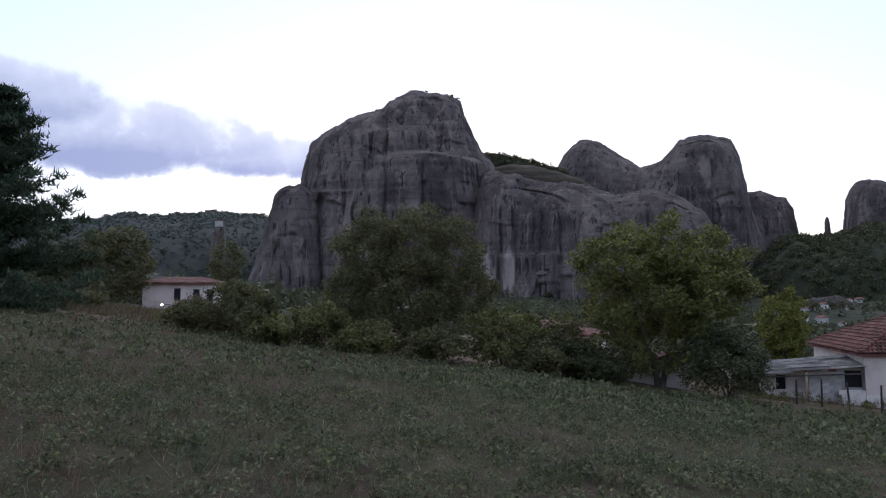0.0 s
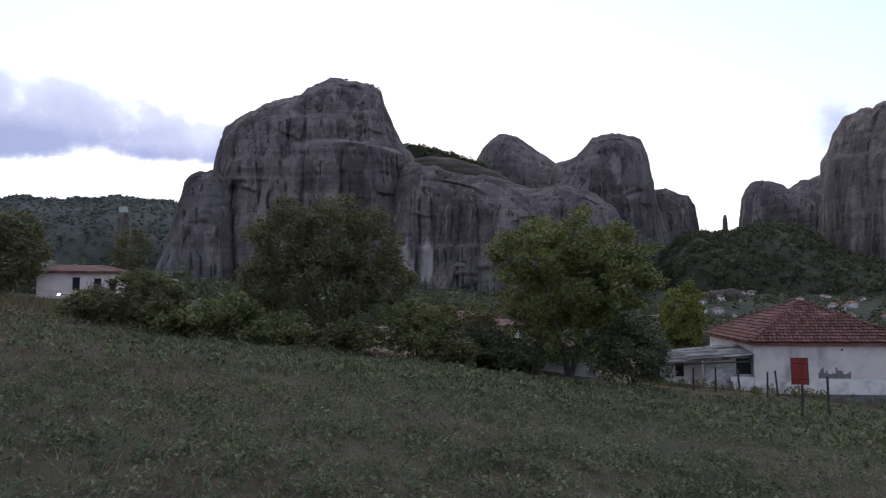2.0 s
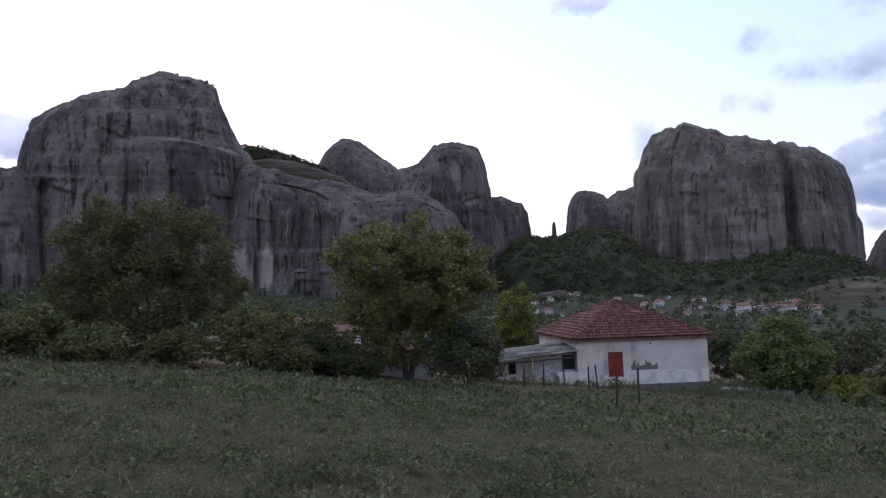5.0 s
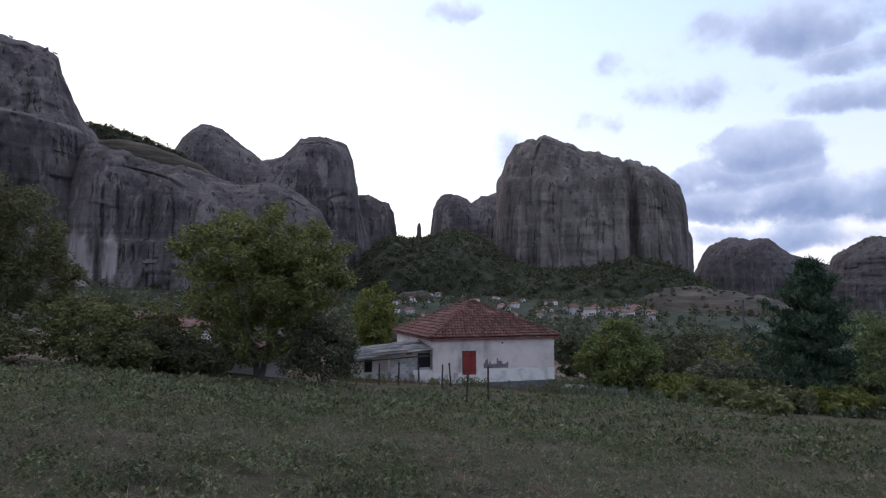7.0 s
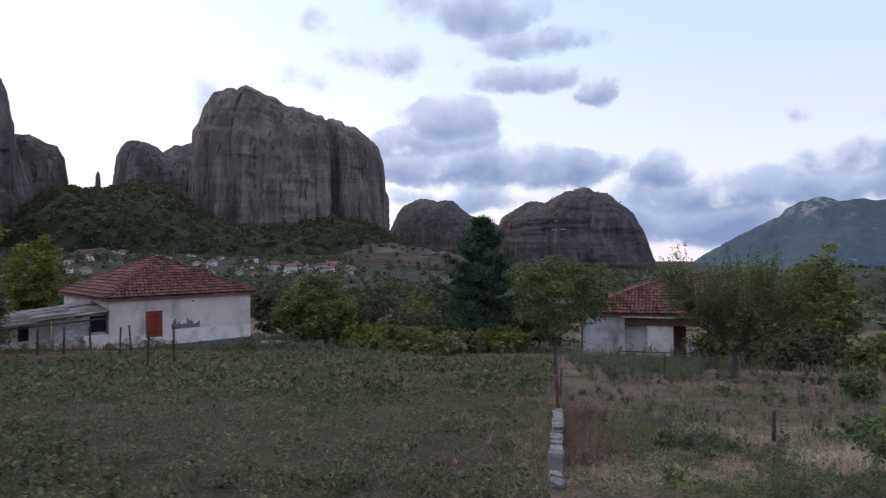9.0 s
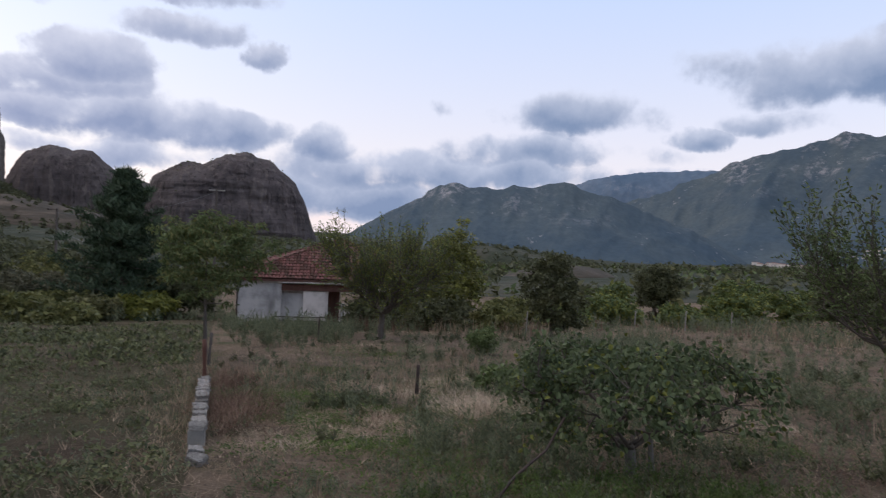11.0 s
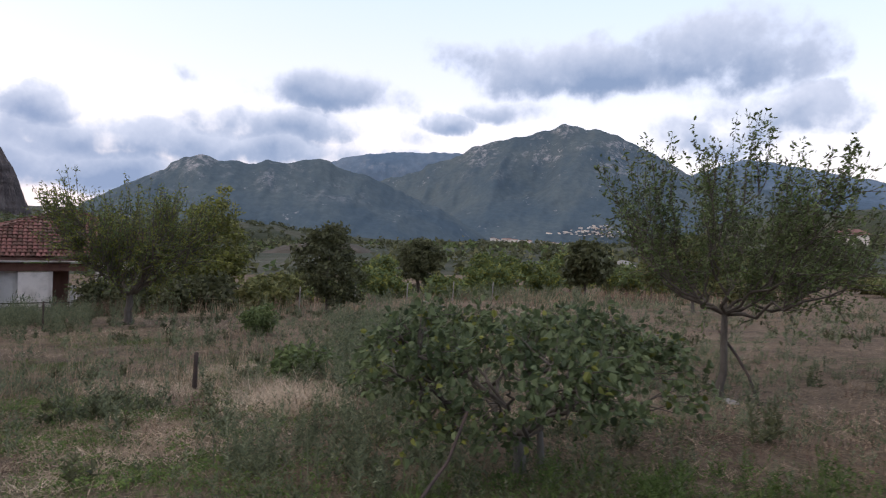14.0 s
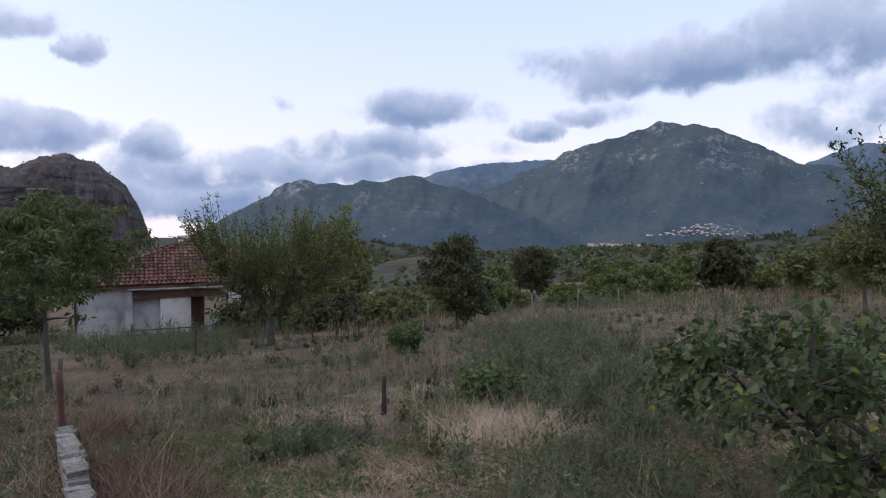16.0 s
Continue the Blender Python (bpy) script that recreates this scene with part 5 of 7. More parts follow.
def shoot_tree(name, x, y, label, height, half, fork, leaf, second, size, limbs=7, shoots=160, per=44, trunk_r=0.06, seed=1, bark=BARK, sink=0.05, lean=0.0, flat=0.3):
    """A vase of limbs from a low fork, with long upright leafy shoots."""
    r = np.random.default_rng(seed)
    root = tagged(new(name), label, "tree")
    root.location = (x, y, float(land_z(np.array([x]), np.array([y]))[0]) - sink)
    top = np.array([0.02, lean, fork])
    stem = bent(np.zeros(3), top, r, 7, 0.02)
    rad = np.linspace(trunk_r * 1.25, trunk_r * 0.85, 7)
    rad[0] *= 1.3
    part("trunk", tubes("trunk", [np.column_stack([stem, rad])], bark, 9), root)
    paths, nodes = [], []
    rise = height - fork
    for k in range(limbs):
        a = 2 * np.pi * k / limbs + r.uniform(-.3, .3)
        q = half * r.uniform(0.5, 0.85)
        end = top + [np.cos(a) * q, np.sin(a) * q, rise * r.uniform(0.16, 0.46)]
        p = bent(top - [0, 0, 0.05 * fork * r.uniform(0, 1)], end, r, 8, 0.04, -0.05)
        w = np.linspace(trunk_r * 0.62, trunk_r * 0.18, 8)
        paths.append(np.column_stack([p, w]))
        nodes += [(*c, v) for c, v in zip(p[2:], w[2:])]
        for _ in range(3):
            i = r.integers(2, 7)
            b = a + r.normal() * 0.8
            e2 = p[i] + [np.cos(b) * half * r.uniform(.15, .42), np.sin(b) * half * r.uniform(.15, .42), rise * r.uniform(0.1, 0.4)]
            p2 = bent(p[i], e2, r, 6, 0.05)
            w2 = np.linspace(w[i] * 0.7, trunk_r * 0.13, 6)
            paths.append(np.column_stack([p2, w2]))
            nodes += [(*c, v) for c, v in zip(p2[1:], w2[1:])]
    nodes = np.array(nodes)
    C, D = [], []
    for _ in range(shoots):
        s = nodes[r.integers(0, len(nodes))]
        b = s[:3]
        out = np.array([b[0], b[1], 0]) / half
        side = r.uniform() < flat
        d = unit(out * (1.3 if side else 0.45) + r.normal(size=3) * (0.45 if side else 0.2) + [0, 0, 0.25 if side else 1.0])
        edge = np.hypot(b[0], b[1]) / half
        L = rise * (r.uniform(0.14, 0.3) if side else r.uniform(0.22, 0.55))
        if not side:
            L = min(L, max(0.15, (fork + rise * (1.02 - 0.35 * min(edge, 1) ** 2) - b[2]) * r.uniform(0.75, 1.05)))
        p = bent(b, b + d * L, r, 4, 0.03, 0.02)
        paths.append(np.column_stack([p, np.linspace(min(trunk_r * 0.14, s[3]), trunk_r * 0.035, 4)]))
        m = max(6, int(per * L / (0.4 * rise)))
        t = r.uniform(0.08, 1, m)
        i = np.minimum((t * 3).astype(int), 2)
        c = p[i] + (p[i + 1] - p[i]) * (t * 3 - i)[:, None] + r.normal(size=(m, 3)) * size * 0.5
        C.append(c)
        D.append(unit(d * 0.5 + r.normal(size=(m, 3)) * 0.75))
    tagged(part("branchwork", tubes("branchwork", paths, bark, 4), root), kind="stuff")
    C, D = np.concatenate(C), np.concatenate(D)
    m = r.uniform(0, 1, len(C)) < second[1]
    part("crown", leaves_along("crown", C[~m], D[~m], size, leaf, r, 0.42), root)
    part("crown", leaves_along("crown", C[m], D[m], size, second[0], r, 0.42), root)
    return root


shoot_tree("plum_tree", 11.45, -6.21, "young plum tree with a forked trunk and upright shoots", 4.2, 2.1, 1.33, FRESH, (DARKG, 0.3), 0.062, limbs=9, shoots=440, per=48, trunk_r=0.05, seed=140, flat=0.42)
shoot_tree("almond_tree", 28.6, 3.5, "wide thin-leaved almond tree on dry grass", 5.8, 2.8, 1.15, FRESH, (YELLOWG, 0.5), 0.09, limbs=9, shoots=640, per=46, trunk_r=0.12, seed=102, flat=0.38)
fig_bush()
for i, (x, y, h, w, lf) in enumerate([(52, -57, 5.4, 2.3, DARKG), (47, -46, 2.0, 2.4, FRESH), (41, -48, 1.7, 2.4, OLIVE), (36, -44, 1.6, 2.0, GREEN), (30, -38, 1.4, 1.8, DARKG), (52.5, -41, 3.6, 3.0, OLIVE), (60, -50, 4.2, 3.2, GREEN), (25, -33, 1.3, 1.6, GREEN), (33, -28, 1.2, 1.5, OLIVE)]):
    make_tree("hedge_bush", x, y, h, w, "overgrown bush on the far side of the rough grass", lf, n=4000, size=0.215, twigs=120, clump=0.45, stems=3, trunk_r=0.06, seed=150 + i, low=0.0, category="bush")


# ---- houses ----
def tile_mesh():
    """A clay roof tile, half round, lying along +y, its low end at the origin."""
    bm = bmesh.new()
    rows = []
    for yy, k in ((0.0, 1.0), (0.44, 0.85)):
        row = []
        for th in (0.0, 0.022):
            row += [bm.verts.new(((0.11 * k - th) * math.cos(a), yy, (0.07 * k - th) * math.sin(a) + (0.05 if yy == 0 else 0))) for a in [math.pi * i / 5 for i in range(6)]]
        rows.append(row)
    for i in range(5):
        bm.faces.new((rows[0][i], rows[0][i + 1], rows[1][i + 1], rows[1][i]))
        bm.faces.new((rows[0][i + 6], rows[0][i + 7], rows[0][i + 1], rows[0][i]))
    me = bpy.data.meshes.new("tile")
    bm.to_mesh(me)
    bm.free()
    me.materials.append(TILE)
    return me


TILE_ME = tile_mesh()


def roof_face(a, b, c, d, parent, single=0):
    """Covers a roof slope with tiles: eave from a to b, top from d to c. The first single of them are pieces of their own, the rest one mesh."""
    a, b, c, d = (Vector(p) for p in (a, b, c, d))
    ex = (b - a).normalized()
    up = (((c + d) / 2 - (a + b) / 2))
    up = (up - ex * up.dot(ex)).normalized()
    nz = ex.cross(up)
    H, Wd = (d - a).dot(up), (b - a).length
    V0 = np.array([v.co for v in TILE_ME.vertices])
    F0 = [list(p.vertices) for p in TILE_ME.polygons]
    V, F, off, made = [], [], 0, 0
    rows = int(H / 0.36)
    for j in range(rows + 1):
        y = j * 0.36
        f = min(y / H, 1)
        x0, x1 = (d - a).dot(ex) * f, Wd + ((c - b).dot(ex)) * f
        n = int((x1 - x0) / 0.22)
        for i in range(n + 1):
            x = x0 + 0.11 + i * (x1 - x0 - 0.22) / max(n, 1)
            m = Matrix((ex, up, nz)).transposed().to_4x4()
            m.translation = a + ex * (x + random.uniform(-.012, .012)) + up * (y - 0.05 + random.uniform(-.015, .015)) + nz * (0.035 + random.uniform(0, .012))
            if made < single:
                t = new("tile", TILE_ME)
                t.parent, t.matrix_local = parent, m
                made += 1
            else:
                mm = np.array(m)
                V.append(V0 @ mm[:3, :3].T + mm[:3, 3])
                F += [[k + off for k in q] for q in F0]
                off += len(V0)
    if V:
        tagged(part("tiling", mesh("tiling", np.concatenate(V), F, TILE_J), parent), "rows of weathered red clay tiles", kind="stuff")


def hip_roof(w, d, z, rise, over, parent, ridge=0.0, single=(0, 0)):
    """A hip roof over a rectangle w x d whose front left corner is the origin; ridge is its length along the depth."""
    x0, y0, x1, y1 = -over, -over, w + over, d + over
    r0, r1 = (w / 2, d / 2 - ridge / 2, z + rise), (w / 2, d / 2 + ridge / 2, z + rise)
    A, B, C, D = (x0, y0, z), (x1, y0, z), (x1, y1, z), (x0, y1, z)
    bm = bmesh.new()
    vs = [bm.verts.new(p) for p in (A, B, C, D, r0, r1)]
    lo = [bm.verts.new((p[0], p[1], p[2] - 0.12)) for p in (A, B, C, D)]
    for f in ((0, 1, 4), (1, 2, 5, 4), (2, 3, 5), (3, 0, 4, 5)):
        q = [vs[i] for i in f]
        if len({tuple(round(k, 4) for k in v.co) for v in q}) < len(q):
            q = [v for v in q if v is not vs[5]]
        bm.faces.new(q)
    for i in range(4):
        bm.faces.new((lo[i], lo[(i + 1) % 4], vs[(i + 1) % 4], vs[i]))
    bm.faces.new(lo[::-1])
    roof = part("roof", bm, parent, "weathered red clay tile roof", TILE)
    roof_face(A, B, r0, r0, roof, single[0])
    roof_face(D, A, r0, r1, roof, single[1])
    roof_face(B, C, r1, r0, roof)
    for p, q in ((A, r0), (B, r0), (D, r1)):
        p, q = Vector(p) + Vector((0, 0, .1)), Vector(q) + Vector((0, 0, .12))
        n = int((q - p).length / 0.38)
        m = (q - p).to_track_quat("Y", "Z").to_matrix().to_4x4()
        for i in range(n):
            mm = m.copy()
            mm.translation = p.lerp(q, i / n)
            cap = new("hip_tile", TILE_ME)
            cap.parent, cap.matrix_local = roof, mm
    return roof


def wall_with(openings, length, height, thick):
    """Boxes of a wall along +x that leave openings (x0, x1, z0, z1) free."""
    xs = sorted({0, length, *[o[0] for o in openings], *[o[1] for o in openings]})
    out = []
    for x0, x1 in zip(xs, xs[1:]):
        cut = sorted((o[2], o[3]) for o in openings if o[0] < x1 - 1e-6 and o[1] > x0 + 1e-6)
        z = -0.6
        for a, b in cut:
            if a > z:
                out.append(((x0, 0, z), (x1, thick, a)))
            z = b
        if z < height:
            out.append(((x0, 0, z), (x1, thick, height)))
    return out


def house_white():
    """The low white house with a red shutter and its lean-to."""
    h = tagged(new("white_house"), "small whitewashed house with a red clay tile roof and red shutter", "house")
    h.location = (22.2, 34.5, -3.12)
    h.rotation_euler = (0, 0, radians(90 - 105))
    w, d, z = 8.4, 9.5, 2.92
    op = (1.95, 2.9, 0.62, 2.15)
    part("wall", boxes(*wall_with([op], w, z, 0.35)), h, "stained pinkish white plaster wall", PLASTER)
    part("wall", boxes(((0, 0.352, -0.6), (0.35, d, z))), h, "white side wall", WHITE)
    part("wall", boxes(((w - 0.35, 0.352, -0.6), (w, d, z))), h, mat=PLASTER)
    part("wall", boxes(((0.352, d - 0.35, -0.6), (w - 0.352, d, z))), h, mat=PLASTER)
    hr = random.Random(4)
    for x0, x1, top in ((0.0, 1.95, 0.83), (2.9, w, 0.94)):
        bm = bmesh.new()
        n = int((x1 - x0) / 0.13)
        rows = [[bm.verts.new((x0 + (x1 - x0) * k / n, yy, zz)) for k in range(n + 1)] for yy, zz in ((-0.012, 0.12), (-0.012, top), (-0.001, top))]
        for k in range(n + 1):
            up = 0.035 * math.sin(k * 0.31) + hr.uniform(-.025, .025)
            rows[1][k].co.z += up
            rows[2][k].co.z += up
        for a, b in ((rows[0], rows[1]), (rows[1], rows[2])):
            for k in range(n):
                bm.faces.new((a[k], a[k + 1], b[k + 1], b[k]))
        part("whitewash_band", bm, h, "whitewashed lower band with a ragged edge", LIMED)
    part("plinth", boxes(((-0.02, -0.04, -0.7), (w + 0.02, -0.002, 0.12))), h, "damp dark plinth", PLINTH)
    part("mould_stain", boxes(*[((3.4 + 0.1 * i, -0.004, 1.0), (3.5 + 0.1 * i, -0.0015, 1.12 + 0.42 * abs(math.sin(i * 1.9 + 0.4)) * (0.5 + 0.5 * math.sin(i * 0.8)) + 0.12)) for i in range(17)]), h, "grey mould stain", MOULD)
    part("eave_board", boxes(((-0.25, -0.26, z - 0.01), (w + 0.25, -0.2, z + 0.05))), h, mat=WHITE)
    s = part("shutter", boxes(*[((1.97 + 0.15 * i, 0.05, 0.64), (2.11 + 0.15 * i, 0.09, 2.13)) for i in range(6)], bev=0.006), h, "red painted board shutter", RED)
    part("frame", boxes(((1.95, 0.02, 2.08), (2.9, 0.12, 2.15)), ((1.95, 0.02, 0.62), (2.0, 0.12, 2.08)), ((2.85, 0.02, 0.62), (2.9, 0.12, 2.08))), s, "dark frame", BROWN)
    for zz in (0.9, 1.8):
        part("hinge", boxes(((2.0, 0.035, zz), (2.85, 0.05, zz + 0.04))), s, mat=IRON)
    part("vent", boxes(((4.65, -0.01, 2.55), (4.75, 0.02, 2.65))), h, mat=DARK)
    hip_roof(w, d, z + 0.06, 2.25, 0.28, h, ridge=0.6, single=(280, 120))
    return h


def lean_to():
    """The patched shed that leans on the house."""
    s = tagged(new("lean_to_shed"), "patched lean-to shed of bare block with a corrugated roof", "shed")
    s.location = (22.2, 34.5, -3.12)
    s.rotation_euler = (0, 0, radians(90 - 105))
    # front wall set back a little, running off from the house corner
    w = part("wall", boxes(*[((x0, 0.44, z0), (x1, 0.6, z1)) for x0, x1, z0, z1 in ((-2.6, -0.85, -0.6, 2.2), (-0.85, -0.02, -0.6, 1.15), (-0.85, -0.02, 2.05, 2.25))]), s, "bare block wall", GREYWALL)
    br = random.Random(8)
    one = bpy.data.meshes.new("brick")
    bm = boxes(((-0.19, -0.05, -0.09), (0.19, 0.03, 0.09)), bev=0.008)
    bm.to_mesh(one)
    bm.free()
    one.materials.append(BRICK)
    two = one.copy()
    two.materials.clear()
    two.materials.append(ORANGE)
    for row in range(14):
        zz = -0.45 + 0.195 * row
        for c in range(7):
            xx = -2.42 + 0.4 * c + (0.2 if row % 2 else 0)
            if xx > -0.2 or (xx > -1.05 and zz > 1.0) or br.random() < 0.1:
                continue
            o = new("brick", two if (row > 8 and xx > -1.6 and br.random() < 0.35) else one)
            o.parent = w
            o.location = (xx + br.uniform(-.01, .01), 0.42 + br.uniform(-.015, .012), zz)
    part("wall", boxes(((-4.9, 1.1, -0.6), (-4.1, 1.3, 1.95)), ((-3.6, 1.1, -0.6), (-2.6, 1.3, 1.95)), ((-4.1, 1.1, -0.6), (-3.6, 1.3, 0.9)), ((-4.1, 1.1, 1.7), (-3.6, 1.3, 1.95))), s, "whitewashed block wall", WHITE)
    part("low_wall", boxes(((-1.3, -0.1, -0.6), (-0.05, 0.1, 1.05))), s, "whitewashed low wall", WHITE)
    part("opening", boxes(((-0.85, 0.52, 1.15), (-0.02, 0.58, 2.05))), s, "dark glazed opening", DARK)
    part("opening", boxes(((-4.1, 1.22, 0.9), (-3.6, 1.28, 1.7))), s, mat=DARK)
    part("door", boxes(((-6.0, 1.6, -0.6), (-4.9, 1.7, 1.8)), bev=0.01), s, "dark board door", WEATHERED)
    rr = random.Random(12)
    for row in range(5):  # long sheets laid lengthwise, each lapping the one below
        for x0, x1 in ((-6.2, -3.6), (-3.9, -1.6), (-1.9, 0.05)):
            y0 = -0.25 + 0.68 * row + rr.uniform(-.06, .06)
            tilt = Euler((radians(4 + rr.uniform(-1.5, 1.5)), radians(-4.5 + rr.uniform(-1, 1)), rr.uniform(-.04, .04))).to_matrix().to_4x4()
            m = Matrix.Translation((x0, y0, 2.3 + 0.079 * x0 + 0.07 * row + rr.uniform(0, .05))) @ tilt
            n, L = 9, x1 - x0
            v = [m @ Vector((L * q, yy * 0.78 / (n - 1), 0.02 * (yy % 2))) for q in (0, 1) for yy in range(n)]
            f = [(k, k + 1, n + k + 1, n + k) for k in range(n - 1)]
            me = mesh("roof_sheet", [tuple(q) for q in v], f, OLDTIN)
            ob = part("roof_sheet", me, s, "grey corrugated roof sheet" if row == 0 else "")
            mod = ob.modifiers.new("thick", "SOLIDIFY")
            mod.thickness = 0.012
            if rr.random() < 0.6:
                part("edge_strip", boxes(((0, -0.02, -0.05), (L, 0.02, 0.035)), m=m), s, "pale edge strip", TIN)
    part("beam", boxes(((-6.1, -0.1, 1.9), (-0.05, 0.0, 1.98)), m=Matrix.Rotation(radians(-3), 4, "Y")), s, mat=WEATHERED)
    return s


slab = tagged(new("concrete_slab"), "low concrete slab at the white house corner", "slab")
slab.location, slab.rotation_euler = (30.4, 32.0, -3.75), (0, 0, radians(-38))
part("top", boxes(((0, -0.7, -0.6), (4.3, 0.7, 0.35)), bev=0.03), slab, mat=CONCRETE)


house_white()
lean_to()


def house_porch():
    """The second white house, half hidden by trees, with a porch."""
    h = tagged(new("porch_house"), "white plastered house with a recessed porch and red tile roof", "house")
    h.location = (40.0, 13.7, -4.35)
    h.rotation_euler = (0, 0, radians(90 - 166))
    z, w, d = 2.8, 12.5, 9.0
    part("wall", boxes(((0, 0, -0.5), (2.6, 0.3, z)), ((0, 0.302, -0.5), (0.3, d, z))), h, "stained white plaster wall", GREYWALL)
    part("porch_wall", boxes(((2.6, 0.55, -0.5), (4.05, 0.75, z)), ((2.3, 0.302, -0.5), (2.6, 0.75, z))), h, "white porch wall", GREYWALL)
    part("porch_panel", boxes(((3.9, 0.2, -0.5), (5.2, 0.34, 2.08))), h, "bright white panel", WHITE)
    part("wall", boxes(((5.2, 1.6, -0.5), (6.2, 1.8, z)), ((6.2, 0, -0.5), (7.9, 0.3, 0.9)), ((7.3, 0, 0.9), (7.9, 0.3, z)), ((7.9, 0, -0.5), (w, 0.3, 0.9)), ((7.9, 0, 2.2), (w, 0.3, z)), ((9.2, 0, 0.9), (10.2, 0.3, 2.2)), ((11.6, 0, 0.9), (w, 0.3, 2.2)), ((5.2, 0.34, -0.5), (5.4, 1.6, z))), h, mat=WHITE)
    for k in range(4):  # broken render round the porch window
        part("patched_render", boxes(((6.15 + 0.33 * k, -0.03, -0.2), (6.42 + 0.33 * k, -0.004, 1.0 + 0.5 * abs(math.sin(2.1 * k + 1)))), bev=0.01), h, mat=GREYWALL)
    for a, b in ((7.9, 9.2), (10.2, 11.6)):
        win = part("window", boxes(((a, 0.12, 0.9), (b, 0.16, 2.2))), h, "dark window", DARK)
        part("frame", boxes(((a, 0.06, 0.9), (a + 0.06, 0.118, 2.2)), ((b - 0.06, 0.06, 0.9), (b, 0.118, 2.2)), ((a + 0.06, 0.06, 2.14), (b - 0.06, 0.118, 2.2)), (((a + b) / 2 - 0.03, 0.06, 0.9), ((a + b) / 2 + 0.03, 0.118, 2.14))), win, mat=BROWN)
    part("door", boxes(((5.4, 1.55, -0.3), (6.15, 1.598, 2.0))), h, "dark porch door", BROWN)
    part("lintel", boxes(((2.6, 0.1, 2.12), (6.9, 0.25, 2.5))), h, "brown boarded lintel", BROWN)
    part("eave_board", boxes(((2.4, -0.3, 2.62), (w + 0.2, -0.2, 2.8))), h, "white eave board", WHITE)
    part("downpipe", tubes("downpipe", [[(0.06, -0.07, -0.3, 0.045), (0.06, -0.07, 2.6, 0.045), (0.06, -0.25, 2.78, 0.045)]], IRON, 7), h, "dark rain pipe")
    rail = part("railing", boxes(((2.2, -0.35, 0.55), (6.4, -0.3, 0.6)), ((2.2, -0.35, 0.3), (6.4, -0.3, 0.34))), h, "thin iron railing", IRON)
    for i in range(6):
        part("post", boxes(((2.2 + i * 0.84, -0.36, -0.5), (2.24 + i * 0.84, -0.29, 0.62))), rail, mat=IRON)
    hip_roof(w, d, z + 0.02, 2.3, 0.35, h, ridge=0.1, single=(300, 0))
    part("chimney", boxes(((5.0, 4.0, z + 1.2), (5.7, 4.6, z + 2.4)), ((4.95, 3.95, z + 2.4), (5.75, 4.65, z + 2.5))), h, mat=WHITE)
    return h


house_porch()


def small_house(name, x, y, w, d, z, turn, label, roof=1.4, base=None, wall=WHITE, windows=True, group="", tiles=None):
    h = tagged(new(name), label, "house", group)
    zz = float(land_z(np.array([x]), np.array([y]))[0]) if base is None else base
    h.location, h.rotation_euler = (x, y, zz - 0.3), (0, 0, radians(turn))
    part("wall", boxes(((-w / 2, -d / 2, -3.0), (w / 2, d / 2, z))), h, mat=wall)
    bm = bmesh.new()
    o = 0.4
    vs = [bm.verts.new(p) for p in ((-w / 2 - o, -d / 2 - o, z), (w / 2 + o, -d / 2 - o, z), (w / 2 + o, d / 2 + o, z), (-w / 2 - o, d / 2 + o, z), (-w / 4, 0, z + roof), (w / 4, 0, z + roof))]
    lo = [bm.verts.new((v.co.x, v.co.y, z - 0.18)) for v in vs[:4]]
    for f in ((0, 1, 5, 4), (1, 2, 5), (2, 3, 4, 5), (3, 0, 4)):
        bm.faces.new([vs[i] for i in f])
    for i in range(4):
        bm.faces.new((lo[i], lo[(i + 1) % 4], vs[(i + 1) % 4], vs[i]))
    bm.faces.new(lo[::-1])
    part("roof", bm, h, "red tile roof", tiles or TILE)
    if windows:
        n = max(2, int(w / 2.6))
        for lev in range(max(1, int(z / 2.9))):
            for i in range(n):
                xx = -w / 2 + (i + 0.5) * w / n
                part("window", boxes(((xx - 0.45, -d / 2 - 0.05, 0.9 + 2.9 * lev), (xx + 0.45, -d / 2 + 0.02, 2.1 + 2.9 * lev))), h, mat=DARK)
    return h


lh = small_house("pale_house", -27.6, 67.5, 7.6, 5.5, 3.2, 22, "pale plastered house with a tile roof and a balcony", 0.7, base=2.5, wall=PLASTER, windows=False)
part("window", boxes(((0.9, -2.8, 1.3), (1.5, -2.72, 2.5))), lh, mat=DARK)
part("window", boxes(((2.2, -2.8, 1.3), (2.8, -2.72, 2.5))), lh, mat=DARK)
part("door", boxes(((-0.9, -2.8, 0.9), (-0.3, -2.72, 2.6))), lh, mat=DARK)
part("balcony", boxes(((-3.7, -3.6, 0.55), (0.3, -2.75, 0.75)), ((-3.7, -3.6, 0.75), (0.3, -3.52, 1.35))), lh, mat=PLASTER)
lamp = tagged(new("wall_lamp"), "small glowing lamp by the pale house wall", "lamp")
lamp.location = (-27.4, 61.9, 3.15)
part("bracket", boxes(((-0.03, 0.1, -0.03), (0.03, 3.2, 0.03)), ((-0.06, 0.06, -0.1), (0.06, 0.12, 0.1))), lamp, mat=IRON)
bm = bmesh.new()
bmesh.ops.create_uvsphere(bm, u_segments=12, v_segments=8, radius=0.11)
part("bulb", bm, lamp, "warm glowing bulb", LAMP)
small_house("red_roof_house", 9.8, 61.5, 8, 7, 2.6, 10, "white house with a red roof behind the trees", 1.3, base=-2.3)
small_house("white_outbuilding", 10.2, 37.6, 6.5, 4, 1.7, -8, "white outbuilding hidden behind the walnut tree", 0.15, windows=False)

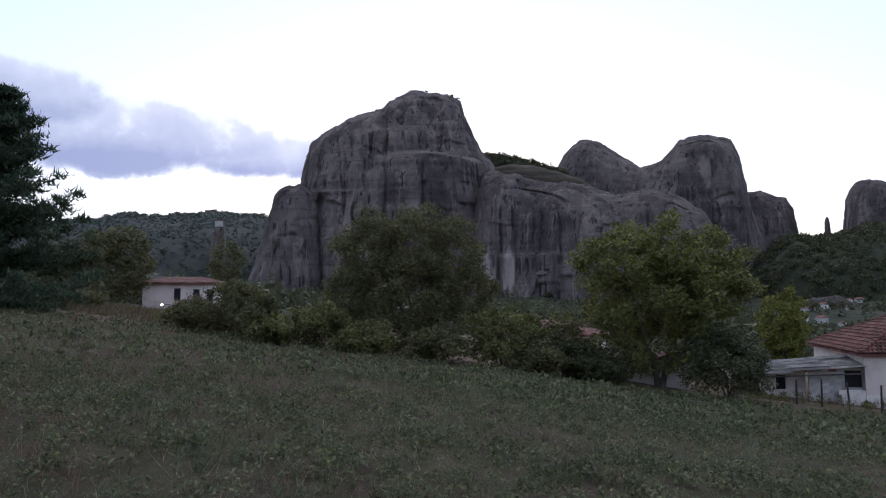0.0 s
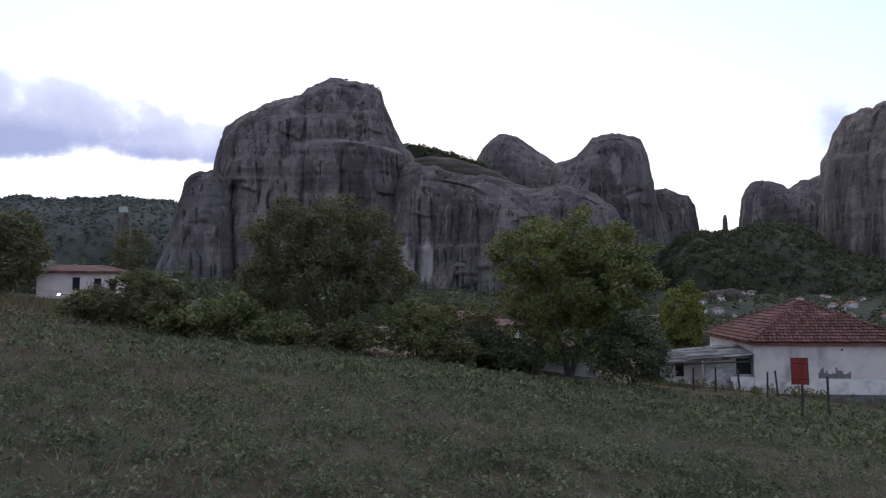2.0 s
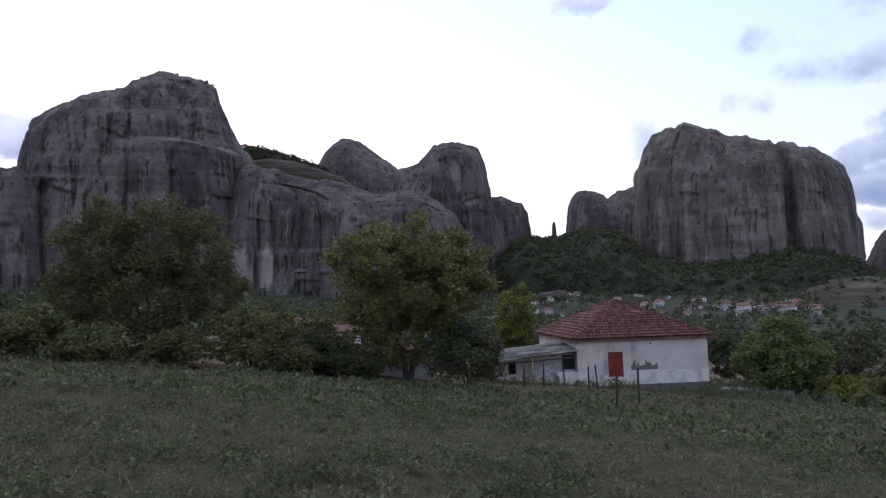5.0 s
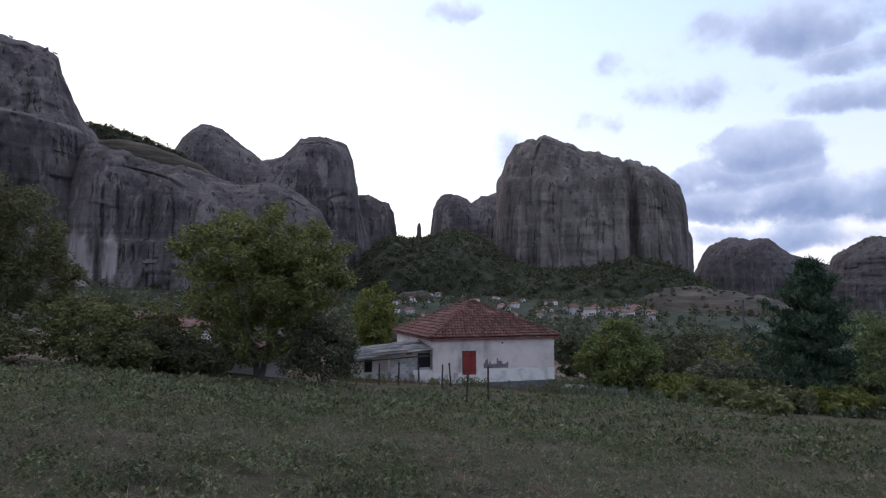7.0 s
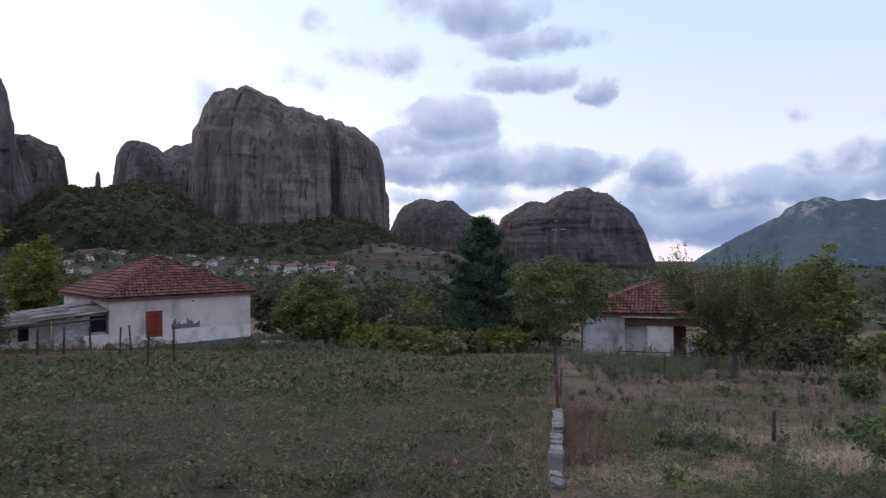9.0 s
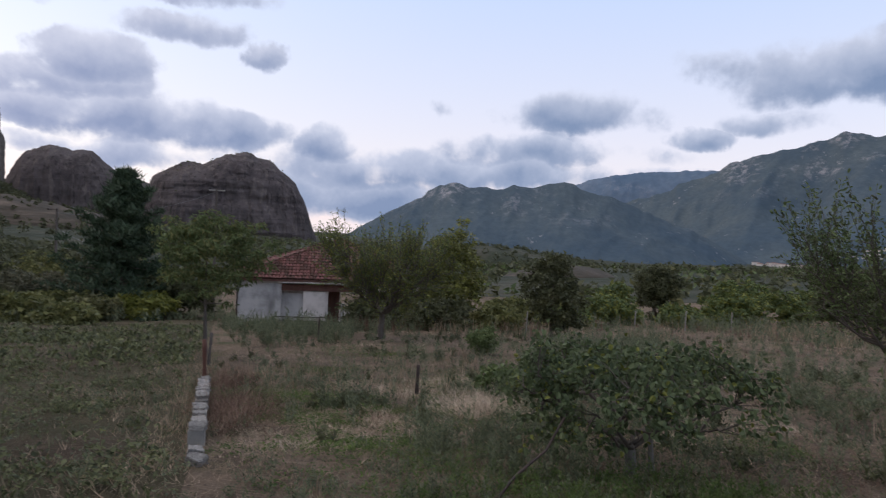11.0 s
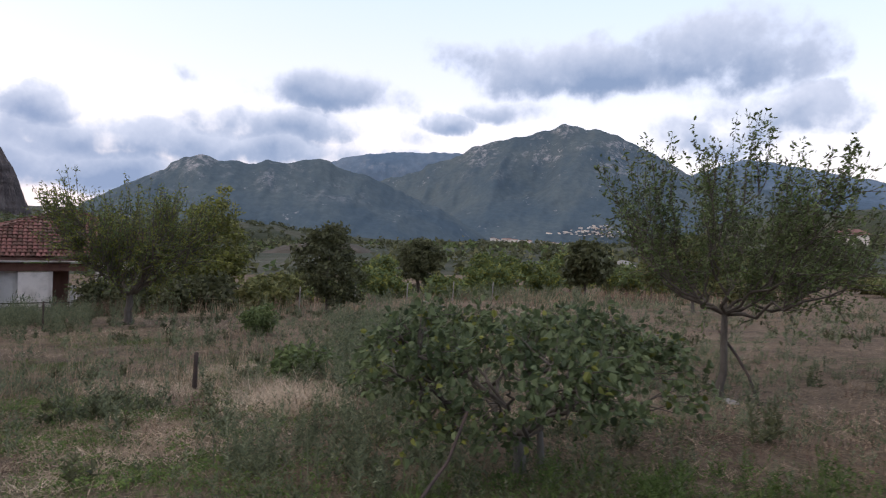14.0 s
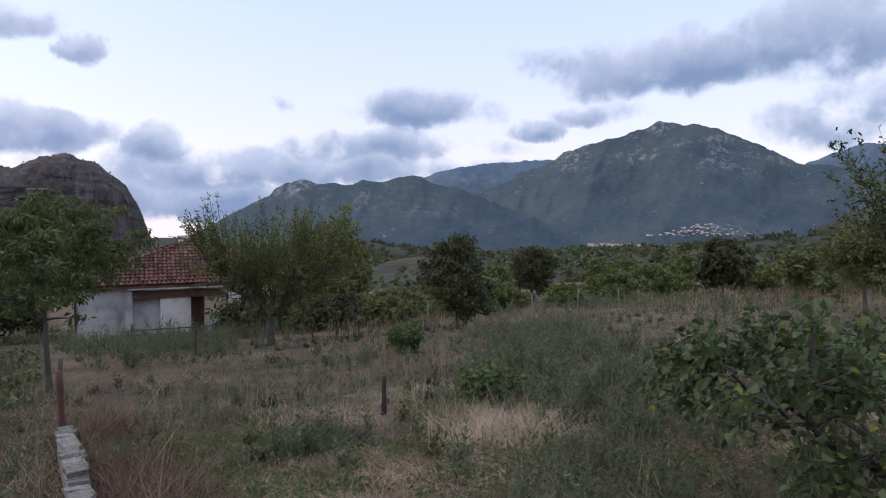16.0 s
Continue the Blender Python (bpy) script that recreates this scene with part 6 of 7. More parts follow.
# the village under the block
vr = random.Random(5)
protos = []
for w, d, z in ((7, 6, 4.8), (8.5, 6, 3.4), (6, 5.5, 5.4), (9, 7, 5.4), (6.5, 6, 3.2)):
    protos.append(small_house("village_house", 0, 0, w, d, z, 0, "small white village house with a red tile roof", 1.9, base=0, group="village houses", wall=TOWNWALL, tiles=VROOF))
placed = 0
for i in range(84):
    b = radians(27.5 + 23.5 * ((i * 0.618034) % 1) + vr.uniform(-.4, .4))
    r = 255 + 190 * vr.random() ** 0.8 - (20 if b > radians(40) else 0)
    if i % 3 == 0:  # the dense rows at the foot of the bare hill
        b, r = radians(vr.uniform(43.8, 50.6)), vr.uniform(285, 335)
    x, y = r * math.sin(b), r * math.cos(b)
    zz = float(land_z(np.array([x]), np.array([y]))[0]) - 0.3
    m = Matrix.Translation((x, y, zz)) @ Matrix.Rotation(-b + vr.uniform(-.6, .6), 4, "Z") @ Matrix.Scale(vr.uniform(.45, .75), 4)
    if i < 5:
        protos[i].matrix_basis = m
    else:
        copy_thing(protos[i % 5], m)
small_house("hillside_house", 322, 437, 9, 8, 4, -36, "lone pale house among trees on the slope", 2.2, base=20)
small_house("hillside_house", 300, 492, 8, 7, 3.4, -36, "small house among trees on the slope", 1.8, base=39)

street = tagged(new("street_lamp"), "lit street lamp among village houses", "lamp")
street.location = (206.7, 256.8, -10.7)
part("pole", tubes("pole", [[(0, 0, 0, 0.1), (0, 0, 3.9, 0.07)]], IRON, 6), street)
bm = bmesh.new()
bmesh.ops.create_uvsphere(bm, u_segments=10, v_segments=8, radius=0.5)
part("globe", bm, street, "glowing lamp globe", LAMP)
bpy.data.objects["globe"].location = (0, 0, 4.1)

# the far town on the plain
tp = small_house("town_building", 0, 0, 26, 16, 9, 0, "small pale town building on the far plain", 2.0, base=0, group="far town", wall=WHITE, windows=False, tiles=VROOF)
tq = small_house("town_building", 0, 0, 44, 18, 7, 0, "long pale town building on the far plain", 1.5, base=0, group="far town", wall=WHITE, windows=False, tiles=VROOF)
for i in range(150):
    if i < 34:  # a thin line of blocks on the plain
        b, r, zz = radians(113.2 + 7.5 * vr.random()), 2500 + 350 * vr.random(), None
    else:  # houses climbing a low rise
        a = vr.gauss(0, 1)
        b, r = radians(122.7 + 1.9 * a), 2690 + 60 * vr.random()
        zz = -42 + 48 * vr.random() * math.exp(-0.5 * a * a)
    x, y = r * math.sin(b), r * math.cos(b)
    if zz is None:
        zz = float(land_z(np.array([x]), np.array([y]))[0]) + 2
    m = Matrix.Translation((x, y, zz)) @ Matrix.Rotation(-b + vr.uniform(-.5, .5), 4, "Z")
    m = m @ Matrix.Scale(vr.uniform(0.28, 0.48) if i >= 34 else vr.uniform(0.6, 1.1), 4)
    if i < 2:
        (tp, tq)[i].matrix_basis = m
    else:
        copy_thing(tp if i % 3 else tq, m)
small_house("pale_villa", 130, -156, 9, 8, 5.5, 40, "pale two-storey villa beyond the rough grass", 1.2, base=-1.5)
small_house("red_roof_house", 118, -166, 12, 8, 2.8, 40, "low house with a red roof beyond the rough grass", 1.4, base=-1.5)
# ruined masonry in the hollow of the cliff
ruin = tagged(new("cliff_hermitage"), "ruined pale masonry walls in a cliff hollow", "ruin")
ruin.location, ruin.rotation_euler = (59.0, 385.5, 22.6), (0, 0, radians(-8.5))
hr = random.Random(9)
for k in range(9):
    u = -6.5 + 1.45 * k
    part("wall", boxes(((u, -0.4 - 0.3 * hr.random(), -1.6), (u + 1.5, 2, -0.6 + 1.3 * hr.random() + 0.7 * math.sin(k * 0.5))), bev=0.15), ruin, mat=MOULD)
part("window", boxes(((1.1, -0.8, -0.5), (1.8, -0.3, 0.2))), ruin, mat=DARK)
part("roof", boxes(((-2, -1.6, 1.3), (8, 3, 2.0)), bev=0.3), ruin, "dark overhanging slab", ROCK)
hut = tagged(new("hilltop_chapel"), "small pale chapel on a rock stump", "chapel")
hut.location, hut.scale = (640 * math.sin(radians(-19.6)), 640 * math.cos(radians(-19.6)), 82.5), (0.6, 0.6, 0.6)
part("wall", boxes(((-5, -4, -4), (5, 4, 5))), hut, mat=TOWNWALL)
part("roof", boxes(((-5.5, -4.5, 5), (5.5, 4.5, 6.2))), hut, mat=VROOF)


# ---- fences, wall, poles ----
def gz(x, y):
    return float(land_z(np.array([x]), np.array([y]))[0])


def post(x, y, h, r, label, lean=0.0, mat=IRON, name="fence_post"):
    o = tagged(new(name), label, "post")
    o.location, o.rotation_euler = (x, y, gz(x, y) - 0.15), (lean, lean * 0.6, 0.3)
    p = [(0, 0, z, r * (1 + 0.12 * math.sin(z * 9))) for z in np.linspace(0, h + 0.15, 7)]
    p.append((0, 0, h + 0.16, 0.003))
    part("shaft", tubes("shaft", [p], mat, 7), o)
    return o


for x, y, h, l in ((15.8, 21.5, 1.25, .04), (18.0, 23.0, 1.5, 0), (20.4, 30.6, 1.3, .03), (21.6, 31.5, 1.35, -.06), (19.2, 31.0, 1.3, -.05), (18.2, 31.6, 1.3, .02), (17.2, 32.0, 1.2, .02)):
    post(x, y, h, 0.045, "thin dark fence post at the field edge", l)
post(14.35, 0.96, 0.55, 0.035, "short rusty iron stake in dry grass", 0.02, IRON, "iron_stake")
post(26.4, 5.6, 0.9, 0.03, "thin dark stake in dry grass", 0.0, IRON, "iron_stake")
post(14.35, 5.05, 0.85, 0.04, "rough dark wooden post at the end of a stone wall", -0.03, BROWN, "wooden_post")
post(17.6, 6.3, 0.8, 0.035, "leaning wooden post in dry brush", 0.06, WEATHERED, "wooden_post")

def stick(path, r, label):
    """A bent stick leaning on a tree."""
    tagged(new("prop_stick", tubes("prop_stick", [[(*p, r * (1 - 0.3 * i / len(path))) for i, p in enumerate(path)]], IRON, 6)), label, "stick")


stick([(10.8, -6.33, gz(10.8, -6.33) - 0.05), (11.05, -6.33, -0.3), (11.3, -6.32, -0.05), (11.58, -6.31, 0.17), (11.66, -6.31, 0.24)], 0.022, "dark prop stick leaning on the plum trunk")
stick([(7.15, -0.1, gz(7.15, -0.1) - 0.05), (7.35, -0.35, 0.08), (7.6, -0.62, 0.22), (7.75, -0.8, 0.5)], 0.013, "dark bent prop stick under the fig bush")


def boulder(x, y, w, h, label):
    bm = bmesh.new()
    bmesh.ops.create_icosphere(bm, subdivisions=3, radius=1)
    co = np.array([v.co[:] for v in bm.verts])
    k = 1 + 0.25 * fbm(co * 1.3 + [x, y, 0], 3, 91)
    for v, q in zip(bm.verts, k):
        v.co = Vector((v.co.x * w * q, v.co.y * w * 0.7 * q, v.co.z * h * q))
    me = bpy.data.meshes.new("boulder")
    bm.to_mesh(me)
    bm.free()
    me.materials.append(STONE)
    o = tagged(new("boulder", me), label, "rock")
    o.location = (x, y, gz(x, y) + 0.35 * h)


boulder(80.7, -52.9, 2.3, 1.5, "large grey boulder beyond the rough grass")
boulder(12.9, -0.3, 0.12, 0.08, "small pale stone in cut straw")
boulder(11.0, -6.0, 0.13, 0.05, "flat pinkish stone by the plum trunk")
for x, y in ((36.5, -6), (39, -9.5), (34.5, -3), (41, -13), (43, -16.5)):
    post(x, y, 1.2, 0.035, "pale fence post beyond the rough grass", 0.02, CONCRETE)


def stone_me(seed):
    r = np.random.default_rng(seed)
    bm = bmesh.new()
    box(bm, (-.5, -.5, -.5), (.5, .5, .5), bev=0.12)
    for v in bm.verts:
        v.co += Vector(r.normal(size=3) * 0.06)
    me = bpy.data.meshes.new("stone")
    bm.to_mesh(me)
    bm.free()
    me.materials.append(STONE)
    return me


def dry_wall():
    """A low narrow wall: mortared core in lengths of uneven height, flat pale stones along the top."""
    w = tagged(new("stone_wall"), "low crumbling stone wall with flat pale stones on top", "wall")
    kinds = [stone_me(s) for s in range(6)]
    a, b = Vector((9.05, 2.98)), Vector((13.8, 4.83))
    d = (b - a).normalized()
    L = (b - a).length
    turn = math.atan2(d.y, d.x)
    sr = random.Random(3)
    t = 0.0
    while t < L:
        s = min(sr.uniform(0.9, 1.5), L - t)
        top = 0.1 if 1.2 < t < 2.2 else sr.uniform(0.14, 0.2)
        ends = [a + d * t, a + d * (t + s - 0.03)]
        zz = [gz(p.x, p.y) for p in ends]
        bm = bmesh.new()
        box(bm, (0, -0.09, -0.3), (s - 0.03, 0.09, top), bev=0.015)
        for v in bm.verts:
            v.co.z += (zz[1] - zz[0]) * v.co.x / s
            v.co += Vector([sr.uniform(-.012, .012) for _ in range(3)])
        o = part("core", bm, w, "grey mortared core", CONCRETE)
        o.location, o.rotation_euler = (ends[0].x, ends[0].y, zz[0]), (0, 0, turn)
        q = 0.0
        while q < s - 0.1:  # flat stones on this length
            k = sr.uniform(0.14, 0.3)
            p = a + d * (t + q + k / 2)
            if sr.random() < 0.9:
                c = new("stone", sr.choice(kinds))
                c.parent = w
                c.location = (p.x + sr.uniform(-.015, .015), p.y + sr.uniform(-.015, .015), gz(p.x, p.y) + top + 0.02)
                c.scale = (k * 1.02, sr.uniform(.15, .2), sr.uniform(.04, .075))
                c.rotation_euler = (sr.uniform(-.08, .08), sr.uniform(-.06, .06) + 0.12, turn + sr.uniform(-.12, .12))
            q += k
        t += s
    for k, h in ((0.05, 0.1), (-0.25, 0.07), (-0.5, 0.12)):  # tumbled stones at its low end
        p = a + d * (k - 0.4)
        c = new("stone", sr.choice(kinds))
        c.parent = w
        c.location, c.scale, c.rotation_euler = (p.x, p.y + 0.05 * k, gz(p.x, p.y) + 0.03), (0.2, 0.16, h), (0.2, 0.1, turn + k)
    return w


dry_wall()


def pole(x, y, top, label, arm=True):
    z = gz(x, y) - 0.3
    o = tagged(new("utility_pole"), label, "pole")
    o.location = (x, y, z)
    h = top - z
    part("shaft", tubes("shaft", [[(0, 0, q * h, 0.17 - 0.07 * q) for q in np.linspace(0, 1, 6)]], WEATHERED, 8), o)
    if arm:
        part("crossarm", boxes(((-0.06, -0.7, h - 0.25), (0.06, 0.7, h - 0.12))), o, mat=CONCRETE)
        for k in (-0.6, 0.0, 0.6):
            part("insulator", tubes("insulator", [[(0, k, h - 0.12, 0.03), (0, k, h - 0.04, 0.045), (0, k, h + 0.03, 0.02)]], DARK, 6), o)
    else:
        part("lamp_arm", boxes(((-0.9, -0.04, h - 0.1), (0.1, 0.04, h - 0.04))), o, mat=IRON)
        part("lamp_head", boxes(((-1.35, -0.1, h - 0.16), (-0.8, 0.1, h - 0.02)), bev=0.03), o, mat=IRON)
    return o


pole(59.0, 22.6, 4.5, "grey concrete utility pole with a crossarm")
pole(61.8, 38.9, 2.0, "grey utility pole with a street lamp", False)


def cable(name, a, b, sag, label):
    a, b = Vector(a), Vector(b)
    p = [(*(a.lerp(b, t) - Vector((0, 0, sag * 4 * t * (1 - t)))), 0.02) for t in np.linspace(0, 1, 20)]
    return tagged(new(name, tubes(name, [p], CABLE, 5)), label, "cable")


cable("power_cable", (61.8, 38.9, 1.6), (59.0, 22.6, 4.2), 0.9, "thin pale overhead power cable")
cable("power_cable", (61.8, 38.9, 0.2), (39.6, 14.2, -0.9), 1.0, "thin pale cable running to the porch house")

# ---- ground cover ----
def cover(name, n, area, mat, label, leaf, spread, height, per, aspect=0.6, dens=None, seed=1, up=0.4, category="plants"):
    """Low plants strewn over a rectangle of ground: per leaves in each."""
    r = np.random.default_rng(seed)
    x = r.uniform(area[0], area[1], n)
    y = r.uniform(area[2], area[3], n)
    if dens is not None:
        keep = r.uniform(0, 1, n) < dens(x, y)
        x, y = x[keep], y[keep]
    z = land_z(x, y)
    n = len(x)
    hs = height * r.uniform(0.5, 1.3, n)
    k = np.repeat(np.arange(n), per)
    q = r.uniform(0, 1, len(k))
    c = np.stack([x[k], y[k], z[k]], 1) + r.normal(size=(len(k), 3)) * np.array([spread, spread, 0]) * (1 - 0.5 * q[:, None])
    c[:, 2] += q * hs[k]
    me = leaf_mesh(name, c, leaf, mat, r, aspect, 0.0, ups=np.array([[0, 0, up]]) if up else None, tri=True)
    return tagged(new(name, me), label, category, kind="stuff")


def rosettes(name, n, area, mat, label, leaf, spread, height, per, dens, seed=1, aspect=0.6, tilt=0.45, category="plants", tri=False):
    """Low leafy plants: leaves spread flat round each stem, the upper ones nearer its middle."""
    r = np.random.default_rng(seed)
    x, y = r.uniform(area[0], area[1], n), r.uniform(area[2], area[3], n)
    keep = r.uniform(0, 1, n) < dens(x, y)
    x, y = x[keep], y[keep]
    z, n = land_z(x, y), int(keep.sum())
    big = r.uniform(0.55, 1.3, n)
    k = np.repeat(np.arange(n), per)
    m = len(k)
    a, u = r.uniform(0, 2 * np.pi, m), r.uniform(0, 1, m)
    q = spread * np.sqrt(u) * big[k]
    c = np.stack([x[k] + np.cos(a) * q, y[k] + np.sin(a) * q, z[k] + height * big[k] * (1.0 - 0.75 * u) * r.uniform(0.5, 1.1, m)], 1)
    b = a + r.normal(size=m) * 0.9
    d = unit(np.stack([np.cos(b), np.sin(b), r.normal(size=m) * tilt], 1))
    side = unit(np.stack([-np.sin(b), np.cos(b), r.normal(size=m) * tilt], 1))
    L = (leaf * r.uniform(0.6, 1.35, m) * np.sqrt(big[k]))[:, None]
    w = side * L * aspect * 0.5
    if tri:
        v, f = np.stack([c - d * L * 0.4 - w, c - d * L * 0.4 + w, c + d * L * 0.6], 1), 3
    else:
        v, f = np.stack([c - d * L * 0.5, c - w + [0, 0, 0.008], c + d * L * 0.5, c + w + [0, 0, 0.008]], 1), 4
    return tagged(new(name, mesh(name, v.reshape(-1, 3), np.arange(f * m).reshape(-1, f), mat)), label, category, kind="stuff")


def spires(name, n, area, mat, label, height, stems, per, leaf, dens, seed=1, lean=0.16, spread=0.05, aspect=0.2):
    """Upright weeds: a few straight stems from one root, narrow leaves all the way up."""
    r = np.random.default_rng(seed)
    x, y = r.uniform(area[0], area[1], n), r.uniform(area[2], area[3], n)
    keep = r.uniform(0, 1, n) < dens(x, y)
    x, y = x[keep], y[keep]
    z, n = land_z(x, y), int(keep.sum())
    big = r.uniform(0.45, 1.25, n)
    k = np.repeat(np.arange(n), stems)
    m = len(k)
    base = np.stack([x[k], y[k], z[k] - 0.02], 1) + r.normal(size=(m, 3)) * [spread, spread, 0]
    h = height * big[k] * r.uniform(0.55, 1.1, m)
    tip = base + np.column_stack([r.normal(size=(m, 2)) * lean * h[:, None], h])
    j = np.repeat(np.arange(m), per)
    t = r.uniform(0.06, 1, len(j)) ** 0.85
    c = base[j] + (tip - base)[j] * t[:, None]
    a = r.uniform(0, 2 * np.pi, len(j))
    d = unit(np.stack([np.cos(a), np.sin(a), r.uniform(0.3, 1.5, len(j))], 1))
    L = (leaf * (1.25 - 0.75 * t) * r.uniform(0.6, 1.3, len(j)))[:, None]
    s = unit(np.cross(d, r.normal(size=(len(j), 3)))) * L * aspect * 0.5
    v = np.stack([c - s, c + s, c + d * L], 1).reshape(-1, 3)
    q = np.stack([base - [0.004, 0, 0], base + [0.004, 0, 0], tip], 1).reshape(-1, 3)
    v = np.concatenate([v, q])
    return tagged(new(name, mesh(name, v, np.arange(len(v)).reshape(-1, 3), mat)), label, "weeds", kind="stuff")


def blades(name, n, area, mat, label, height, per, dens=None, seed=1, width=0.006, lean=0.35, spread=0.06):
    """Tufts of narrow blades or stalks."""
    r = np.random.default_rng(seed)
    x, y = r.uniform(area[0], area[1], n), r.uniform(area[2], area[3], n)
    if dens is not None:
        keep = r.uniform(0, 1, n) < dens(x, y)
        x, y = x[keep], y[keep]
    z = land_z(x, y)
    k = np.repeat(np.arange(len(x)), per)
    m = len(k)
    p = np.stack([x[k], y[k], z[k] - 0.02], 1) + r.normal(size=(m, 3)) * [spread, spread, 0]
    h = height * r.uniform(0.4, 1.3, m) * np.repeat(r.uniform(0.6, 1.3, len(x)), per)
    d = r.normal(size=(m, 2)) * lean * h[:, None]
    a = r.uniform(0, np.pi, m)
    s = np.stack([np.cos(a), np.sin(a), 0 * a], 1) * width
    tip = p + np.column_stack([d, h])
    v = np.stack([p - s, p + s, tip], 1).reshape(-1, 3)
    f = np.arange(3 * m).reshape(-1, 3)
    return tagged(new(name, mesh(name, v, f, mat)), label, "grass", kind="stuff")


def border(x, y):
    """Past the stone wall's line (towards -y) lies rough dry grass, before it the crop."""
    return (y - 3.1) - 0.39 * (x - 9.4)


def patch(x, y, s, seed):
    return fbm(np.stack([x / s, y / s, 0 * x], 1), 3, seed)


def bare_left(x, y):
    return np.clip(1.0 + (x - 2) / 24 + 0.5 * patch(x, y, 3, 68), 0.65, 1)


def crop_d(x, y):
    inside = (border(x, y) > 0.3) & (y < 30.5 - 0.12 * x + 0.2 * np.maximum(-x, 0)) & (x < 33)
    near = np.clip(1.35 - np.hypot(x, y) / 45, 0.35, 1)
    return inside * near * bare_left(x, y) * np.clip(0.6 + 0.8 * patch(x, y, 4, 60) + 0.8 * patch(x, y, 1.1, 76), 0.16, 1)


def rough_d(x, y):
    return (border(x, y) < 0.2) * np.clip(0.5 + 1.3 * patch(x, y, 3.5, 61), 0.06, 1) * (1 - 0.85 * spots(STRAWY, x, y))


def dry_d(x, y):
    return (border(x, y) < 0.6) * np.clip(0.5 - 1.1 * patch(x, y, 3.5, 61), 0.05, 1) * (1 - 0.85 * spots(LAWN, x, y))


LAWN = ((6.7, 0.7, 0.8), (7.5, 0.5, 0.8), (8.4, 0.4, 0.7), (7.1, -2.3, 0.6), (12.9, 3.0, 1.5), (11.1, 2.0, 0.8), (12.1, 1.2, 0.7), (9.4, 0.75, 0.8), (9.4, 1.35, 0.7), (18, 3.7, 1.2), (7.2, -0.9, 1.1), (6.9, -2.9, 0.7), (9.9, -3.6, 0.6), (22, 3.0, 1.4), (15.5, -3.8, 1.3))
TALL = ((10.3, -0.4, 1.1), (9.0, -0.3, 0.8), (11.6, -1.6, 1.2), (14.3, -1.9, 1.5), (17.5, -2.5, 1.8), (21, -4, 2.2), (26, -5.5, 2.6), (24, 6.5, 1.3), (30, 6.3, 1.6), (12.0, 2.1, 0.4), (20, 1.4, 0.8), (15, -6, 1.4), (19, -9, 2))


STRAWY = ((10.9, 1.2, 1.1), (12.7, -0.2, 1.1), (9.5, 2.3, 0.7), (14.6, 1.4, 1.0), (16.6, 0.4, 0.9), (20, 4.6, 1.4), (25, 5.2, 1.7), (27, 1.5, 2.0), (32, 2.5, 2.4), (12.2, -4.2, 1.0), (16.5, -5.5, 1.3), (22, -9, 2.0), (30, -13, 3), (10.4, -2.6, 0.6))


def spots(places, x, y):
    """1 inside round patches with ragged rims, 0 outside."""
    d = np.min([np.hypot(x - a, y - b) / c for a, b, c in places], 0)
    return np.clip(1.5 - 1.1 * d + 0.9 * patch(x, y, 0.9, 67), 0, 1)


def lush_d(x, y):
    return (border(x, y) < 0.0) * np.maximum(np.clip(2.4 * patch(x, y, 2.6, 62) - 0.25, 0, 1), spots(LAWN, x, y))


def tall_d(x, y):
    return (border(x, y) < -0.5) * np.maximum(spots(TALL, x, y), 0.03) * (1 - 0.9 * spots(STRAWY, x, y))


def field_d(x, y):
    """The whole crop field, denser near by."""
    inside = (border(x, y) > -0.2) & (y < 31 - 0.1 * x + 0.55 * np.maximum(-x - 6, 0)) & (x < 34)
    return inside * np.clip(1.4 - np.hypot(x, y) / 40, 0.3, 1)


def left_d(x, y):
    return field_d(x, y) * np.clip((-x - 0.5 + 0.15 * y) / 6 + 0.5 * patch(x, y, 3, 64), 0, 1)


def near_d(x, y):
    return crop_d(x, y) * (np.hypot(x, y) < 19)


def beyond_d(x, y):
    return crop_d(x, y) * (np.hypot(x, y) >= 18)


rosettes("crop_plants", 13500, (-14, 18, -4, 19), CROP, "low leafy green crop plants", 0.062, 0.15, 0.19, 20, near_d, seed=1, tilt=0.75)
rosettes("crop_plants", 25000, (-26, 34, 3, 38), CROP, "low leafy green crop plants", 0.15, 0.2, 0.24, 9, beyond_d, seed=2, tri=True, tilt=1.3)
spires("young_crop", 12000, (-14, 19, -4, 20), CROP, "upright green weeds between the crop", 0.26, 5, 10, 0.06, lambda x, y: near_d(x, y) * np.clip(0.4 + 1.5 * patch(x, y, 1.6, 77), 0, 1), seed=21, lean=0.25, aspect=0.35)
rosettes("field_weeds", 9000, (-6, 14, -4, 13), WEED, "small low weeds on the crop soil", 0.035, 0.07, 0.06, 9, lambda x, y: (border(x, y) > 0) * np.clip(0.55 + 0.9 * patch(x, y, 0.8, 79), 0.1, 1), seed=22, tilt=0.6)
spires("field_plumes", 3600, (-16, 24, -2, 24), WEED, "pale feathery weeds standing in the crop", 0.3, 5, 10, 0.075, lambda x, y: (border(x, y) > 0.2) * np.clip(1.8 * patch(x, y, 2.2, 86), 0, 1), seed=24, lean=0.2)
rosettes("crop_tips", 3000, (-24, 33, 3, 34), CROP_Y, "pale yellow-green tips of the crop", 0.06, 0.07, 0.24, 4, crop_d, seed=3, tri=True)
blades("field_grass", 9000, (-24, 34, 3, 34), WEED, "thin green weeds between the crop", 0.2, 6, dens=field_d, seed=4, width=0.005)
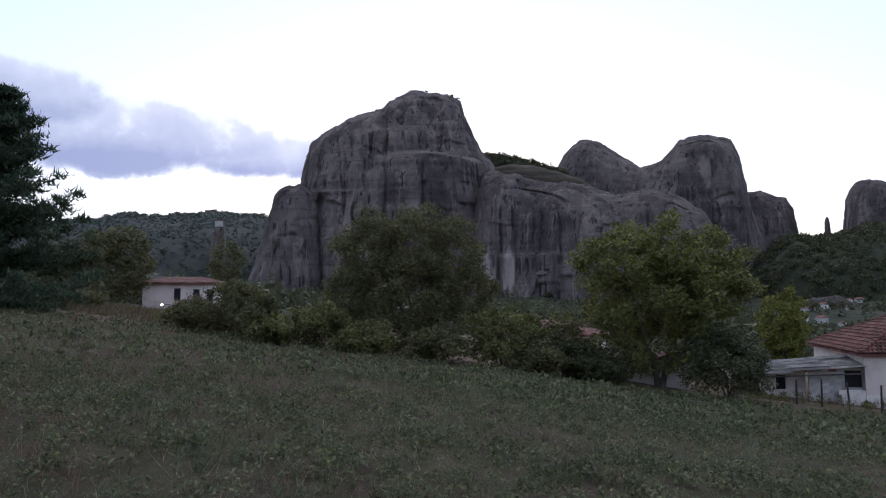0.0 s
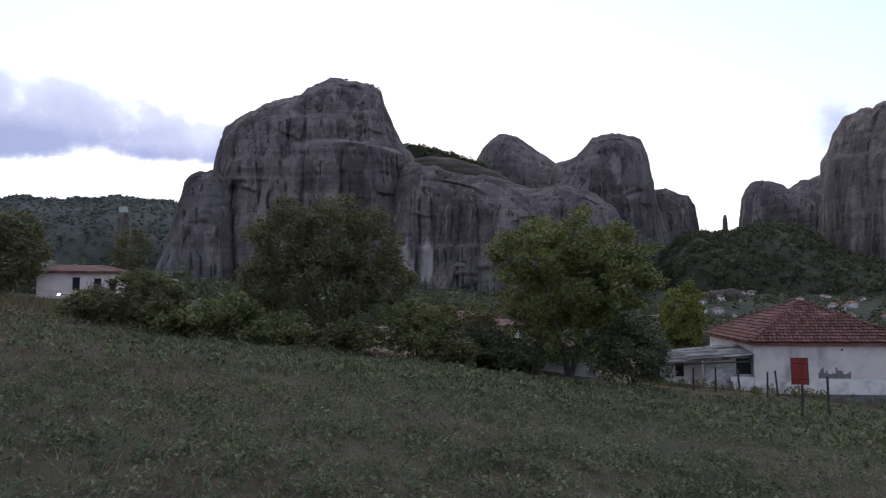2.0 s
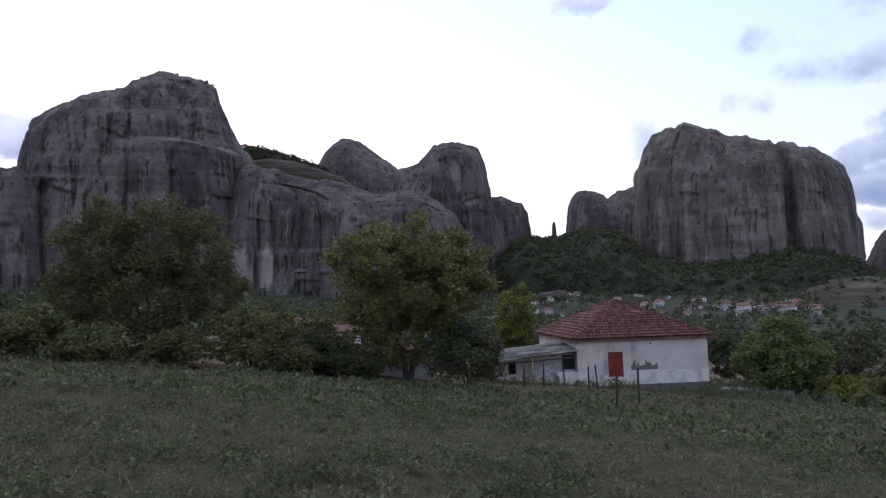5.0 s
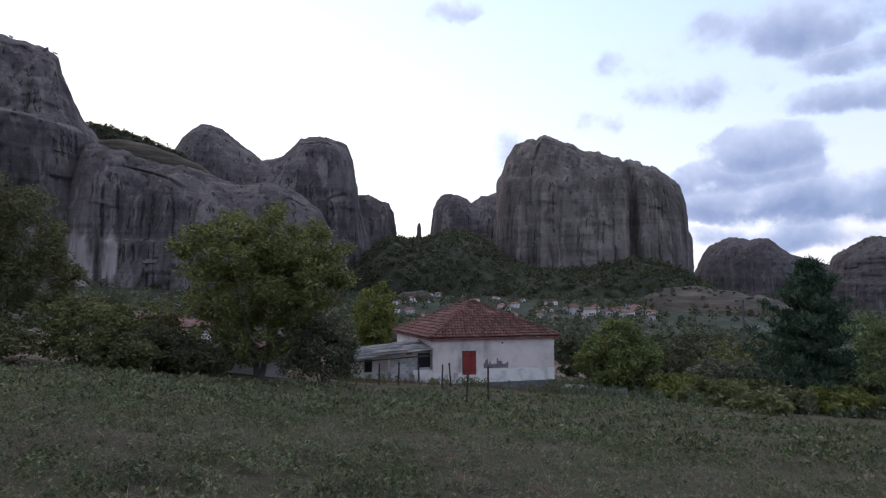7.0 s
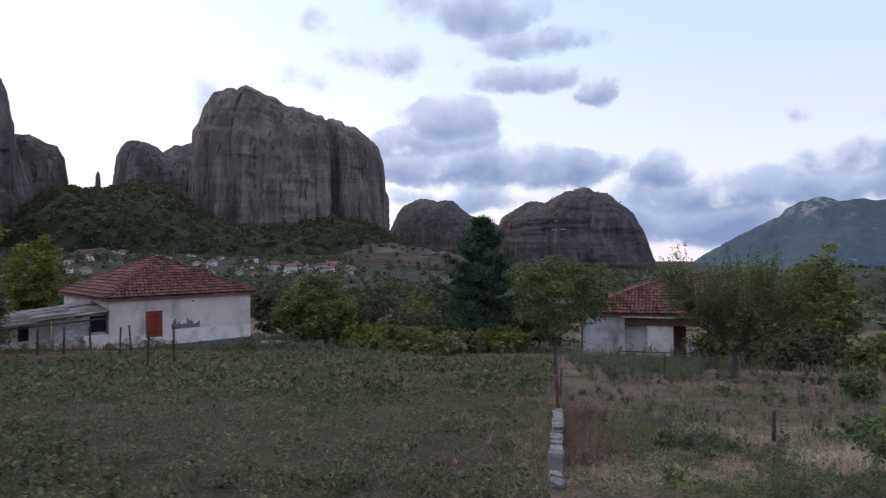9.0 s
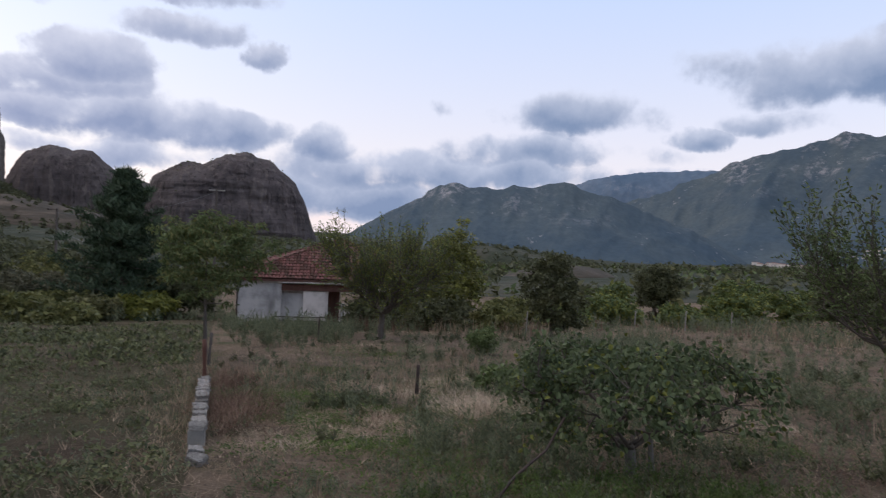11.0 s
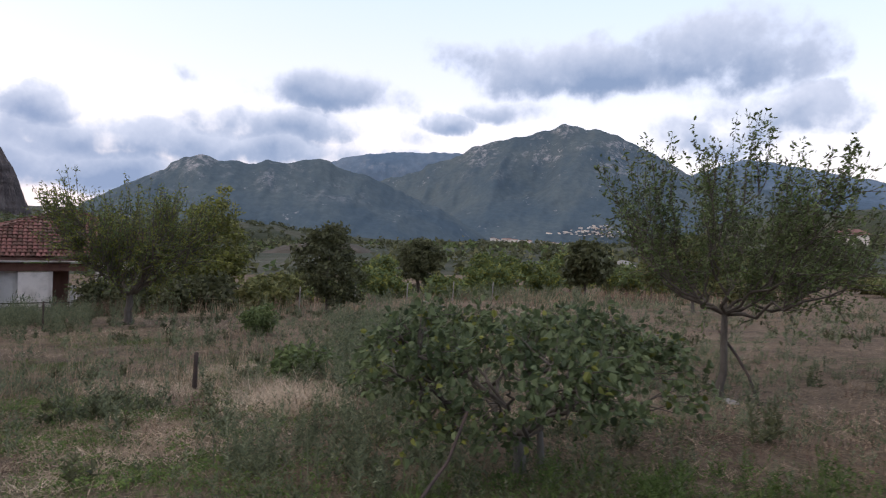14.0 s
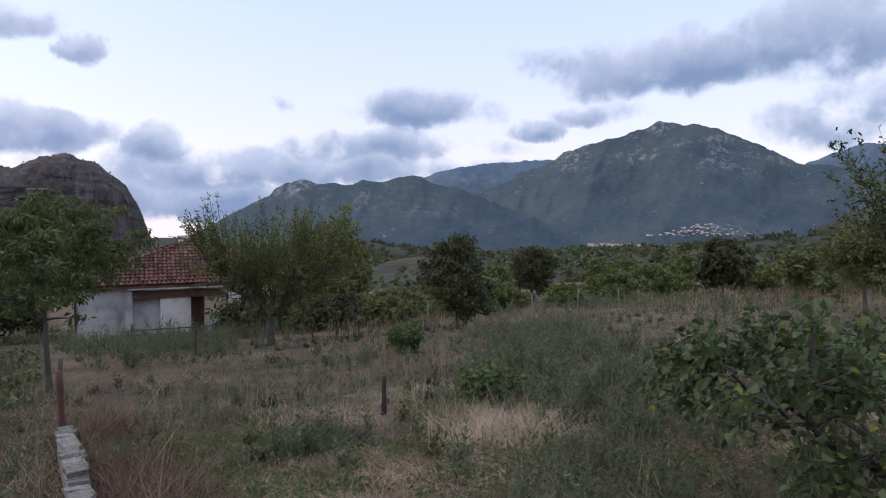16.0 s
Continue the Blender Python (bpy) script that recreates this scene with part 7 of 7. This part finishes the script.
blades("field_litter", 6000, (-6, 14, -4, 13), DRY, "straw litter on the crop soil", 0.04, 8, dens=lambda x, y: (border(x, y) > 0) * np.clip(0.4 + patch(x, y, 1.5, 85), 0, 1), seed=23, lean=1.8, width=0.003, spread=0.12)
blades("field_straw", 6000, (-26, 34, 3, 34), DRY, "dry brown stalks between the crop", 0.16, 6, dens=field_d, seed=12, width=0.004, lean=0.8)
blades("brown_weeds", 9500, (-28, 6, 3, 36), RUST, "reddish brown dry weeds on the upper field", 0.22, 7, dens=left_d, seed=13, width=0.006, lean=0.45)
blades("dry_grass", 9000, (4.5, 15, -9, 6), DRY, "short dry straw-coloured grass", 0.06, 9, dens=dry_d, seed=16, lean=1.4, width=0.003, spread=0.1)
blades("dry_grass", 6500, (5, 46, -34, 18), DRY, "short dry straw-coloured grass", 0.09, 7, dens=dry_d, seed=5, lean=1.1, spread=0.12)
blades("straw_litter", 10000, (4.2, 22, -13, 8), DRY, "flattened straw on bare soil", 0.035, 12, dens=lambda x, y: (border(x, y) < 0.4) * np.clip(0.7 - 0.8 * patch(x, y, 2.2, 65), 0.15, 1), seed=6, lean=2.4, width=0.0028, spread=0.16)
spires("rough_weeds", 3200, (4.5, 16, -10, 7), WEED, "grey-green weeds in rough grass", 0.26, 4, 14, 0.055, rough_d, seed=17)
spires("rough_weeds", 3800, (14, 45, -34, 16), WEED, "grey-green weeds in rough grass", 0.36, 4, 7, 0.118, rough_d, seed=7)
blades("lush_grass", 15000, (4.5, 26, -14, 8), LUSH, "fresh green grass patches", 0.09, 10, dens=lush_d, seed=8, width=0.003, lean=0.8)
rosettes("lush_clover", 5200, (5.0, 14, -4, 5), LUSH, "low clover in green patches", 0.028, 0.09, 0.07, 12, lush_d, seed=28, aspect=0.75)
spires("long_grass", 900, (5.2, 11.5, -4.6, 0.8), LUSH, "long feathery green growth under the fig bush", 0.3, 5, 18, 0.06, lambda x, y: np.clip(1.3 - np.hypot((x - 7.0) / 1.5, (y + 1.5) / 1.9), 0, 1), seed=14, lean=0.25)
blades("dry_grass", 2600, (3, 24, 1, 10), DRY, "dry straw-coloured grass along the crop", 0.16, 9, dens=lambda x, y: (border(x, y) > -0.1) * np.clip(1.1 - border(x, y) / 2.6 + 0.8 * patch(x, y, 1.5, 78), 0, 1), seed=92, lean=0.7, width=0.004, spread=0.1)
blades("brown_brush", 1100, (9.6, 16, 2.2, 6.0), RUST, "tangled reddish brown dead brush beside the stone wall", 0.28, 26, dens=lambda x, y: (np.abs(border(x, y) + 0.5) < 0.42) * np.clip(0.6 + 1.4 * patch(x, y, 0.9, 66), 0, 1), seed=9, spread=0.15, lean=0.9, width=0.004)
blades("pale_stalks", 150, (9.5, 18, 2.4, 7.2), DRY, "pale dead stalks along the stone wall", 0.36, 9, dens=lambda x, y: (np.abs(border(x, y) + 0.1) < 0.7) * 1.0, seed=91, spread=0.1, lean=0.4, width=0.004)
spires("tall_weeds", 2600, (12, 30, -9, 8.5), WEED, "tall feathery grey-green weeds", 0.8, 6, 20, 0.11, lambda x, y: 0.75 * spots(TALL, x, y) * (border(x, y) < -0.5) * (1 - 0.8 * spots(STRAWY, x, y)), seed=10)
spires("single_weeds", 420, (8.5, 34, -14, 10), WEED, "single upright feathery weeds", 0.55, 4, 24, 0.09, lambda x, y: (border(x, y) < -0.7) * 0.8, seed=41)
spires("tall_weeds", 900, (24, 38, 2, 14), WEED, "feathery grey-green weeds before the porch house", 0.75, 5, 16, 0.12, lambda x, y: (border(x, y) < -0.5) * np.clip(0.2 + 1.6 * patch(x, y, 2.5, 87) + 0.5 * (x > 30), 0, 1), seed=44)
cover("tall_weeds", 1500, (28, 46, -22, 10), WEED, "tall green weeds before the bushes", 0.14, 0.12, 0.85, 24, dens=lambda x, y: np.clip(0.2 + 1.4 * patch(x, y, 4, 63), 0.03, 1), seed=42, aspect=0.25, up=1.3)
blades("dead_stalks", 1300, (30, 48, -30, 8), DRY, "tall dead stalks before the bushes", 0.7, 9, dens=lambda x, y: np.clip(0.1 + 1.5 * patch(x, y, 4, 75), 0, 1), seed=43, lean=0.15, spread=0.2, width=0.012)
spires("tall_weeds", 800, (6.6, 16, -5, 2.4), WEED, "tall feathery grey-green weeds", 0.55, 6, 30, 0.07, tall_d, seed=11, lean=0.2)
blades("weed_stems", 450, (7.5, 30, -8, 8), WEED, "thin upright weed stems", 0.6, 8, dens=tall_d, seed=31, width=0.006, lean=0.15, spread=0.07)
blades("straw_heap", 260, (11.6, 13.6, -1.0, 0.5), STRAW, "heap of pale cut straw", 0.22, 40, dens=lambda x, y: np.clip(1.3 - np.hypot((x - 12.7) / 0.9, (y + 0.25) / 0.6), 0, 1), seed=32, lean=1.1, spread=0.16, width=0.005)
blades("straw_mat", 1500, (9.3, 13, 0.2, 2.6), DRY, "flattened pale straw on bare soil", 0.07, 12, dens=lambda x, y: np.clip(1.25 - np.hypot((x - 10.9) / 1.3, (y - 1.3) / 0.8), 0, 1) * (1 - spots(LAWN, x, y)), seed=33, lean=2.2, spread=0.14, width=0.004)
blades("dead_stalks", 240, (12.5, 22, -3, 5), DRY, "upright dead stalks", 0.45, 10, dens=lambda x, y: (border(x, y) < -0.6) * np.clip(0.2 + 1.5 * patch(x, y, 2.4, 74), 0, 1), seed=34, lean=0.25, spread=0.1, width=0.006)
cover("tall_weeds", 260, (15, 36, 17, 35), WEED, "weeds along the foot of the white house", 0.12, 0.12, 0.5, 50, dens=lambda x, y: (np.abs((y - 33.6) + 0.268 * (x - 22.2)) < 0.6) * 1.0 + 0.06, seed=15, aspect=0.3, up=1.0)

blades("brown_weeds", 1700, (33, 50, -34, 7), RUST, "tall brown dead grass before the bushes", 0.75, 12, dens=lambda x, y: np.clip(0.25 + 1.5 * patch(x, y, 3.5, 76), 0, 1), seed=45, lean=0.3, spread=0.3, width=0.016)
blades("straw_tufts", 200, (6, 34, -26, 11), DRY, "tall dry grass tufts", 0.26, 40, dens=lambda x, y: (border(x, y) < -0.5) * np.clip(0.4 + 1.4 * patch(x, y, 4, 71), 0, 1), seed=18, lean=0.5, spread=0.1, width=0.005)
spires("weed_clumps", 800, (6, 34, -24, 12), DARKG, "dark green weed clumps in dry grass", 0.34, 7, 14, 0.09, lambda x, y: (border(x, y) < -0.3) * np.clip(0.3 + 1.4 * patch(x, y, 3, 72), 0.05, 1), seed=19, lean=0.3, aspect=0.3)
blades("brown_weeds", 800, (10, 36, -22, 12), RUST, "reddish dead weeds in rough grass", 0.2, 16, dens=lambda x, y: (border(x, y) < -0.3) * np.clip(1.6 * patch(x, y, 4, 73), 0, 1), seed=20, lean=0.4, spread=0.1)

# ---- woods on the slopes ----
def woods(name, n, sample, label, size=1.3, per=46, r0=2.8, seed=1, mat=WOODS, lift=0.9):
    r = np.random.default_rng(seed)
    p = sample(r, n)
    k = np.repeat(np.arange(len(p)), per)
    s = r.uniform(0.6, 1.35, len(p))
    d = unit(r.normal(size=(len(k), 3)))
    c = p[k] + d * (r.uniform(0.5, 1, (len(k), 1))) * r0 * s[k][:, None] * [1, 1, 1.1]
    c[:, 2] += r0 * s[k] * lift
    return tagged(new(name, leaf_mesh(name, c, size, mat, r, 0.8, 0.0, tri=True)), label, "woods", kind="stuff")


def on_mesh(names, up=-2.0, low=-99.0):
    def sample(r, n):
        out = []
        for nm in names:
            me = bpy.data.objects[nm].data
            m = len(me.polygons)
            c = np.zeros(m * 3)
            a = np.zeros(m)
            nn = np.zeros(m * 3)
            me.polygons.foreach_get("center", c)
            me.polygons.foreach_get("area", a)
            me.polygons.foreach_get("normal", nn)
            c, nn = c.reshape(-1, 3), nn.reshape(-1, 3)
            a = a * (np.hypot(c[:, 0], c[:, 1]) < 1000) * (nn[:, 2] > up) * (c[:, 2] > low)
            k = r.choice(m, n // len(names), p=a / a.sum())
            out.append(c[k] + r.normal(size=(len(k), 3)) * [1.5, 1.5, 0])
        return np.concatenate(out)
    return sample


def on_land(b0, b1, r0, r1):
    def sample(r, n):
        b, q = np.radians(r.uniform(b0, b1, n)), np.sqrt(r.uniform(r0 ** 2, r1 ** 2, n))
        q = np.where((np.abs(np.degrees(b) - 98.5) < 5.5) & (q > 105) & (q < 185), q + 130, q)  # the bare mound stands clear
        x, y = q * np.sin(b), q * np.cos(b)
        return np.stack([x, y, land_z(x, y)], 1)
    return sample


woods("hillside_woods", 4200, on_mesh(["forest_slope"]), "dense dark green woods under the cliffs", seed=1, r0=2.3, per=26, size=1.3, lift=0.6)
woods("hilltop_scrub", 1100, on_mesh(["wooded_saddle"], low=90), "dark scrub on the saddle", seed=2, r0=1.9, per=26)
woods("ledge_scrub", 230, on_mesh(["rock_loaf", "rock_massif", "rock_shoulder"], up=0.75, low=10), "small bushes on the rock tops and ledges", seed=8, r0=0.8, per=20, size=0.7, lift=0.2)
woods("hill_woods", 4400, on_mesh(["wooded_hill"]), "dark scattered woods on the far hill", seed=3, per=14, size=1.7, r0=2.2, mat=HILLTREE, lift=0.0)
woods("valley_trees", 640, on_land(-36, 27, 95, 240), "trees between the field and the cliffs", seed=4, per=36, size=1.0, r0=2.4, mat=[WOODS])
woods("valley_trees", 300, on_land(26, 62, 84, 150), "trees between the field and the village", seed=24, per=36, size=0.87, r0=1.9, mat=[WOODS])
woods("village_scrub", 300, on_land(26, 56, 150, 260), "low scrub below the village", seed=25, per=30, size=0.7, r0=1.2, mat=[WOODS], lift=0.3)
woods("village_trees", 420, on_land(-20, 60, 280, 450), "trees among the village houses", seed=6, per=46, size=1.0, r0=2.4)
woods("bare_hill_scrub", 230, on_mesh(["bare_hill"]), "dark scrub on the bare hill", seed=7, r0=1.1, size=0.9, per=30, lift=0.3)
woods("hill_scrub", 420, on_mesh(["scrub_hill", "wooded_rise"], up=0.1), "dark trees on low hills", seed=21, per=40, size=0.7, r0=1.5, lift=0.3)
woods("valley_trees", 520, on_land(60, 138, 72, 420), "trees and scrub beyond the rough grass", seed=5, per=32, size=0.7, r0=1.3, mat=[WOODS])
woods("valley_scrub", 1100, on_land(60, 140, 68, 520), "light green scrub beyond the rough grass", seed=15, per=18, size=0.9, r0=1.5, mat=FRESH, lift=0.3)
woods("valley_scrub", 1300, on_land(60, 140, 75, 520), "dull olive scrub beyond the rough grass", seed=18, per=18, size=0.9, r0=1.4, mat=OLIVE, lift=0.3)
woods("dark_scrub", 2600, on_land(60, 142, 78, 620), "dull green scrub beyond the rough grass", seed=16, per=18, size=1.0, r0=1.7, lift=0.4)

blades("edge_weeds", 3500, (-50, -13, 31, 62), RUST, "brown weeds along the upper field edge", 0.4, 7, dens=lambda x, y: (y > 31 + 0.45 * np.maximum(-x - 6, 0)) * 1.0, seed=51, width=0.02, spread=0.3, lean=0.4)
blades("edge_weeds", 3500, (-50, -13, 31, 62), OLIVE, "green weeds along the upper field edge", 0.45, 7, dens=lambda x, y: (y > 31 + 0.45 * np.maximum(-x - 6, 0)) * 1.0, seed=52, width=0.02, spread=0.3, lean=0.4)
cover("edge_weeds", 500, (28, 44, 12, 40), WEED, "weeds beside the white house", 0.16, 0.2, 0.6, 40, dens=lambda x, y: (x + y > 55) * 1.0, seed=53, aspect=0.35, up=0.9)
rosettes("low_weeds", 5000, (4.2, 11, -7, 4.5), CROP, "small dull weeds on bare soil", 0.03, 0.06, 0.06, 9, lambda x, y: (border(x, y) < 0.9) * np.clip(0.3 + patch(x, y, 1.1, 81), 0, 1), seed=61)
blades("low_brown_weeds", 2600, (4.6, 12, -7, 4.5), RUST, "short brown dead weeds on bare soil", 0.13, 10, dens=lambda x, y: (border(x, y) < 0.5) * np.clip(0.4 + 1.2 * patch(x, y, 1.4, 82), 0, 1), seed=62, width=0.003, spread=0.08, lean=0.6)
blades("house_brush", 700, (13, 31, 26, 35), RUST, "dry brown brush before the white house", 0.5, 12, dens=lambda x, y: (np.abs((y - 33.0) + 0.268 * (x - 22.2)) < 0.8) * np.clip(0.5 + patch(x, y, 2, 83), 0, 1), seed=63, width=0.012, spread=0.2, lean=0.4)
cover("house_weeds", 500, (13, 32, 24, 35), GREEN, "green weeds before the white house", 0.11, 0.16, 0.45, 40, dens=lambda x, y: (np.abs((y - 32.4) + 0.268 * (x - 22.2)) < 1.2) * np.clip(0.5 + patch(x, y, 2, 84), 0, 1), seed=64, aspect=0.45, up=0.7)
blades("lawn_patches", 26000, (5, 24, -5, 5.2), LUSH, "short bright green grass patches", 0.075, 8, dens=lambda x, y: (border(x, y) < 0) * spots(LAWN, x, y) * np.clip(1.3 - np.hypot(x - 6, y) / 16, 0.3, 1), seed=93, width=0.0035, lean=0.6, spread=0.06)
blades("straw_beds", 26000, (7, 17, -5, 3.6), STRAW, "thick bed of flattened pale straw", 0.035, 9, dens=lambda x, y: (border(x, y) < -0.2) * spots(STRAWY, x, y), seed=94, width=0.0035, lean=2.2, spread=0.1)
blades("straw_mats", 5200, (8, 18, -7, 5), STRAW, "pale flattened straw in patches", 0.05, 10, dens=lambda x, y: (border(x, y) < -0.2) * spots(STRAWY, x, y), seed=71, lean=1.9, width=0.004, spread=0.13)
blades("straw_mats", 5000, (17, 36, -17, 9), STRAW, "pale flattened straw in patches", 0.07, 7, dens=lambda x, y: (border(x, y) < -0.2) * spots(STRAWY, x, y), seed=72, lean=1.6, width=0.009, spread=0.18)

blades("dry_grass", 2600, (-10, 5, -12, 4), DRY, "short dry straw-coloured grass", 0.08, 8, dens=dry_d, seed=82, lean=1.2, width=0.004, spread=0.1)
rosettes("low_weeds", 1500, (-10, 5, -12, 4), WEED, "small dull weeds on bare soil", 0.03, 0.06, 0.07, 9, rough_d, seed=83)
